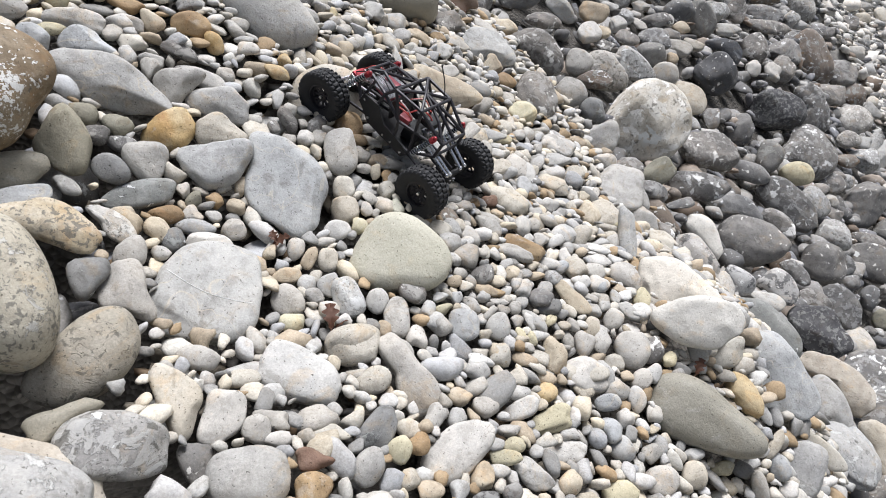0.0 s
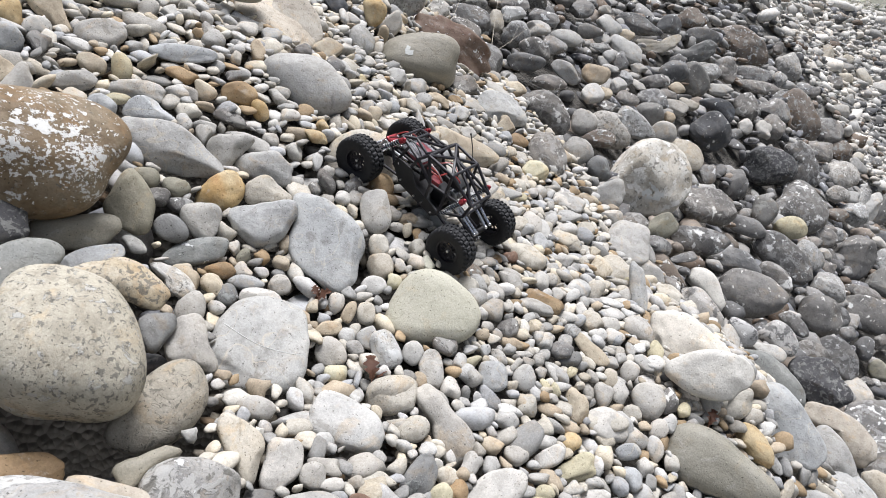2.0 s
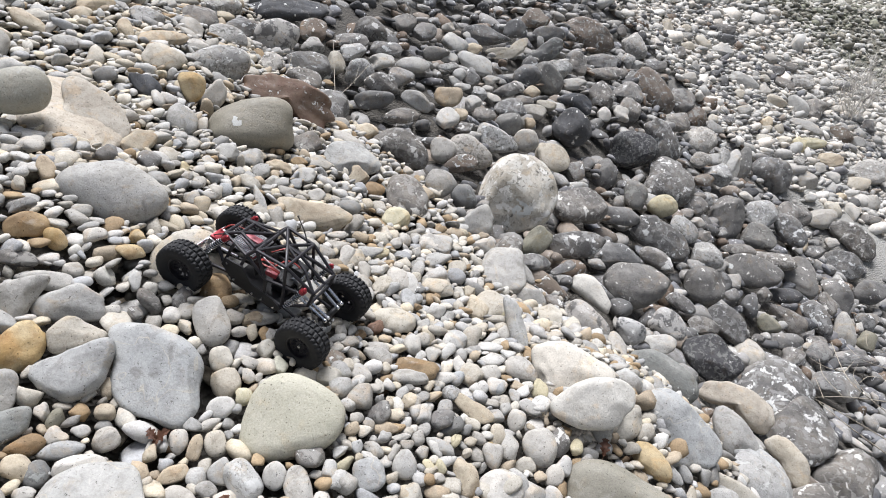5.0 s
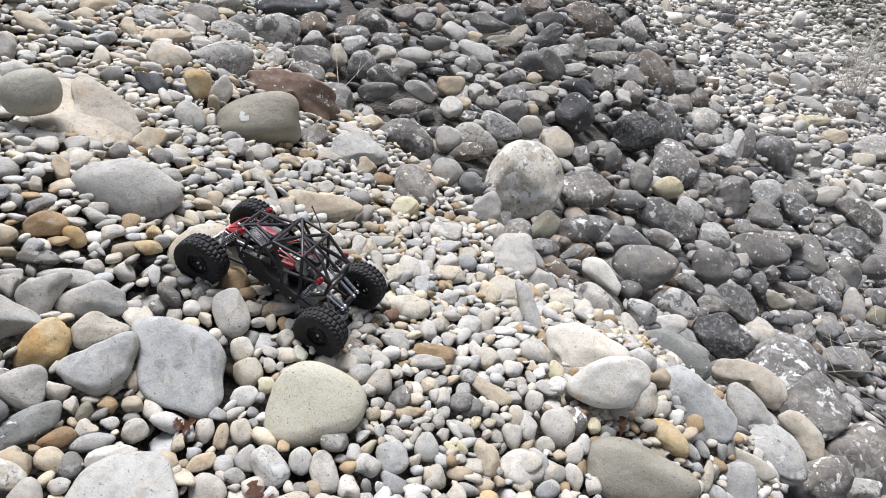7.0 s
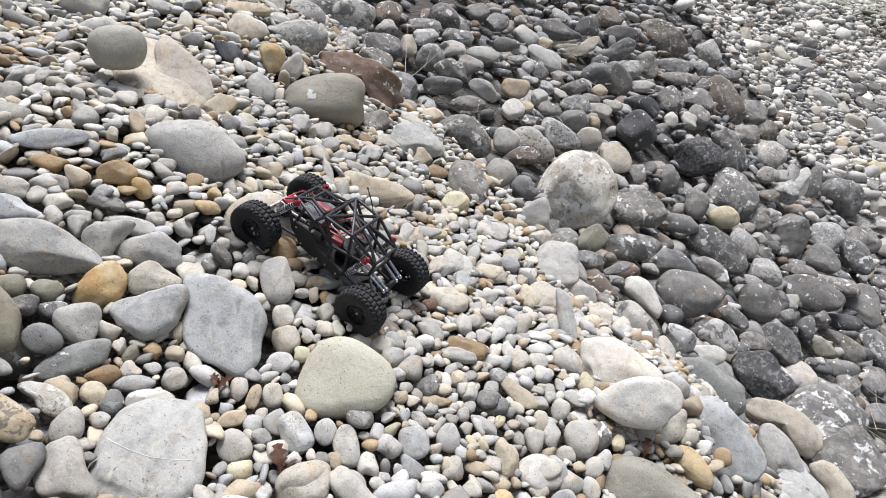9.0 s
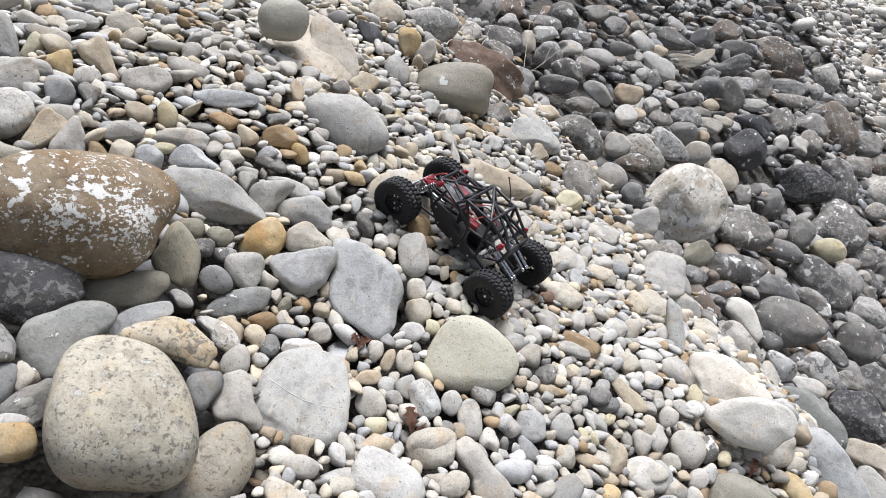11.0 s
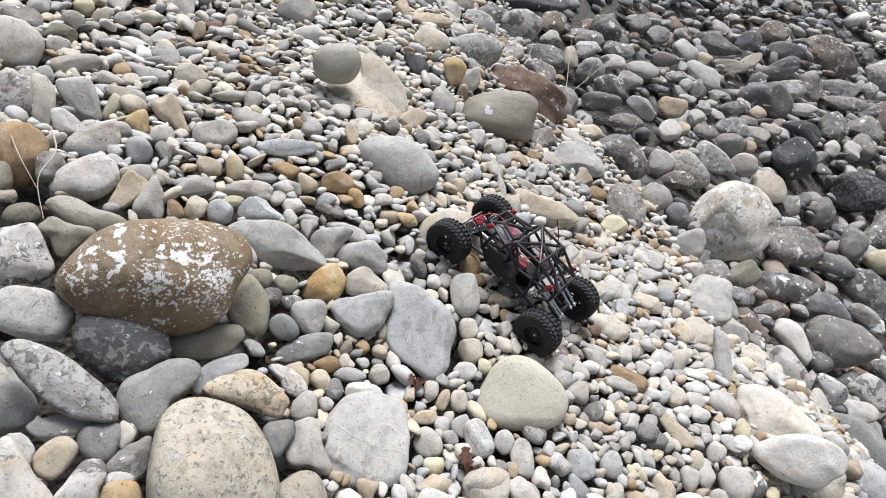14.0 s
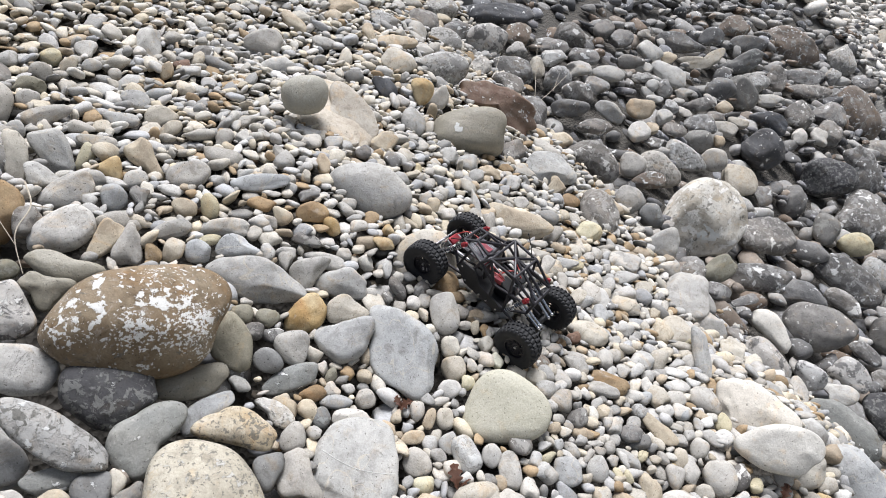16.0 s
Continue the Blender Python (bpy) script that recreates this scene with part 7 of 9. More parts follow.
stone(4.555, 6.523, -0.678, 0.082, 0.055, 0.032, -27, 40, -123, 'b')
stone(5.754, 6.588, -0.936, 0.107, 0.073, 0.039, -34, -5, 162, 'd')
stone(5.985, 6.671, -0.947, 0.122, 0.090, 0.048, -35, -5, 163, 'd')
stone(5.812, 6.804, -0.843, 0.097, 0.090, 0.045, -25, -31, 129, 'g')
stone(5.712, 6.372, -1.042, 0.138, 0.080, 0.040, -28, -23, 139, 'd')
stone(6.030, 6.428, -1.088, 0.159, 0.121, 0.065, -34, -4, 164, 'l')
stone(5.333, 6.242, -1.027, 0.090, 0.081, 0.046, -33, 15, -159, 'p')
stone(5.327, 6.638, -0.812, 0.093, 0.056, 0.030, -35, -6, 161, 'p')
stone(5.451, 6.429, -0.956, 0.068, 0.062, 0.034, -35, 8, -173, 'c')
stone(4.791, 7.156, -0.388, 0.074, 0.069, 0.036, -11, 41, -105, 'c')
stone(2.377, 2.705, -0.901, 0.057, 0.043, 0.027, -35, -2, -163, 'd')
stone(2.360, 2.403, -1.008, 0.048, 0.034, 0.021, -22, -1, -159, 'd')
stone(2.787, 2.437, -1.226, 0.049, 0.034, 0.020, -20, -2, -174, 'g')
stone(2.909, 2.507, -1.272, 0.066, 0.036, 0.021, -18, -5, 173, 'd')
stone(3.530, 3.050, -1.523, 0.107, 0.077, 0.036, -22, 24, -118, 'm')
stone(3.795, 2.956, -1.745, 0.054, 0.036, 0.019, -30, 13, -146, 'p')
stone(3.709, 2.794, -1.736, 0.098, 0.066, 0.037, -30, 8, -152, 'n')
stone(1.840, 2.241, -0.641, 0.092, 0.058, 0.029, -16, -13, 170, 'm')
stone(1.980, 1.948, -0.782, 0.103, 0.070, 0.043, -21, -4, -160, 'm')
stone(0.290, 1.852, 0.277, 0.052, 0.037, 0.022, 27, -21, 80, 'p')
stone(0.217, 1.803, 0.316, 0.041, 0.029, 0.018, -22, -5, -152, 'p')
stone(0.123, 1.925, 0.383, 0.046, 0.036, 0.023, -31, 6, -122, 'c')
stone(0.212, 2.007, 0.342, 0.044, 0.032, 0.019, -25, -5, -152, 'y')
stone(0.499, 2.025, 0.178, 0.051, 0.037, 0.022, -23, -2, -151, 'c')
stone(0.412, 1.875, 0.211, 0.046, 0.038, 0.019, 12, 21, -14, 'c')
stone(0.296, 1.764, 0.269, 0.031, 0.024, 0.015, -27, 4, -125, 'b')
stone(0.356, 1.720, 0.232, 0.041, 0.030, 0.019, -19, -3, -148, 'g')
stone(0.572, 1.810, 0.126, 0.079, 0.070, 0.038, -18, -2, -141, 'c')
stone(0.381, 1.570, 0.217, 0.046, 0.040, 0.023, 15, 8, 20, 'p')
stone(0.242, 1.518, 0.283, 0.040, 0.030, 0.019, -28, 11, -115, 'g')
stone(0.293, 1.489, 0.254, 0.031, 0.024, 0.017, -24, 2, -128, 'g')
stone(0.488, 1.542, 0.178, 0.046, 0.023, 0.013, -6, -6, 168, 'p')
stone(0.477, 1.476, 0.182, 0.042, 0.026, 0.015, -7, -6, 171, 'p')
stone(0.366, 1.455, 0.218, 0.031, 0.021, 0.014, -23, 13, -114, 'p')
stone(0.486, 1.646, 0.174, 0.037, 0.024, 0.014, -10, -2, -163, 'c')
stone(0.563, 1.625, 0.148, 0.040, 0.024, 0.016, -15, 12, -113, 'g')
stone(0.458, 1.420, 0.184, 0.036, 0.031, 0.020, -13, -2, -152, 'g')
stone(0.410, 1.359, 0.192, 0.026, 0.020, 0.015, -17, 2, -139, 'p')
stone(0.200, 1.376, 0.289, 0.062, 0.025, 0.016, -12, -14, 176, 'g')
stone(0.078, 1.361, 0.355, 0.033, 0.026, 0.016, -4, -26, 154, 'g')
stone(0.064, 1.278, 0.342, 0.045, 0.036, 0.026, -24, -6, -148, 'g')
stone(0.106, 1.237, 0.317, 0.037, 0.028, 0.020, -27, -2, -142, 'df')
stone(0.410, 1.205, 0.158, 0.034, 0.024, 0.017, -25, 17, -115, 'c')
stone(0.219, 1.255, 0.254, 0.030, 0.022, 0.015, -30, 15, -113, 'p')
stone(0.344, 1.392, 0.222, 0.029, 0.021, 0.015, -16, -2, -152, 'b')
stone(0.257, 1.318, 0.249, 0.032, 0.014, 0.010, -15, -5, -170, 't')
stone(-0.018, 1.056, 0.317, 0.029, 0.024, 0.019, -26, -1, -130, 'p')
stone(-0.181, 1.494, 0.516, 0.033, 0.023, 0.015, -21, -8, -160, 't')
stone(-0.154, 1.396, 0.476, 0.033, 0.026, 0.019, 27, -20, 79, 'c')
stone(-0.658, 1.982, 0.920, 0.025, 0.012, 0.006, -30, -9, -152, 'g')
stone(-0.732, 1.903, 0.948, 0.026, 0.014, 0.008, -21, -28, 180, 'p')
stone(-0.936, 1.911, 1.019, 0.034, 0.026, 0.017, 17, -24, 87, 'g')
stone(-0.873, 1.944, 1.006, 0.029, 0.018, 0.010, -6, -35, 151, 'g')
stone(-0.833, 1.993, 0.998, 0.040, 0.016, 0.009, -28, -1, -147, 'g')
stone(-0.975, 1.974, 1.036, 0.026, 0.019, 0.011, -23, 19, -113, 'g')
stone(-0.820, 2.061, 0.997, 0.028, 0.023, 0.011, -9, -32, 157, 'g')
stone(-0.793, 1.663, 0.914, 0.031, 0.012, 0.007, -29, -15, -160, 'p')
stone(-0.604, 1.776, 0.847, 0.019, 0.012, 0.008, -32, -9, -151, 'p')
stone(-0.780, 1.564, 0.869, 0.030, 0.020, 0.014, 1, -43, 145, 'g')
stone(-0.542, 1.673, 0.772, 0.032, 0.022, 0.014, -31, -10, -152, 'p')
stone(-0.556, 1.694, 0.789, 0.028, 0.014, 0.009, -30, -11, -156, 'g')
stone(-0.465, 2.419, 0.820, 0.028, 0.023, 0.013, -32, 11, -119, 'p')
stone(-0.411, 2.380, 0.784, 0.026, 0.023, 0.012, -31, -15, -157, 'p')
stone(-0.376, 2.338, 0.757, 0.033, 0.024, 0.015, -33, 9, -125, 'p')
stone(-0.369, 2.093, 0.732, 0.025, 0.019, 0.011, -34, -2, -134, 'g')
stone(-0.338, 2.174, 0.716, 0.028, 0.026, 0.014, -36, 2, -125, 'g')
stone(-0.507, 2.035, 0.828, 0.023, 0.020, 0.011, -32, -16, -151, 'c')
stone(-0.405, 1.899, 0.736, 0.032, 0.018, 0.011, -30, 38, -80, 'o')
stone(-0.749, 1.743, 0.918, 0.019, 0.016, 0.011, 27, -22, 84, 'g')
stone(-0.712, 1.784, 0.911, 0.024, 0.017, 0.012, 25, -36, 99, 'c')
stone(0.462, 2.166, 0.222, 0.069, 0.052, 0.028, -21, -16, -179, 'p')
stone(0.437, 2.065, 0.220, 0.065, 0.033, 0.020, -21, -5, -166, 'p')
stone(0.331, 2.142, 0.294, 0.033, 0.026, 0.015, 25, -26, 84, 'g')
stone(0.291, 2.103, 0.311, 0.030, 0.024, 0.015, -29, 3, -133, 'g')
stone(0.364, 2.081, 0.265, 0.027, 0.021, 0.014, -28, 2, -135, 'g')
stone(0.449, 1.783, 0.188, 0.026, 0.020, 0.013, -23, 5, -126, 'c')
stone(0.521, 1.788, 0.152, 0.063, 0.043, 0.026, -22, 15, -108, 't')
stone(0.597, 1.796, 0.116, 0.062, 0.046, 0.028, -20, 6, -120, 'y')
stone(0.514, 1.891, 0.158, 0.033, 0.025, 0.016, -25, 6, -126, 'tf')
stone(0.584, 1.978, 0.127, 0.026, 0.016, 0.010, -27, 20, -109, 'p')
stone(0.904, 2.252, -0.015, 0.077, 0.056, 0.029, -18, -18, 170, 'd')
stone(1.060, 2.280, -0.110, 0.069, 0.027, 0.017, -24, 2, -163, 'd')
stone(0.899, 1.985, -0.051, 0.047, 0.037, 0.017, -1, -23, 135, 'd')
stone(0.042, 1.313, 0.365, 0.027, 0.010, 0.007, -21, 0, -157, 'g')
stone(0.116, 1.325, 0.327, 0.022, 0.015, 0.009, 26, -25, 89, 'c')
stone(0.029, 1.187, 0.335, 0.022, 0.016, 0.011, -20, -8, -160, 't')
stone(0.045, 1.219, 0.337, 0.020, 0.015, 0.010, -17, -13, -170, 'g')
stone(0.073, 1.204, 0.319, 0.020, 0.015, 0.009, 12, -28, 119, 'g')
stone(-0.006, 1.127, 0.335, 0.021, 0.014, 0.010, -18, -7, -165, 'b')
stone(0.033, 1.141, 0.322, 0.019, 0.016, 0.011, -30, 11, -114, 'b')
stone(0.073, 1.139, 0.300, 0.028, 0.018, 0.011, 7, -27, 129, 'g')
stone(0.103, 1.172, 0.295, 0.021, 0.017, 0.012, -31, 2, -127, 'g')
stone(0.136, 1.201, 0.286, 0.028, 0.013, 0.009, -14, -11, -177, 'o')
stone(0.198, 1.284, 0.272, 0.027, 0.020, 0.015, -29, 3, -132, 'g')
stone(0.175, 1.311, 0.291, 0.025, 0.018, 0.013, -29, 5, -132, 'g')
stone(0.282, 1.282, 0.229, 0.028, 0.022, 0.016, -26, -1, -135, 'g')
stone(0.385, 1.496, 0.214, 0.026, 0.022, 0.014, -17, -2, -141, 'g')
stone(0.464, 1.359, 0.178, 0.029, 0.021, 0.015, -11, 2, -159, 'b')
stone(0.572, 1.266, 0.137, 0.023, 0.013, 0.009, -15, 24, -99, 't')
stone(0.353, 1.193, 0.177, 0.023, 0.017, 0.011, 0, -22, 139, 'g')
stone(0.327, 1.183, 0.185, 0.019, 0.014, 0.009, -13, -12, -179, 'c')
stone(0.373, 1.168, 0.162, 0.018, 0.013, 0.010, -23, -2, -150, 'q')
stone(0.189, 1.180, 0.252, 0.023, 0.019, 0.013, -31, 2, -130, 'g')
stone(0.193, 1.142, 0.240, 0.020, 0.017, 0.012, -25, -9, -147, 'p')
stone(0.155, 1.158, 0.264, 0.019, 0.016, 0.010, 7, 24, -19, 'g')
stone(0.105, 1.067, 0.266, 0.019, 0.013, 0.010, -19, -8, -161, 'c')
stone(0.247, 1.122, 0.207, 0.031, 0.015, 0.011, -17, -6, -169, 'p')
stone(0.201, 1.093, 0.223, 0.020, 0.012, 0.009, -18, -7, -165, 'c')
stone(-0.001, 1.097, 0.322, 0.027, 0.016, 0.012, -17, -7, -167, 'y')
stone(0.308, 1.150, 0.185, 0.017, 0.012, 0.009, -20, -5, -158, 'c')
stone(0.501, 1.325, 0.163, 0.023, 0.017, 0.011, -9, 20, -82, 'g')
stone(0.458, 1.283, 0.164, 0.022, 0.017, 0.013, -22, 10, -127, 'g')
stone(-0.338, 1.449, 0.570, 0.024, 0.017, 0.012, -1, -34, 140, 'c')
stone(-0.337, 1.496, 0.587, 0.026, 0.024, 0.017, -30, 1, -132, 'g')
stone(-0.214, 1.448, 0.518, 0.023, 0.015, 0.010, -21, -8, -164, 'p')
stone(-0.158, 1.446, 0.494, 0.023, 0.016, 0.011, -29, 19, -112, 'o')
stone(-0.194, 1.358, 0.480, 0.028, 0.018, 0.012, 0, -30, 138, 'g')
stone(-0.200, 1.321, 0.469, 0.022, 0.016, 0.011, 13, -31, 110, 'p')
stone(-0.176, 1.316, 0.459, 0.014, 0.013, 0.010, -25, 5, -124, 'g')
stone(-0.213, 1.268, 0.451, 0.026, 0.024, 0.018, -24, 6, -124, 'y')
stone(-0.290, 1.204, 0.447, 0.027, 0.013, 0.010, -20, -1, -163, 'g')
stone(0.016, 1.395, 0.396, 0.031, 0.028, 0.017, -17, -20, -175, 'a')
stone(-0.008, 1.332, 0.393, 0.036, 0.028, 0.018, -11, -22, 169, 'c')
stone(0.054, 1.467, 0.388, 0.034, 0.019, 0.012, -18, -9, -163, 'g')
stone(0.042, 1.514, 0.401, 0.025, 0.018, 0.011, 28, -22, 86, 'p')
stone(-0.332, 2.092, 0.705, 0.026, 0.022, 0.012, -37, 0, -127, 'g')
stone(-0.320, 2.254, 0.712, 0.032, 0.024, 0.016, 36, -22, 79, 'g')
stone(-0.404, 2.155, 0.762, 0.021, 0.014, 0.007, -34, -15, -150, 'g')
stone(-0.378, 2.150, 0.743, 0.027, 0.015, 0.010, 38, -33, 86, 'y')
stone(-0.228, 2.258, 0.652, 0.025, 0.021, 0.012, -36, 5, -125, 'g')
stone(-0.237, 2.185, 0.648, 0.029, 0.020, 0.013, 37, -26, 79, 't')
stone(-0.195, 2.241, 0.628, 0.030, 0.024, 0.015, -35, 12, -114, 'g')
stone(-0.157, 2.313, 0.615, 0.043, 0.031, 0.020, -34, 10, -125, 'g')
stone(-0.111, 2.329, 0.590, 0.023, 0.019, 0.011, -34, 10, -120, 't')
stone(-0.091, 2.277, 0.569, 0.036, 0.023, 0.013, -31, -7, -153, 'g')
stone(-0.070, 2.234, 0.548, 0.042, 0.021, 0.011, -24, -25, -178, 'g')
stone(-0.096, 2.394, 0.592, 0.056, 0.034, 0.018, -24, -28, 178, 't')
stone(-0.150, 2.207, 0.595, 0.029, 0.013, 0.007, -28, -18, -165, 'p')
stone(-0.264, 2.092, 0.657, 0.032, 0.024, 0.016, 37, -16, 73, 'b')
stone(-0.222, 2.131, 0.632, 0.024, 0.017, 0.009, -31, -15, -155, 't')
stone(-0.242, 2.058, 0.637, 0.039, 0.016, 0.009, -30, -13, -155, 'p')
stone(-0.303, 2.027, 0.678, 0.027, 0.017, 0.009, -26, -27, -169, 'g')
stone(-0.327, 1.863, 0.673, 0.024, 0.017, 0.009, -30, -19, -155, 't')
stone(-0.214, 1.937, 0.604, 0.035, 0.021, 0.014, -33, 3, -133, 'n')
stone(-0.229, 1.962, 0.617, 0.020, 0.014, 0.009, -34, -3, -136, 'p')
stone(-0.226, 2.018, 0.621, 0.019, 0.014, 0.008, -31, -16, -155, 'p')
stone(-0.164, 1.994, 0.575, 0.020, 0.016, 0.009, -32, -12, -148, 'g')
stone(-0.164, 1.915, 0.565, 0.036, 0.030, 0.019, -35, 5, -118, 'g')
stone(-0.212, 1.858, 0.591, 0.030, 0.021, 0.014, 36, -22, 80, 'p')
stone(-0.244, 1.868, 0.616, 0.020, 0.017, 0.009, -22, 37, -66, 't')
stone(-0.256, 1.826, 0.618, 0.018, 0.016, 0.009, -35, -3, -129, 'c')
stone(-0.175, 1.781, 0.558, 0.033, 0.022, 0.014, -31, 2, -132, 'g')
stone(-0.149, 1.836, 0.548, 0.037, 0.014, 0.008, 28, -39, 104, 'g')
stone(-0.192, 1.813, 0.575, 0.020, 0.016, 0.010, 35, -13, 73, 'n')
stone(-0.106, 1.847, 0.521, 0.028, 0.019, 0.012, 35, -24, 82, 'tf')
stone(-0.068, 1.861, 0.498, 0.028, 0.017, 0.010, -19, 37, -64, 'c')
stone(-0.108, 1.767, 0.516, 0.030, 0.015, 0.010, -29, 3, -137, 'b')
stone(-0.154, 1.737, 0.540, 0.024, 0.019, 0.011, -25, -18, -160, 'p')
stone(-0.028, 1.960, 0.482, 0.039, 0.024, 0.015, -29, -1, -142, 'g')
stone(-0.099, 1.964, 0.528, 0.036, 0.022, 0.013, -26, 36, -77, 'g')
stone(0.025, 1.912, 0.443, 0.039, 0.029, 0.015, -7, -33, 156, 'g')
stone(-0.353, 1.830, 0.687, 0.026, 0.014, 0.009, -32, 40, -78, 'g')
stone(-0.394, 1.827, 0.719, 0.019, 0.017, 0.010, -38, 5, -118, 'd')
stone(-0.389, 1.789, 0.704, 0.034, 0.016, 0.009, -11, -40, 166, 't')
stone(0.093, 1.918, 0.401, 0.050, 0.030, 0.020, -32, 13, -123, 'p')
stone(0.178, 1.995, 0.360, 0.058, 0.031, 0.018, -24, -10, -163, 'g')
stone(0.159, 2.075, 0.384, 0.034, 0.024, 0.013, -21, -23, 180, 't')
stone(0.075, 1.971, 0.419, 0.046, 0.029, 0.016, -23, -17, -168, 'g')
stone(0.076, 2.041, 0.429, 0.038, 0.018, 0.010, -23, -17, -172, 'p')
stone(0.147, 1.861, 0.363, 0.040, 0.024, 0.015, 29, -29, 90, 'g')
stone(0.195, 1.808, 0.329, 0.046, 0.028, 0.019, -27, 3, -136, 'c')
stone(0.134, 1.789, 0.364, 0.035, 0.033, 0.018, -15, 29, -64, 'g')
stone(0.199, 1.937, 0.341, 0.036, 0.015, 0.008, -20, -17, -176, 'p')
stone(0.192, 1.890, 0.339, 0.031, 0.019, 0.011, -20, -17, -172, 'p')
stone(0.321, 1.905, 0.265, 0.028, 0.024, 0.014, -26, -5, -144, 'c')
stone(0.316, 1.826, 0.264, 0.030, 0.019, 0.011, -18, -15, -174, 'd')
stone(0.391, 1.879, 0.223, 0.056, 0.036, 0.019, -16, -17, 178, 'c')
stone(0.295, 1.629, 0.261, 0.031, 0.023, 0.015, -28, 10, -114, 'g')
stone(0.116, 1.672, 0.369, 0.029, 0.018, 0.011, 31, -25, 85, 't')
stone(0.105, 1.755, 0.380, 0.027, 0.016, 0.009, -19, -18, -172, 'c')
stone(0.081, 1.768, 0.396, 0.030, 0.024, 0.014, -24, -14, -156, 'g')
stone(0.041, 1.707, 0.417, 0.021, 0.015, 0.008, -21, -18, -165, 'c')
stone(-0.006, 1.545, 0.432, 0.044, 0.026, 0.016, -21, 33, -69, 'g')
stone(0.025, 1.592, 0.419, 0.021, 0.018, 0.010, 23, 16, 23, 'p')
stone(0.086, 1.594, 0.385, 0.040, 0.017, 0.009, -3, -31, 154, 'd')
stone(0.028, 1.474, 0.404, 0.029, 0.014, 0.009, -21, -8, -157, 'g')
stone(0.056, 1.544, 0.396, 0.019, 0.017, 0.010, -29, -3, -128, 'c')
stone(0.163, 1.519, 0.329, 0.023, 0.016, 0.009, -16, -18, -173, 't')
stone(0.094, 1.513, 0.370, 0.019, 0.016, 0.009, -20, -17, -164, 'o')
stone(0.134, 1.471, 0.341, 0.037, 0.020, 0.011, -10, -23, 171, 'g')
stone(0.276, 1.548, 0.267, 0.031, 0.026, 0.016, 20, 11, 26, 'g')
stone(0.431, 2.166, 0.240, 0.056, 0.038, 0.021, -24, -13, -171, 'p')
stone(0.297, 1.979, 0.288, 0.032, 0.027, 0.015, -26, -8, -152, 'c')
stone(0.038, 1.386, 0.382, 0.028, 0.022, 0.013, -6, -29, 160, 'c')
stone(0.026, 1.361, 0.384, 0.033, 0.023, 0.014, 1, -31, 145, 'g')
stone(0.030, 1.254, 0.354, 0.022, 0.020, 0.014, 25, 11, 34, 'g')
stone(0.167, 1.219, 0.274, 0.021, 0.015, 0.011, -29, 4, -132, 'p')
stone(0.186, 1.292, 0.280, 0.028, 0.025, 0.016, 22, 14, 24, 't')
stone(0.133, 1.274, 0.306, 0.021, 0.013, 0.009, 31, -24, 83, 'c')
stone(0.141, 1.336, 0.315, 0.021, 0.019, 0.012, 25, -21, 96, 'p')
stone(0.103, 1.316, 0.332, 0.022, 0.014, 0.009, -14, -19, -179, 'g')
stone(0.142, 1.392, 0.325, 0.019, 0.017, 0.011, 26, 8, 40, 'c')
stone(0.145, 1.176, 0.275, 0.028, 0.009, 0.006, -16, -11, -171, 'p')
stone(0.226, 1.156, 0.226, 0.031, 0.016, 0.011, -23, 28, -81, 'p')
stone(0.285, 1.180, 0.204, 0.024, 0.014, 0.010, -30, 11, -129, 'y')
stone(0.347, 1.237, 0.190, 0.025, 0.018, 0.011, -3, -23, 149, 'c')
stone(0.315, 1.332, 0.229, 0.028, 0.025, 0.016, 19, 10, 24, 'l')
stone(0.394, 1.358, 0.197, 0.023, 0.019, 0.012, -13, -11, -175, 'p')
stone(0.061, 1.116, 0.300, 0.027, 0.012, 0.008, 0, -27, 151, 'p')
stone(0.118, 1.133, 0.277, 0.026, 0.010, 0.008, -30, 10, -134, 'g')
stone(0.199, 1.107, 0.228, 0.020, 0.013, 0.008, 8, -28, 133, 'y')
stone(0.228, 1.107, 0.212, 0.021, 0.018, 0.012, 22, -25, 102, 'y')
stone(0.217, 1.077, 0.211, 0.017, 0.013, 0.009, -14, -18, -174, 'p')


# ---- pale lichen patches on two of the boulders ----
def lichen_patch(x, y, z, radius):
    """A thin crust on the stone whose surface passes nearest to the place."""
    spot, near = Vector((x, y, z)), []
    for o in scene.objects:
        if o.name.startswith(("boulder", "cobble")) and (o.matrix_world.translation - spot).length < 0.45:
            v = np.empty(3 * len(o.data.vertices))
            o.data.vertices.foreach_get("co", v)
            v = v.reshape(-1, 3)
            d = np.linalg.norm(v - np.array(o.matrix_world.inverted() @ spot), axis=1)
            near.append((d.min(), o, Vector(v[d.argmin()])))
    if not near:
        return
    _, best, here = min(near, key=lambda n: n[0])
    src = bmesh.new()
    src.from_mesh(best.data)
    bmesh.ops.delete(src, geom=[v for v in src.verts if (v.co - here).length > 2.5 * radius], context="VERTS")
    bmesh.ops.subdivide_edges(src, edges=src.edges[:], cuts=4, use_grid_fill=True)
    bmesh.ops.delete(src, geom=[f for f in src.faces if (f.calc_center_median() - here).length > radius * (0.75 + 0.9 * noise.noise(f.calc_center_median() * 55.0))], context="FACES")
    src.normal_update()
    for v in src.verts:
        v.co += v.normal * 0.0012
    me = bpy.data.meshes.new("lichen_patch")
    src.to_mesh(me)
    src.free()
    me.materials.append(LICHEN)
    ob = new("lichen_patch", me)
    ob.parent = best
    ob["label"] = "white lichen patch"


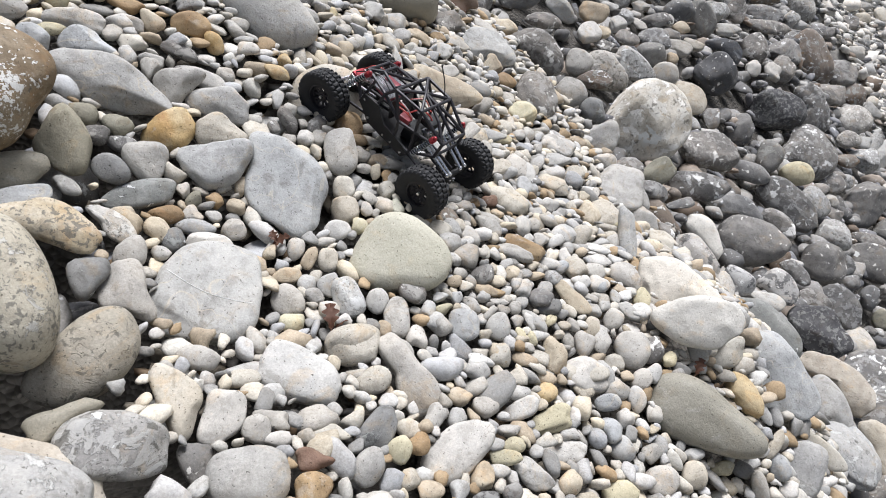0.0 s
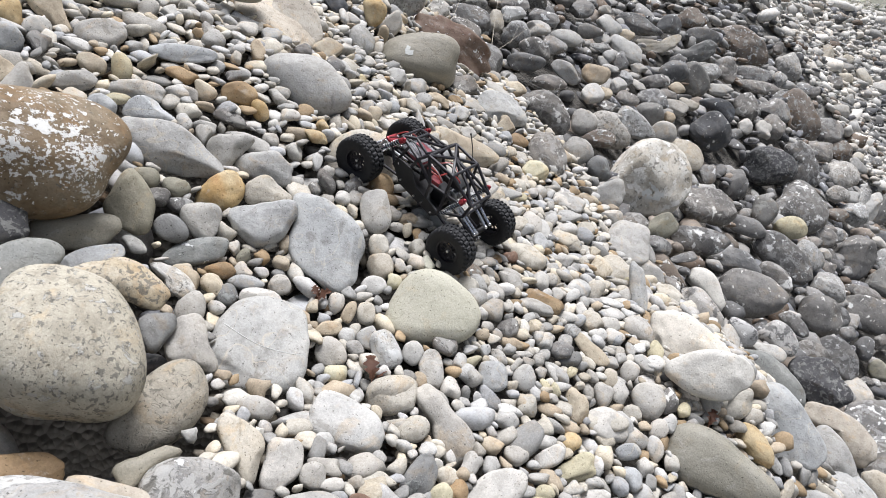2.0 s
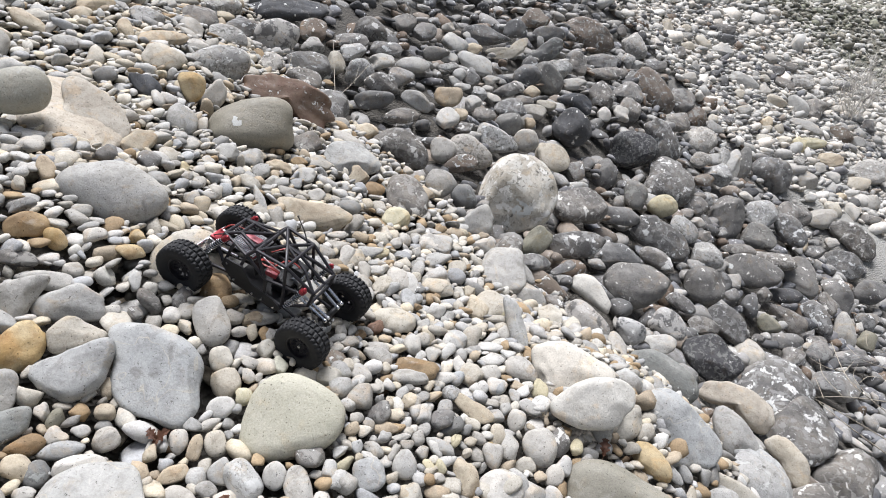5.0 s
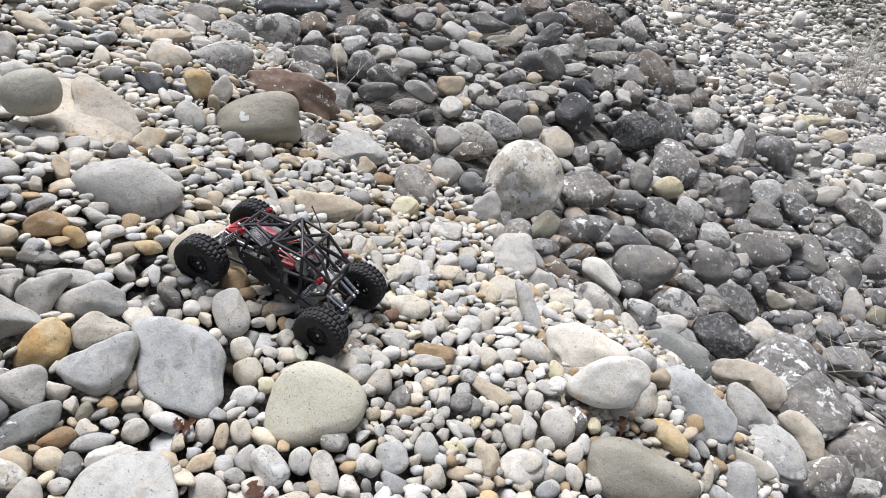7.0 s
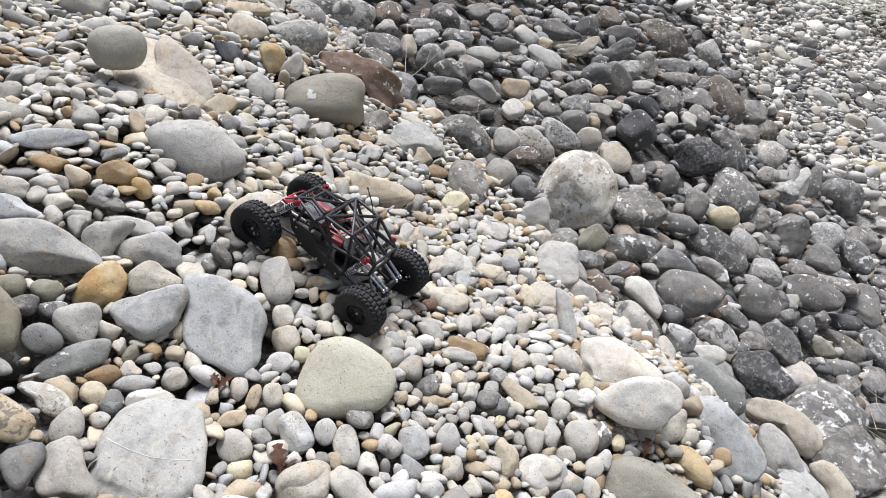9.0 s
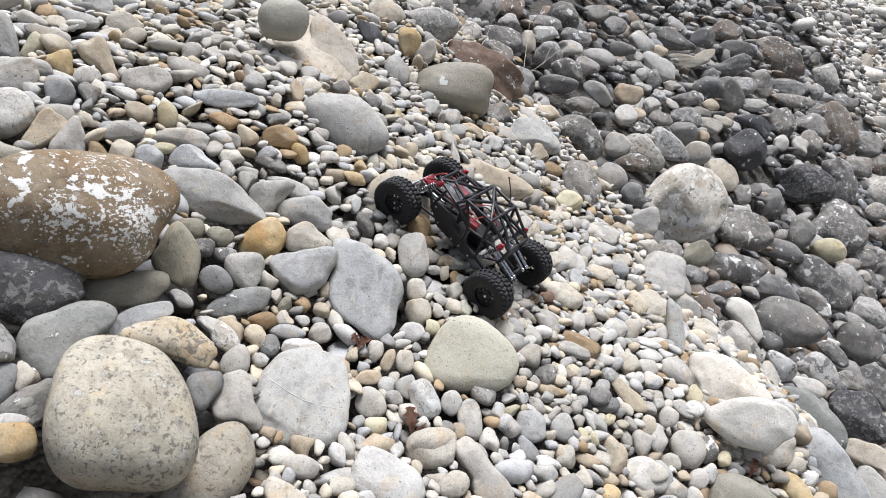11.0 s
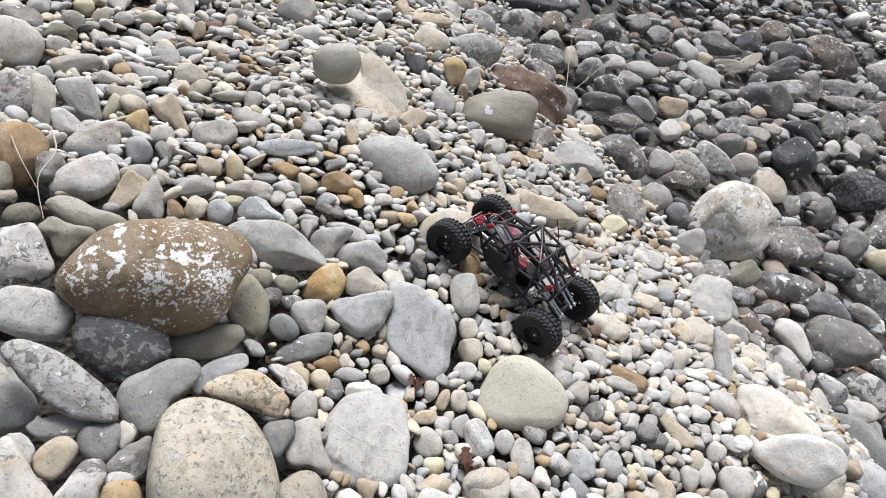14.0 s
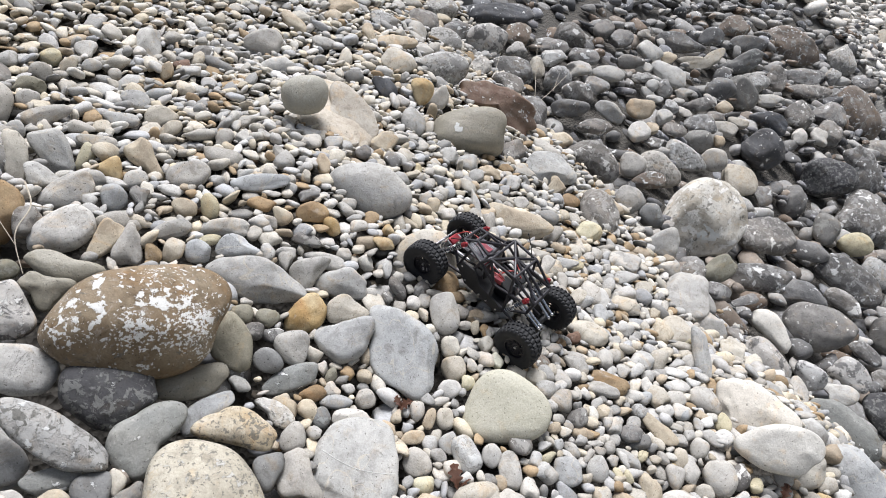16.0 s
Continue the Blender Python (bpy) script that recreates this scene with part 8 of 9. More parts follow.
def lichen_material():
    k = Nodes("white_lichen")
    at = k.n.new("ShaderNodeTexCoord").outputs["Object"]
    k.bump(k.noise(at, 300.0), 0.6, 0.002)
    return k.done(k.mix(k.noise(at, 120.0), (0.50, 0.50, 0.46), (0.70, 0.70, 0.67)), 0.9)


LICHEN = lichen_material()
lichen_patch(*(-0.223, 2.513, 0.756), 0.022)
lichen_patch(*(-0.849, 0.891, 0.766), 0.009)
lichen_patch(*(-0.847, 0.912, 0.763), 0.006)
lichen_patch(*(2.598, 3.028, -0.885), 0.022)
lichen_patch(*(2.340, 2.774, -0.820), 0.012)
lichen_patch(*(1.856, 2.368, -0.615), 0.022)
lichen_patch(*(3.609, 3.295, -1.478), 0.012)
lichen_patch(*(3.181, 2.847, -1.335), 0.020)
lichen_patch(*(3.658, 3.063, -1.591), 0.014)
lichen_patch(*(2.234, 1.740, -0.980), 0.012)
lichen_patch(*(1.844, 1.430, -0.777), 0.012)
lichen_patch(*(1.310, 2.572, -0.196), 0.014)
lichen_patch(*(1.165, 2.325, -0.153), 0.008)
lichen_patch(*(1.500, 2.486, -0.347), 0.008)
lichen_patch(*(2.554, 5.757, 0.204), 0.030)
lichen_patch(*(2.437, 5.996, 0.373), 0.035)
lichen_patch(*(3.021, 6.336, 0.183), 0.030)
lichen_patch(*(0.981, 2.652, 0.044), 0.035)
lichen_patch(*(1.013, 2.669, 0.028), 0.030)
lichen_patch(*(1.038, 3.028, 0.103), 0.025)


# ---- small parts ----
def part(name, bm, material, parent, label=""):
    me = bpy.data.meshes.new(name)
    bmesh.ops.recalc_face_normals(bm, faces=bm.faces[:])
    bm.to_mesh(me)
    bm.free()
    me.materials.append(material)
    for p in me.polygons:
        p.use_smooth = True
    me.set_sharp_from_angle(angle=radians(38))
    ob = new(name, me)
    ob.parent = parent
    if label:
        ob["label"] = label
    return ob


def rod(bm, p, q, r, sides=10, r2=None):
    p, q = Vector(p), Vector(q)
    m = Matrix.Translation((p + q) / 2) @ (q - p).to_track_quat("Z", "Y").to_matrix().to_4x4()
    bmesh.ops.create_cone(bm, cap_ends=True, segments=sides, radius1=r, radius2=r if r2 is None else r2, depth=(q - p).length, matrix=m)


def bent_tube(points, r, sides=8):
    """A tube along a bent line, rounded at the bends."""
    bm = bmesh.new()
    for p, q in zip(points, points[1:]):
        rod(bm, p, q, r, sides)
    for p in points:
        bmesh.ops.create_icosphere(bm, subdivisions=1, radius=r * 1.02, matrix=Matrix.Translation(p))
    return bm


def smooth_line(points, steps=8):
    """A rounded line through the points."""
    pts = [Vector(p) for p in points]
    pts = [2 * pts[0] - pts[1]] + pts + [2 * pts[-1] - pts[-2]]
    out = []
    for a, b, c, d in zip(pts, pts[1:], pts[2:], pts[3:]):
        for i in range(steps):
            t = i / steps
            out.append(0.5 * (2 * b + (c - a) * t + (2 * a - 5 * b + 4 * c - d) * t * t + (3 * b - a - 3 * c + d) * t ** 3))
    return out + [pts[-2]]


def wire_mesh(points, r, sides=6, r_end=None):
    """A thin round strand along a line."""
    bm = bmesh.new()
    rings = []
    for i, p in enumerate(points):
        d = (points[min(i + 1, len(points) - 1)] - points[max(i - 1, 0)]).normalized()
        u = d.orthogonal().normalized()
        w = d.cross(u)
        rr = r + ((r_end if r_end is not None else r) - r) * i / (len(points) - 1)
        rings.append([bm.verts.new(p + rr * (math.cos(k * 6.2832 / sides) * u + math.sin(k * 6.2832 / sides) * w)) for k in range(sides)])
    for a, b in zip(rings, rings[1:]):
        shift = min(range(sides), key=lambda s: (a[0].co - b[s].co).length)
        for k in range(sides):
            bm.faces.new((a[k], a[(k + 1) % sides], b[(k + 1 + shift) % sides], b[(k + shift) % sides]))
    bm.faces.new(rings[0])
    bm.faces.new(rings[-1])
    return bm


def block(size, at, turn=(0, 0, 0), bevel=0.002):
    bm = bmesh.new()
    bmesh.ops.create_cube(bm, size=1.0)
    bmesh.ops.scale(bm, vec=size, verts=bm.verts[:])
    bmesh.ops.bevel(bm, geom=bm.edges[:], offset=bevel, segments=2, affect="EDGES", profile=0.6)
    bmesh.ops.transform(bm, matrix=pose(*at, *turn), verts=bm.verts[:])
    return bm


def worn(name, colour, rough, metal=0.0, dust=0.25, dusty=(0.20, 0.185, 0.16)):
    """A plain material with fine scratches and dust."""
    k = Nodes(name)
    at = k.n.new("ShaderNodeTexCoord").outputs["Object"]
    dirt = k.noise(at, 45.0, 6.0, 0.65, 0.4)
    fine = k.noise(at, 400.0, 4.0)
    k.bump(fine, 0.25, 0.0006)
    return k.done(k.mix(k.ramp(dirt, 0.5, 0.75, 0.0, dust), colour, dusty), k.ramp(dirt, 0.3, 0.8, rough - 0.08, rough + 0.15), metal)


RUBBER = worn("tyre_rubber", (0.013, 0.013, 0.014), 0.75, dust=0.06)
NYLON = worn("black_nylon", (0.011, 0.0095, 0.013), 0.5, dust=0.04)
PLASTIC = worn("black_plastic", (0.009, 0.009, 0.010), 0.55, dust=0.03)
STEEL = worn("bright_steel", (0.62, 0.62, 0.63), 0.28, 1.0, dust=0.08)
RED_METAL = worn("red_anodised_aluminium", (0.34, 0.04, 0.05), 0.35, 0.55, dust=0.08)
RED_PLASTIC = worn("red_plastic", (0.28, 0.04, 0.05), 0.4, dust=0.1)
PINK_RED = worn("faded_red_wrap", (0.42, 0.09, 0.11), 0.5, dust=0.2)
WHITE_MESH = worn("silver_mesh", (0.48, 0.48, 0.50), 0.4, 0.4, dust=0.1)
WIRE_RED = worn("red_wire", (0.60, 0.09, 0.08), 0.4, dust=0.0)
WIRE_PALE = worn("white_wire", (0.62, 0.56, 0.55), 0.45, dust=0.0)
WIRE_BLACK = worn("black_wire", (0.012, 0.012, 0.012), 0.4, dust=0.0)


# ---- the radio-controlled rock crawler ----
def tyre_mesh(r=0.0715, w=0.060, bead=0.036):
    """A soft knobbly tyre: rounded carcass, staggered blocks on the tread and shoulders."""
    bm = bmesh.new()
    n = 180
    # across the tyre: place along the axle, radius, and the row of blocks it belongs to
    line = [(-0.36, bead, 0), (-0.46, 0.62 * r, 0), (-0.50, 0.76 * r, 0), (-0.50, 0.845 * r, 0), (-0.49, 0.86 * r, 1), (-0.44, 0.92 * r, 1), (-0.34, 0.945 * r, 1), (-0.325, 0.95 * r, 0), (-0.30, 0.95 * r, 0), (-0.285, 0.95 * r, 2), (-0.04, 0.96 * r, 2), (-0.025, 0.96 * r, 0)]
    line += [(0.0, 0.96 * r, 0)] + [(-x, rr, {0: 0, 1: 4, 2: 3}[k]) for x, rr, k in reversed(line)]
    rings = []
    for i in range(n):
        a = 2 * math.pi * i / n
        ring = []
        for x, rr, k in line:
            step = (i + {0: 0, 1: 0, 2: 3, 3: 0, 4: 3}[k] + int(18 * abs(x))) % 6
            lug = 0.0 if not k or step >= 4 else 0.058 * r
            rad = rr + lug
            ring.append(bm.verts.new((rad * math.cos(a), x * w, rad * math.sin(a))))
        rings.append(ring)
    for i in range(n):
        p, q = rings[i], rings[(i + 1) % n]
        for j in range(len(line) - 1):
            bm.faces.new((p[j], q[j], q[j + 1], p[j + 1]))
        bm.faces.new((p[-1], q[-1], q[0], p[0]))
    return bm


def rim_mesh(side, bead=0.0365, w=0.05):
    """A dished black wheel with round holes' worth of spokes; side: +1 if its outer face looks along +y."""
    bm = bmesh.new()
    for inner, outer, y0, y1 in ((bead - 0.0045, bead + 0.0015, -0.5 * w, 0.42 * w), (bead - 0.011, bead - 0.004, 0.16 * w, 0.24 * w)):
        ringset = [[bm.verts.new((rad * math.cos(k * math.pi / 24), side * y, rad * math.sin(k * math.pi / 24))) for k in range(48)] for rad, y in ((inner, y0), (outer, y0), (outer, y1), (inner, y1))]
        for m in range(4):
            for k in range(48):
                bm.faces.new((ringset[m][k], ringset[m][(k + 1) % 48], ringset[(m + 1) % 4][(k + 1) % 48], ringset[(m + 1) % 4][k]))
    for k in range(10):
        c, s = math.cos(k * math.pi / 5), math.sin(k * math.pi / 5)
        rod(bm, (0.010 * c, side * 0.12 * w, 0.010 * s), (0.030 * c, side * 0.2 * w, 0.030 * s), 0.0034, 6)
    rod(bm, (0, side * 0.02 * w, 0), (0, side * 0.2 * w, 0), 0.0135, 20)
    return bm


def wheel(car, x, y, side, steer):
    tyre = part("tyre", tyre_mesh(), RUBBER, car, "black knobbly rubber tyre")
    tyre.matrix_basis = pose(x, y, 0, 0, 37 * (x + y), steer)
    part("rim", rim_mesh(side), NYLON, tyre, "black spoked wheel rim")
    nut = bmesh.new()
    rod(nut, (0, side * 0.010, 0), (0, side * 0.0175, 0), 0.0042, 6)
    part("wheel_nut", nut, STEEL, tyre, "bright steel wheel nut")


def shock(car, low, top, cap_low=False):
    low, top = Vector(low), Vector(top)
    d = (top - low).normalized()
    body = bmesh.new()
    rod(body, low + d * 0.5 * (top - low).length, top, 0.0065, 14)
    rod(body, low, low + d * 0.5 * (top - low).length, 0.0022, 8)
    s = part("shock_absorber", body, PLASTIC, car)
    cap = bmesh.new()
    rod(cap, top - d * 0.006, top + d * 0.006, 0.0088, 16)
    bmesh.ops.create_uvsphere(cap, u_segments=10, v_segments=6, radius=0.0058, matrix=Matrix.Translation(top + d * 0.010))
    part("shock_cap", cap, RED_METAL, s, "red anodised shock cap")
    u = d.orthogonal().normalized()
    w = d.cross(u)
    run = (top - low).length - 0.012
    coil = [low + d * (0.006 + run * i / 96) + 0.0088 * (math.cos(i * 0.62) * u + math.sin(i * 0.62) * w) for i in range(97)]
    part("coil_spring", wire_mesh(coil, 0.0011, 5), STEEL, s, "bright steel coil spring")


def axle(car, x, steer):
    bm = bmesh.new()
    rod(bm, (x, -0.098, 0), (x, 0.098, 0), 0.0085, 16)
    for side in (-1, 1):
        rod(bm, (x, side * 0.078, 0), (x, side * 0.096, 0), 0.0125, 14)
        for dz in (0.013, -0.011):
            rod(bm, (x + 0.012, side * 0.052, 0.0), (x + 0.012, side * 0.052, dz), 0.0045, 8)
    a = part("axle", bm, PLASTIC, car, "black axle tube")
    ball = bmesh.new()
    bmesh.ops.create_uvsphere(ball, u_segments=18, v_segments=12, radius=0.021, matrix=Matrix.Translation((x, 0.006, 0.002)) @ Matrix.Diagonal((1.05, 0.85, 1.0, 1)))
    rod(ball, (x, 0.006, 0.004), (x - math.copysign(0.038, x), 0.006, 0.010), 0.0105, 14, 0.008)
    part("differential", ball, PLASTIC, a)
    for k in range(8):
        c, s = math.cos(k * math.pi / 4), math.sin(k * math.pi / 4)
        bolt = bmesh.new()
        rod(bolt, (x + math.copysign(0.018, x), 0.006 + 0.014 * c, 0.002 + 0.015 * s), (x + math.copysign(0.0215, x), 0.006 + 0.014 * c, 0.002 + 0.015 * s), 0.0019, 6)
        part("bolt", bolt, STEEL, a)
    for side in (-1, 1):
        link = bmesh.new()
        rod(link, (x - math.copysign(0.012, x), side * 0.055, -0.010), (math.copysign(0.078, x), side * 0.052, 0.006), 0.0045, 10)
        part("lower_link", link, NYLON, car)
    drive = bmesh.new()
    rod(drive, (x - math.copysign(0.036, x), 0.006, 0.010), (math.copysign(0.05, x), 0.004, 0.032), 0.0042, 8)
    part("drive_shaft", drive, PLASTIC, car)


def rock_crawler():
    car = new("rock_crawler")
    tagged(car, "black tube-framed toy rock crawler standing tilted on gravel", "toy car")
    for x, steer in ((0.194, 4), (-0.194, 0)):
        axle(car, x, steer)
        for side in (-1, 1):
            wheel(car, x, side * 0.118, side, steer)
    # tube cage, mirrored left and right
    r = 0.0046
    for s in (-1, 1):
        runs = [
            [(0.150, 0.050 * s, 0.066), (0.105, 0.074 * s, 0.040), (-0.085, 0.076 * s, 0.030), (-0.150, 0.056 * s, 0.066)],
            [(0.150, 0.050 * s, 0.066), (0.142, 0.044 * s, 0.116), (0.050, 0.074 * s, 0.118), (0.028, 0.070 * s, 0.150), (-0.062, 0.066 * s, 0.152), (-0.152, 0.052 * s, 0.110), (-0.150, 0.056 * s, 0.066)],
            [(0.050, 0.074 * s, 0.118), (0.064, 0.076 * s, 0.036)],
            [(0.028, 0.070 * s, 0.150), (-0.022, 0.078 * s, 0.086), (-0.030, 0.077 * s, 0.034)],
            [(0.050, 0.074 * s, 0.118), (-0.022, 0.078 * s, 0.086), (-0.120, 0.066 * s, 0.098)],
            [(-0.062, 0.066 * s, 0.152), (-0.088, 0.076 * s, 0.032)],
            [(0.142, 0.044 * s, 0.116), (0.106, 0.028 * s, 0.134), (0.050, 0.040 * s, 0.128), (0.028, 0.030 * s, 0.152)],
            [(0.110, 0.074 * s, 0.042), (0.100, 0.060 * s, 0.117)],
            [(0.028, 0.070 * s, 0.150), (-0.018, 0.0, 0.157), (-0.062, 0.066 * s, 0.152)],
            [(-0.018, 0.0, 0.157), (-0.100, 0.026 * s, 0.138), (-0.152, 0.052 * s, 0.110)],
        ]
        for run in runs:
            part("cage_tube", bent_tube(run, r), NYLON, car)
    for run in (
        [(0.142, 0.044, 0.116), (0.142, -0.044, 0.116)],
        [(0.106, 0.028, 0.134), (0.106, -0.028, 0.134)],
        [(0.050, 0.074, 0.118), (0.050, -0.074, 0.118)],
        [(0.028, 0.070, 0.150), (0.028, -0.070, 0.150)],
        [(-0.062, 0.066, 0.152), (-0.062, -0.066, 0.152)],
        [(-0.152, 0.052, 0.110), (-0.152, -0.052, 0.110)],
        [(-0.150, 0.056, 0.066), (-0.150, -0.056, 0.066)],
        [(-0.018, 0.0, 0.157), (-0.062, 0.0, 0.153), (-0.152, 0.0, 0.112)],
        [(0.106, 0.028, 0.134), (0.050, -0.040, 0.128)],
    ):
        part("cage_tube", bent_tube(run, r), NYLON, car)
    # side plates with bolts
    for s in (-1, 1):
        bm = bmesh.new()
        outline = [(0.100, 0.078), (0.108, 0.050), (0.060, 0.012), (-0.075, 0.006), (-0.092, 0.026), (-0.060, 0.040), (0.010, 0.046), (0.050, 0.082)]
        rows = [[bm.verts.new((x, s * y, z)) for x, z in outline] for y in (0.079, 0.084)]
        bm.faces.new(rows[0])
        bm.faces.new(rows[1])
        for k in range(len(outline)):
            bm.faces.new((rows[0][k], rows[0][k - 1], rows[1][k - 1], rows[1][k]))
        plate = part("side_plate", bm, PLASTIC, car, "flat black side plate")
        for x, z in ((0.092, 0.066), (0.062, 0.026), (0.0, 0.018), (-0.070, 0.018), (-0.030, 0.020)):
            bolt = bmesh.new()
            rod(bolt, (x, s * 0.083, z), (x, s * 0.0875, z), 0.0032, 8)
            part("bolt", bolt, STEEL, plate)
    part("skid_plate", block((0.16, 0.13, 0.006), (0.0, 0, 0.006)), PLASTIC, car)
    gear = block((0.055, 0.05, 0.045), (-0.045, 0, 0.034), (0, 0, 0), 0.006)
    part("gearbox", gear, PLASTIC, car)
    motor = bmesh.new()
    rod(motor, (-0.070, -0.055, 0.046), (-0.070, 0.000, 0.046), 0.018, 20)
    part("motor", motor, STEEL, car, "bright steel electric motor")
    part("battery", block((0.075, 0.034, 0.028), (0.082, -0.006, 0.068), (0, -8, 0), 0.004), PINK_RED, car, "battery pack in faded red wrap")
    # woven silver panel either side of the battery
    weave = bmesh.new()
    for i in range(15):
        x = 0.045 + 0.0058 * i
        rod(weave, (x, -0.044, 0.099 - 0.1 * (x - 0.045)), (x, 0.050, 0.099 - 0.1 * (x - 0.045)), 0.0016, 5)
    for i in range(15):
        y = -0.042 + 0.0064 * i
        rod(weave, (0.043, y, 0.1008), (0.128, y, 0.0925), 0.0016, 5)
    part("mesh_panel", weave, WHITE_MESH, car, "silver woven mesh panel")
    strap = block((0.05, 0.022, 0.004), (0.088, -0.012, 0.101), (0, 5, 0), 0.0015)
    part("strap", strap, PINK_RED, car, "red strap over the mesh")
    part("speed_controller", block((0.034, 0.026, 0.016), (-0.012, 0.026, 0.068), (0, 0, 12), 0.003), RED_PLASTIC, car, "red electronic speed controller")
    part("receiver_box", block((0.036, 0.040, 0.022), (-0.062, -0.030, 0.078), (0, 0, 0), 0.003), PLASTIC, car)
    part("panel", block((0.006, 0.10, 0.052), (0.030, 0, 0.070), (0, 18, 0), 0.002), PLASTIC, car)
    # steering servo on the front axle
    servo = part("steering_servo", block((0.026, 0.044, 0.028), (0.186, 0.006, 0.046), (0, -12, 0), 0.003), RED_METAL, car, "red steering servo")
    for y in (-0.024, 0.030):
        part("servo_mount", block((0.020, 0.007, 0.040), (0.188, y, 0.034), (0, -12, 0), 0.002), STEEL, servo, "bright alloy servo mount")
    tie = bmesh.new()
    rod(tie, (0.222, -0.085, 0.010), (0.222, 0.085, 0.010), 0.0036, 10)
    part("steering_rod", tie, STEEL, car, "bright steering rod")
    for s in (-1, 1):
        arm = bmesh.new()
        rod(arm, (0.222, 0.085 * s, 0.010), (0.198, 0.094 * s, 0.004), 0.0045, 8)
        part("steering_arm", arm, PLASTIC, car)
        shock(car, (0.182, 0.060 * s, 0.030), (0.128, 0.062 * s, 0.116))
        shock(car, (-0.096, 0.072 * s, 0.030), (-0.128, 0.068 * s, 0.112))
        for y, z in ((0.034, 0.056), (0.052, 0.060)):
            upper = bmesh.new()
            rod(upper, (-0.112, y * s, z + 0.012), (-0.206, (y - 0.008) * s, z - 0.020), 0.0044, 12)
            bmesh.ops.create_uvsphere(upper, u_segments=10, v_segments=6, radius=0.0062, matrix=Matrix.Translation((-0.206, (y - 0.008) * s, z - 0.020)))
            part("upper_link", upper, STEEL, car, "bright steel suspension link")
        front = bmesh.new()
        rod(front, (0.090, 0.040 * s, 0.060), (0.182, 0.018 * s, 0.028), 0.0042, 10)
        part("upper_link", front, STEEL, car, "bright steel suspension link")
    # wires
    for pts, rad, m in (
        ([(-0.032, 0.030, 0.083), (-0.020, 0.052, 0.105), (0.016, 0.050, 0.100), (0.022, 0.030, 0.095), (-0.005, 0.018, 0.090)], 0.0026, WIRE_RED),
        ([(-0.030, 0.022, 0.083), (-0.010, 0.046, 0.112), (0.018, 0.036, 0.108), (0.030, 0.010, 0.092)], 0.0018, WIRE_PALE),
        ([(-0.006, 0.020, 0.080), (-0.030, -0.004, 0.105), (-0.058, -0.020, 0.095), (-0.070, -0.030, 0.070)], 0.0022, WIRE_RED),
        ([(0.030, 0.020, 0.080), (0.000, -0.014, 0.112), (-0.036, -0.030, 0.100), (-0.052, -0.030, 0.086)], 0.0020, WIRE_BLACK),
        ([(0.030, -0.020, 0.085), (-0.004, -0.046, 0.106), (-0.042, -0.040, 0.095)], 0.0018, WIRE_RED),
        ([(0.190, 0.020, 0.062), (0.150, 0.030, 0.098), (0.110, 0.022, 0.112), (0.060, 0.030, 0.100)], 0.0018, WIRE_BLACK),
        ([(0.192, -0.010, 0.060), (0.168, -0.020, 0.090), (0.135, -0.018, 0.105), (0.110, -0.020, 0.100)], 0.0018, WIRE_RED),
    ):
        part("wire", wire_mesh(smooth_line(pts), rad), m, car)
    aerial = part("antenna", wire_mesh(smooth_line([(-0.066, -0.048, 0.090), (-0.058, -0.052, 0.130), (-0.034, -0.052, 0.180), (0.000, -0.050, 0.222)]), 0.0016), WIRE_BLACK, car, "thin black antenna wire")
    tip = bmesh.new()
    bmesh.ops.create_uvsphere(tip, u_segments=10, v_segments=6, radius=0.003, matrix=Matrix.Translation((0.000, -0.050, 0.222)))
    part("antenna_tip", tip, WIRE_BLACK, aerial)
    car.matrix_basis = pose(-0.126, 1.583, 0.568, 4.8, -28.7, 142.8)


rock_crawler()


# ---- a quartz seam across the large slab ----
def seam(points, r):
    # a thin raised vein that lies on the boulder nearest to its middle
    line = smooth_line(points, 6)
    near = [o for o in scene.objects if o.name.startswith("boulder")]
    slab = min(near, key=lambda o: (o.matrix_world.translation - line[len(line) // 2]).length)
    into = slab.matrix_world.inverted()
    rest = [slab.closest_point_on_mesh(into @ p)[1] for p in line]
    part("quartz_seam", wire_mesh(rest, r, 6, 0.5 * r), LICHEN, slab, "pale quartz seam")


seam([(-0.563, 0.965, 0.545), (-0.524, 0.949, 0.519), (-0.476, 0.940, 0.498), (-0.416, 0.940, 0.485), (-0.379, 0.947, 0.483)], 0.0012)


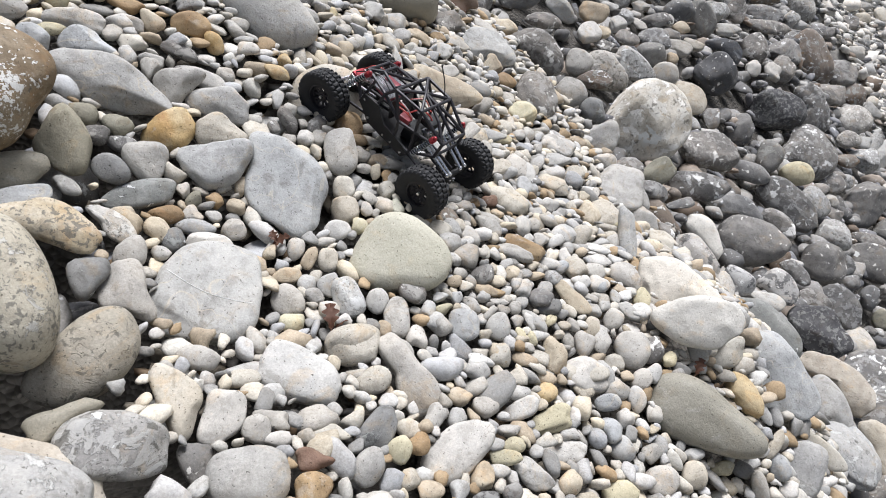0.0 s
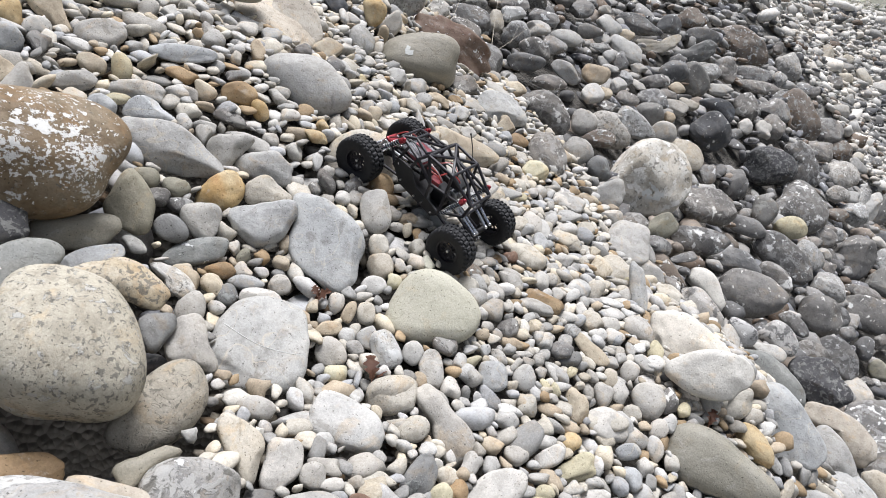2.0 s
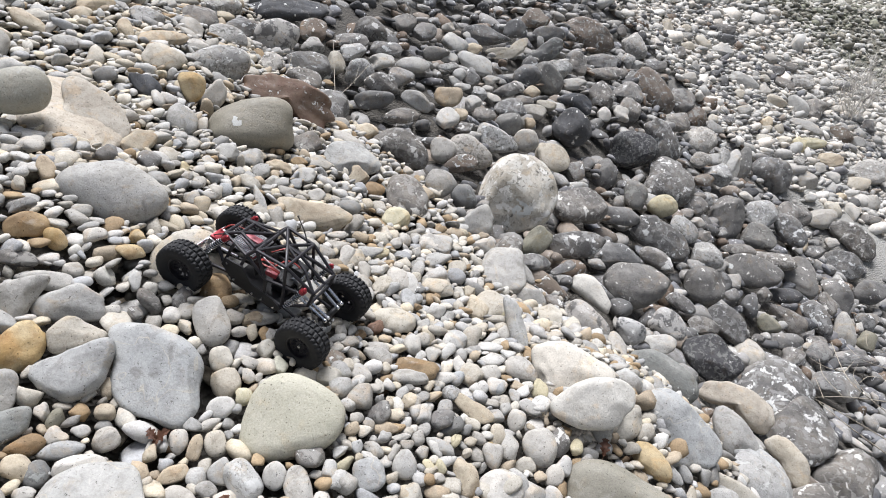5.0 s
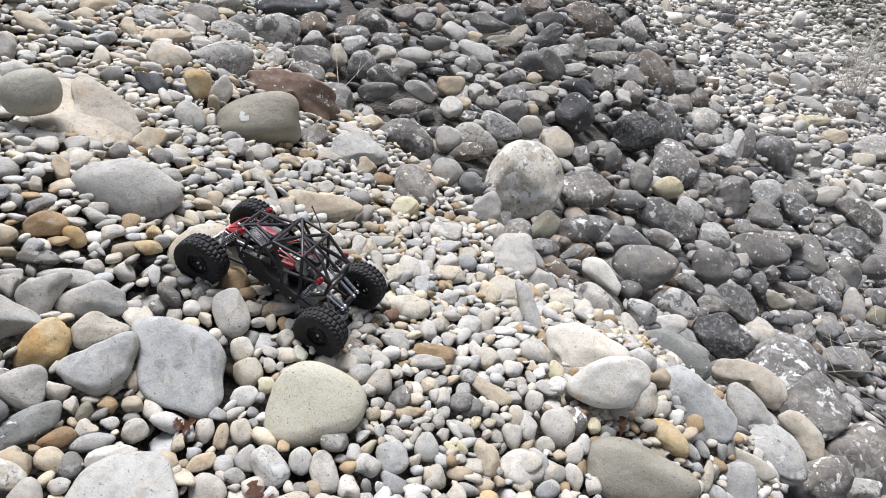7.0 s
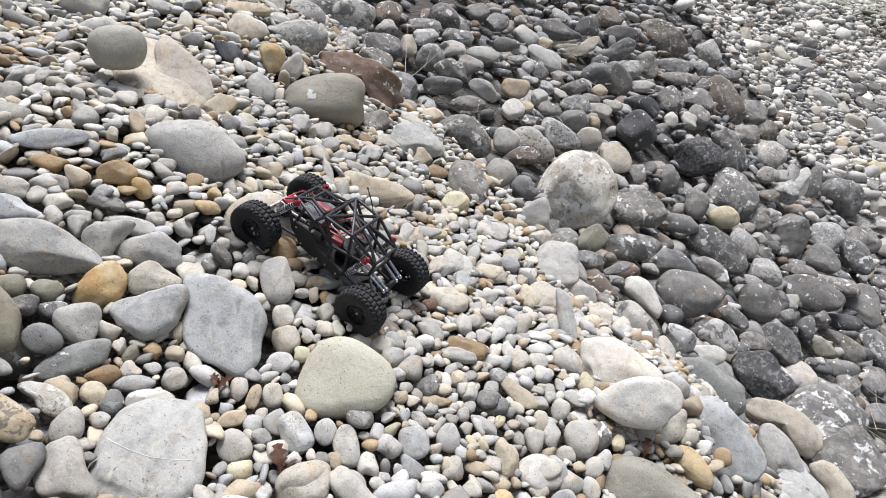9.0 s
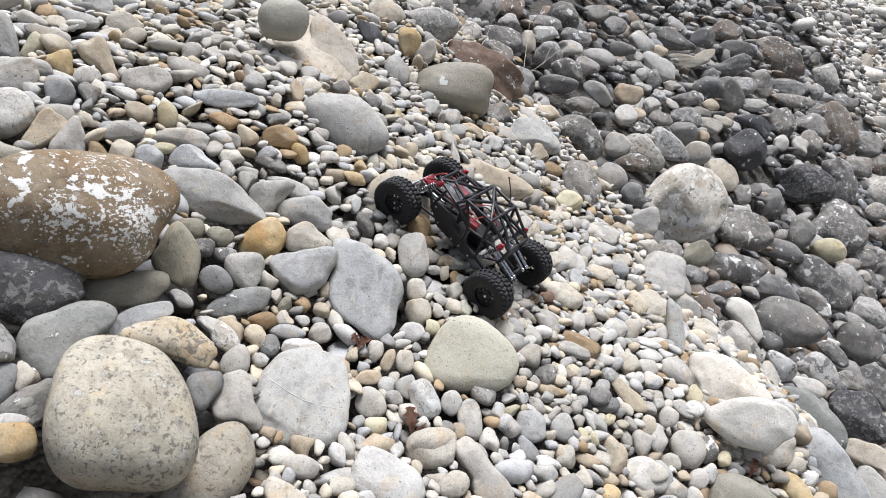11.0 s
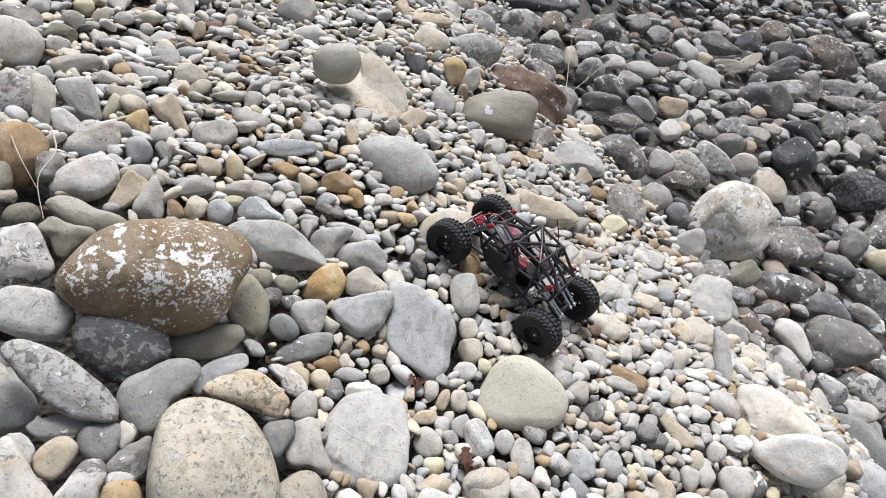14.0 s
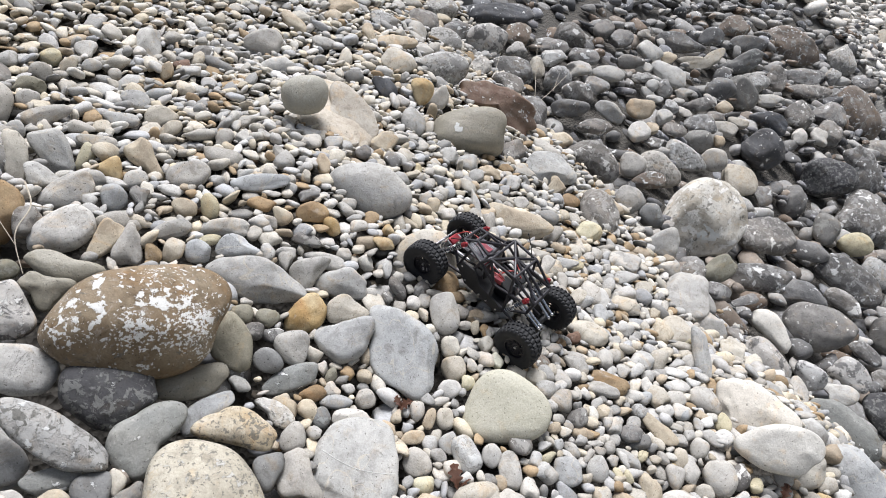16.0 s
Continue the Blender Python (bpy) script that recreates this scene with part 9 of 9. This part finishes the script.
# ---- dead leaves ----
def dead_leaf(x, y, z, size, turn, tilt):
    """A curled oak leaf with lobes."""
    bm = bmesh.new()
    n = 40
    rows = []
    for i in range(n + 1):
        t = i / n
        half = size * 0.32 * math.sin(math.pi * min(1, t * 1.02)) ** 0.6 * (0.72 + 0.28 * math.cos(t * 2 * math.pi * 3.5)) + 0.0008
        bend = 0.22 * size * math.sin(t * 2.6)
        rows.append([bm.verts.new((size * (t - 0.5), half * k, bend + 0.28 * abs(k) * half * (1.2 + math.sin(9 * t)))) for k in (-1, -0.5, 0, 0.5, 1)])
    for p, q in zip(rows, rows[1:]):
        for j in range(4):
            bm.faces.new((p[j], p[j + 1], q[j + 1], q[j]))
    bmesh.ops.solidify(bm, geom=bm.faces[:], thickness=0.0006)
    leaf = part("leaf_blade", bm, LEAF, None)
    leaf.name = "dead_leaf"
    stalk = part("leaf_stalk", wire_mesh(smooth_line([(-0.48 * size, 0, 0.01 * size), (-0.6 * size, 0.02 * size, 0), (-0.75 * size, 0.06 * size, 0)]), 0.0007, 5), LEAF, leaf)
    leaf.matrix_basis = pose(x, y, z, tilt, -20, turn)
    tagged(leaf, "curled reddish-brown dead oak leaf on the gravel", "leaf", "dead leaves")


def leaf_material():
    k = Nodes("dead_leaf")
    at = k.n.new("ShaderNodeTexCoord").outputs["Object"]
    k.bump(k.noise(at, 200.0), 0.5, 0.001)
    return k.done(k.mix(k.noise(at, 70.0, 5.0), (0.11, 0.045, 0.028), (0.22, 0.11, 0.065)), 0.6)


LEAF = leaf_material()
dead_leaf(*(-0.253, 1.000, 0.386), 0.062, 100, 8)
dead_leaf(*(-0.225, 0.983, 0.374), 0.035, 20, -12)
dead_leaf(*(-0.386, 1.173, 0.469), 0.05, 15, 20)
dead_leaf(*(-0.405, 1.180, 0.479), 0.035, 120, -15)
dead_leaf(*(0.703, 1.142, 0.071), 0.05, 60, 10)


# ---- dry stalks and twigs ----
STRAW = worn("dry_straw", (0.42, 0.37, 0.29), 0.7, dust=0.3, dusty=(0.30, 0.25, 0.18))
PALE_TWIG = worn("pale_twig", (0.66, 0.63, 0.58), 0.75, dust=0.3, dusty=(0.52, 0.49, 0.45))


def stalk(points, r, label, material, name="dry_stalk"):
    ob = part(name, wire_mesh(smooth_line(points, 5), r, 5, 0.45 * r), material, None)
    tagged(ob, label, "stalk", "dry stalks on the bank")


stalk([(-1.401, 1.347, 1.176), (-1.309, 1.235, 1.133), (-1.244, 1.173, 1.060)], 0.0018, "thin pale dry stalk leaning over the stones", STRAW)
stalk([(-1.298, 1.354, 1.144), (-1.244, 1.274, 1.115), (-1.243, 1.201, 1.093), (-1.238, 1.167, 1.065), (-1.212, 1.118, 1.015)], 0.0022, "bent pale dry stalk between boulders", STRAW)
stalk([(-1.244, 1.274, 1.115), (-1.213, 1.297, 1.091)], 0.002, "short side shoot of a dry stalk", STRAW)
stalk([(0.194, 3.323, 0.558), (0.225, 3.545, 0.659), (0.258, 3.763, 0.774)], 0.0022, "thin upright dry stalk among dark stones", STRAW)
stalk([(0.202, 3.340, 0.558), (0.290, 3.431, 0.585), (0.420, 3.597, 0.636)], 0.0022, "thin dry stalk forking to the side", STRAW)
stalk([(0.315, 3.456, 0.584), (0.373, 3.594, 0.652)], 0.0016, "fine tip of a dry stalk", STRAW)
stalk([(-0.220, 3.416, 0.879), (-0.111, 3.470, 0.824), (0.018, 3.591, 0.763)], 0.0022, "dry stalk lying across the stones", STRAW)
stalk([(-0.024, 3.459, 0.702), (0.026, 3.603, 0.793)], 0.0018, "short dry stalk among stones", STRAW)


def shrub(foot, count, high, spread, lean, label, seed):
    """A leafless tuft: every stem with a few side twigs."""
    rr = random.Random(seed)
    home = new("dry_shrub")
    tagged(home, label, "shrub", "leafless shrubs on the bank")
    for _ in range(count):
        a = rr.uniform(0, 6.28)
        top = Vector((lean[0] + spread * math.cos(a) * rr.random(), lean[1] + spread * math.sin(a) * rr.random(), high * rr.uniform(0.6, 1.0)))
        base = Vector((rr.uniform(-0.12, 0.12), rr.uniform(-0.12, 0.12), -0.03))
        mid = base.lerp(top, 0.5) + Vector((rr.uniform(-1, 1), rr.uniform(-1, 1), rr.uniform(0, 1))) * 0.16 * high
        line = smooth_line([base, mid, top], 6)
        part("stem", wire_mesh(line, 0.0048, 5, 0.0025), PALE_TWIG, home)
        for _ in range(8):
            p = line[rr.randrange(4, len(line) - 1)]
            q = p + Vector((rr.uniform(-1, 1), rr.uniform(-1, 1), rr.uniform(0.1, 1.0))).normalized() * high * rr.uniform(0.12, 0.3)
            part("twig", wire_mesh([p, p.lerp(q, 0.5) + Vector((0, 0, 0.01)), q], 0.003, 4, 0.0018), PALE_TWIG, home)
    home.matrix_basis = Matrix.Translation(foot)


def twiggy_shrub(label, lines):
    """A leafless shrub whose stems lie along given lines."""
    home = new("dry_shrub")
    tagged(home, label, "shrub", "leafless shrubs on the bank")
    for pts, r in lines:
        part("stem", wire_mesh(smooth_line(pts, 5), r, 5, 0.5 * r), STRAW, home)


twiggy_shrub("leafless pale shrub reaching over dark boulders", [
    ([(2.540, 1.601, -1.199), (2.285, 1.648, -0.953), (2.213, 1.794, -0.894)], 0.0039),
    ([(2.644, 1.691, -1.231), (2.306, 1.709, -0.935), (2.147, 1.792, -0.830)], 0.0033),
    ([(3.066, 2.041, -1.420), (2.493, 1.878, -1.029), (2.142, 1.787, -0.828)], 0.0030),
    ([(2.889, 1.896, -1.333), (2.653, 1.971, -1.099), (2.726, 2.134, -1.134), (2.881, 2.384, -1.171)], 0.0033),
    ([(2.726, 2.121, -1.137), (2.550, 2.095, -1.025), (2.495, 2.164, -0.995)], 0.0024),
    ([(2.726, 2.121, -1.137), (2.941, 2.251, -1.232)], 0.0020),
    ([(3.526, 2.417, -1.642), (3.067, 2.298, -1.302), (3.011, 2.386, -1.241)], 0.0030),
    ([(3.827, 2.663, -1.783), (3.347, 2.492, -1.451), (3.565, 2.726, -1.534)], 0.0026),
    ([(2.749, 1.947, -1.197), (2.757, 2.082, -1.154), (2.943, 2.226, -1.239)], 0.0020),
    ([(2.463, 1.887, -1.018), (2.454, 2.016, -0.984), (2.587, 2.179, -1.046)], 0.0022),
    ([(2.264, 1.819, -0.905), (2.356, 1.973, -0.934)], 0.0017),
    ([(3.346, 2.269, -1.556), (2.978, 2.153, -1.281), (2.778, 2.056, -1.182)], 0.0024),
])
shrub((6.371, 5.954, -1.432), 24, 0.75, 0.5, (0.16, 0.0), "pale leafless shrub on the distant gravel", 5)


# ---- loose gravel between the stones, too many to count ----
def edge(y, knots):
    ys, xs = zip(*knots)
    return np.interp(y, ys, xs)


def zone(x, y):
    """0: pale gravel, 1: dark cobbles, 2: pale gravel far off, 3: dull stones furthest off, 4: the pile of boulders."""
    dark = x > edge(y, [(0.6, 1.25), (1.1, 1.2), (1.7, 1.1), (2.15, 0.8), (2.76, 0.38), (3.1, 0.22), (4.0, -0.21), (6.0, -1.2), (12.0, -3.5)])
    far = x > edge(y, [(3.0, 6.4), (4.5, 5.2), (5.3, 4.3), (6.4, 4.0), (7.0, 3.5), (8.0, 3.2), (12.0, 2.5)])
    dull = x + 0.6 * y > 11.2
    pile = x < edge(y, [(0.3, -0.36), (0.6, -0.42), (0.72, -0.47), (0.83, -0.545), (0.96, -0.64), (1.12, -0.68), (1.21, -0.76), (1.29, -0.98), (1.35, -5.0)])
    return np.where(pile, 4, np.where(dull, 3, np.where(far, 2, np.where(dark, 1, 0))))


def clear_of_stones(p, r):
    ok = np.ones(len(p), bool)
    for m, half in TOLD_APART:
        reach = max(half) + 0.05
        near = np.flatnonzero((np.abs(p - np.linalg.inv(m)[:3, 3]) < reach).all(1))
        q = (p[near] @ m[:3, :3].T + m[:3, 3]) / (np.array(half) + 0.5 * r[near, None])
        ok[near[(q ** 2).sum(1) < 1.0]] = False
    return ok


def scatter(area, sizes, wanted, tight):
    """Stones thrown on the plan, the larger first, each keeping clear of those that lie there."""
    x0, x1, y0, y1 = area
    cells, kept = {}, []
    for r0, tries in sizes:
        n = int(tries * (x1 - x0) * (y1 - y0))
        x, y = rng.uniform(x0, x1, n), rng.uniform(y0, y1, n)
        r = r0 * rng.uniform(0.8, 1.25, n)
        pick = np.isin(zone(x + rng.normal(0, 0.05, n), y + rng.normal(0, 0.05, n)), wanted)
        x, y, r = x[pick], y[pick], r[pick]
        pick = clear_of_stones(np.stack([x, y, height(x, y) - 0.2 * r], -1), r)
        for px, py, pr in zip(x[pick].tolist(), y[pick].tolist(), r[pick].tolist()):
            i, j = int(px // 0.12), int(py // 0.12)
            if all((px - qx) ** 2 + (py - qy) ** 2 > (tight * (pr + qr)) ** 2 for k in (i - 1, i, i + 1) for m in (j - 1, j, j + 1) for qx, qy, qr in cells.get((k, m), ())):
                cells.setdefault((i, j), []).append((px, py, pr))
                kept.append((px, py, pr))
    return np.array(kept)


def gravel(name, kept, level, material, label, sink=0.45, tilt=0.3, heave=0.45):
    """Joins the thrown stones into one mesh, each with its own shape and lie."""
    ball, faces = BALLS[level] if level > 1 else icosphere(1)
    shapes = np.stack([pebble_shape(ball, rng.choice([0.5, 0.8, 1.1, 1.4])) for _ in range(60)])
    x, y, r = kept.T
    n = len(r)
    up = 0.4 * uphill(x, y) + (0.0, 0.0, 0.6) + rng.normal(0, tilt, (n, 3))
    up /= np.linalg.norm(up, axis=1, keepdims=True)
    side = np.cross(up, rng.normal(0, 1, (n, 3)) + (0.0, 0.9, 0.0))
    side /= np.linalg.norm(side, axis=1, keepdims=True)
    turn = np.stack([side, np.cross(up, side), up], 1)
    size = r[:, None] * np.stack([rng.uniform(1.05, 1.75, n), rng.uniform(0.8, 1.2, n), rng.uniform(0.35, 0.8, n)], -1)
    middle = np.stack([x, y, height(x, y) - (sink + rng.uniform(-heave, heave, n)) * r], -1)
    pts = np.einsum("nvi,nij->nvj", shapes[rng.integers(0, len(shapes), n)] * size[:, None, :], turn) + middle[:, None, :]
    tris = (faces[None] + (np.arange(n) * len(ball))[:, None, None]).reshape(-1, 3)
    return tagged(new(name, quick_mesh(name, pts.reshape(-1, 3), tris, material)), label, "gravel", kind="stuff")


NEAR = (-3.0, 2.6, -0.3, 5.6)


def near_share(x, y):
    """The share of fine pale gravel: whole round the boulders, thinning out unevenly at the sides."""
    wave = 0.25 * np.sin(2.1 * x + 0.7 * y) + 0.2 * np.sin(1.3 * y - 2.9 * x + 1.0)
    return np.clip(np.minimum(np.minimum(x + 3.0, 5.6 - y), y + 0.3) / 0.6 + wave, 0, 1)


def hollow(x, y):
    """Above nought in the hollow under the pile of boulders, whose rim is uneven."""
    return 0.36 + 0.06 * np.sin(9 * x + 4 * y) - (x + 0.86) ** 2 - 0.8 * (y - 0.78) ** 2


def by_share(kept, share):
    return kept[rng.uniform(0, 1, len(kept)) < share(kept[:, 0], kept[:, 1])]


pale = by_share(scatter(NEAR, [(0.034, 90), (0.026, 400), (0.020, 1200), (0.015, 3500), (0.011, 5000)], [0], 0.72), near_share)
gravel("pale_gravel", pale, 2, PALE_GRAVEL, "pale mixed river gravel of grey, cream and tan pebbles", heave=0.7, tilt=0.36)
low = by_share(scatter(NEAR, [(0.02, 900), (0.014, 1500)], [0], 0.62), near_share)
# The under-layer carries painted gap shade in its colour.
gravel("fine_gravel", low, 1, SHADE_GRAVEL, "small brown pebbles deep between the stones, darkened to stand for shade", sink=3.6)
gravel("dark_cobbles", scatter((-1.5, 6.6, -0.2, 9.0), [(0.075, 30), (0.055, 140), (0.042, 300), (0.032, 400)], [1], 0.79), 2, DARK_GRAVEL, "dark lichen-flecked cobbles of the river bank", sink=2.0, heave=0.9)
gravel("distant_gravel", scatter((2.5, 9.5, 1.5, 13.0), [(0.11, 3), (0.08, 14), (0.055, 50), (0.04, 160), (0.030, 450), (0.022, 400)], [2], 0.6), 1, FAR_GRAVEL, "pale pebbles further along the bank", sink=0.3, tilt=0.3, heave=0.4)
gravel("distant_stones", scatter((2.5, 13.0, 2.5, 15.0), [(0.09, 4), (0.06, 20), (0.042, 90), (0.032, 240), (0.024, 200)], [3], 0.6), 1, DULL_GRAVEL, "dull greenish stones far along the bank", tilt=0.4, heave=0.6)
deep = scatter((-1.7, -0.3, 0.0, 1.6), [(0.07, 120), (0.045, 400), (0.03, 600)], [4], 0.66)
# Filler in the dark cobble colours, standing for the shade between the boulders.
gravel("deep_stones", deep[hollow(deep[:, 0], deep[:, 1]) > 0], 2, DARK_GRAVEL, "stones deep between the boulders, dark in place of shade", sink=2.9)


# ---- the rest of the bank, behind and beside the walker ----
def rest_share(x, y):
    """Plan places that the other gravels leave bare."""
    z = zone(x, y)
    dark = (z == 1) & (x > -1.5) & (x < 6.6) & (y > -0.2)
    deep = (z == 4) & (hollow(x, y) > 0)
    return np.where(dark | deep | (x + 0.6 * y > 10.0), 0.0, np.where((z == 0) & (x < 2.6), 1 - near_share(x, y), 1.0))


kept = by_share(scatter((-6.5, 8.0, -4.5, 10.5), [(0.09, 6), (0.065, 20), (0.05, 60), (0.04, 120), (0.03, 120)], [0, 1, 2, 4], 0.72), rest_share)
pale = kept[:, 0] + rng.normal(0, 0.25, len(kept)) < 1.1
gravel("outer_gravel", kept[pale], 1, PALE_GRAVEL, "pale cobbles further up and down the bank")
gravel("outer_cobbles", kept[~pale], 1, DARK_GRAVEL, "dark cobbles near the foot of the bank")
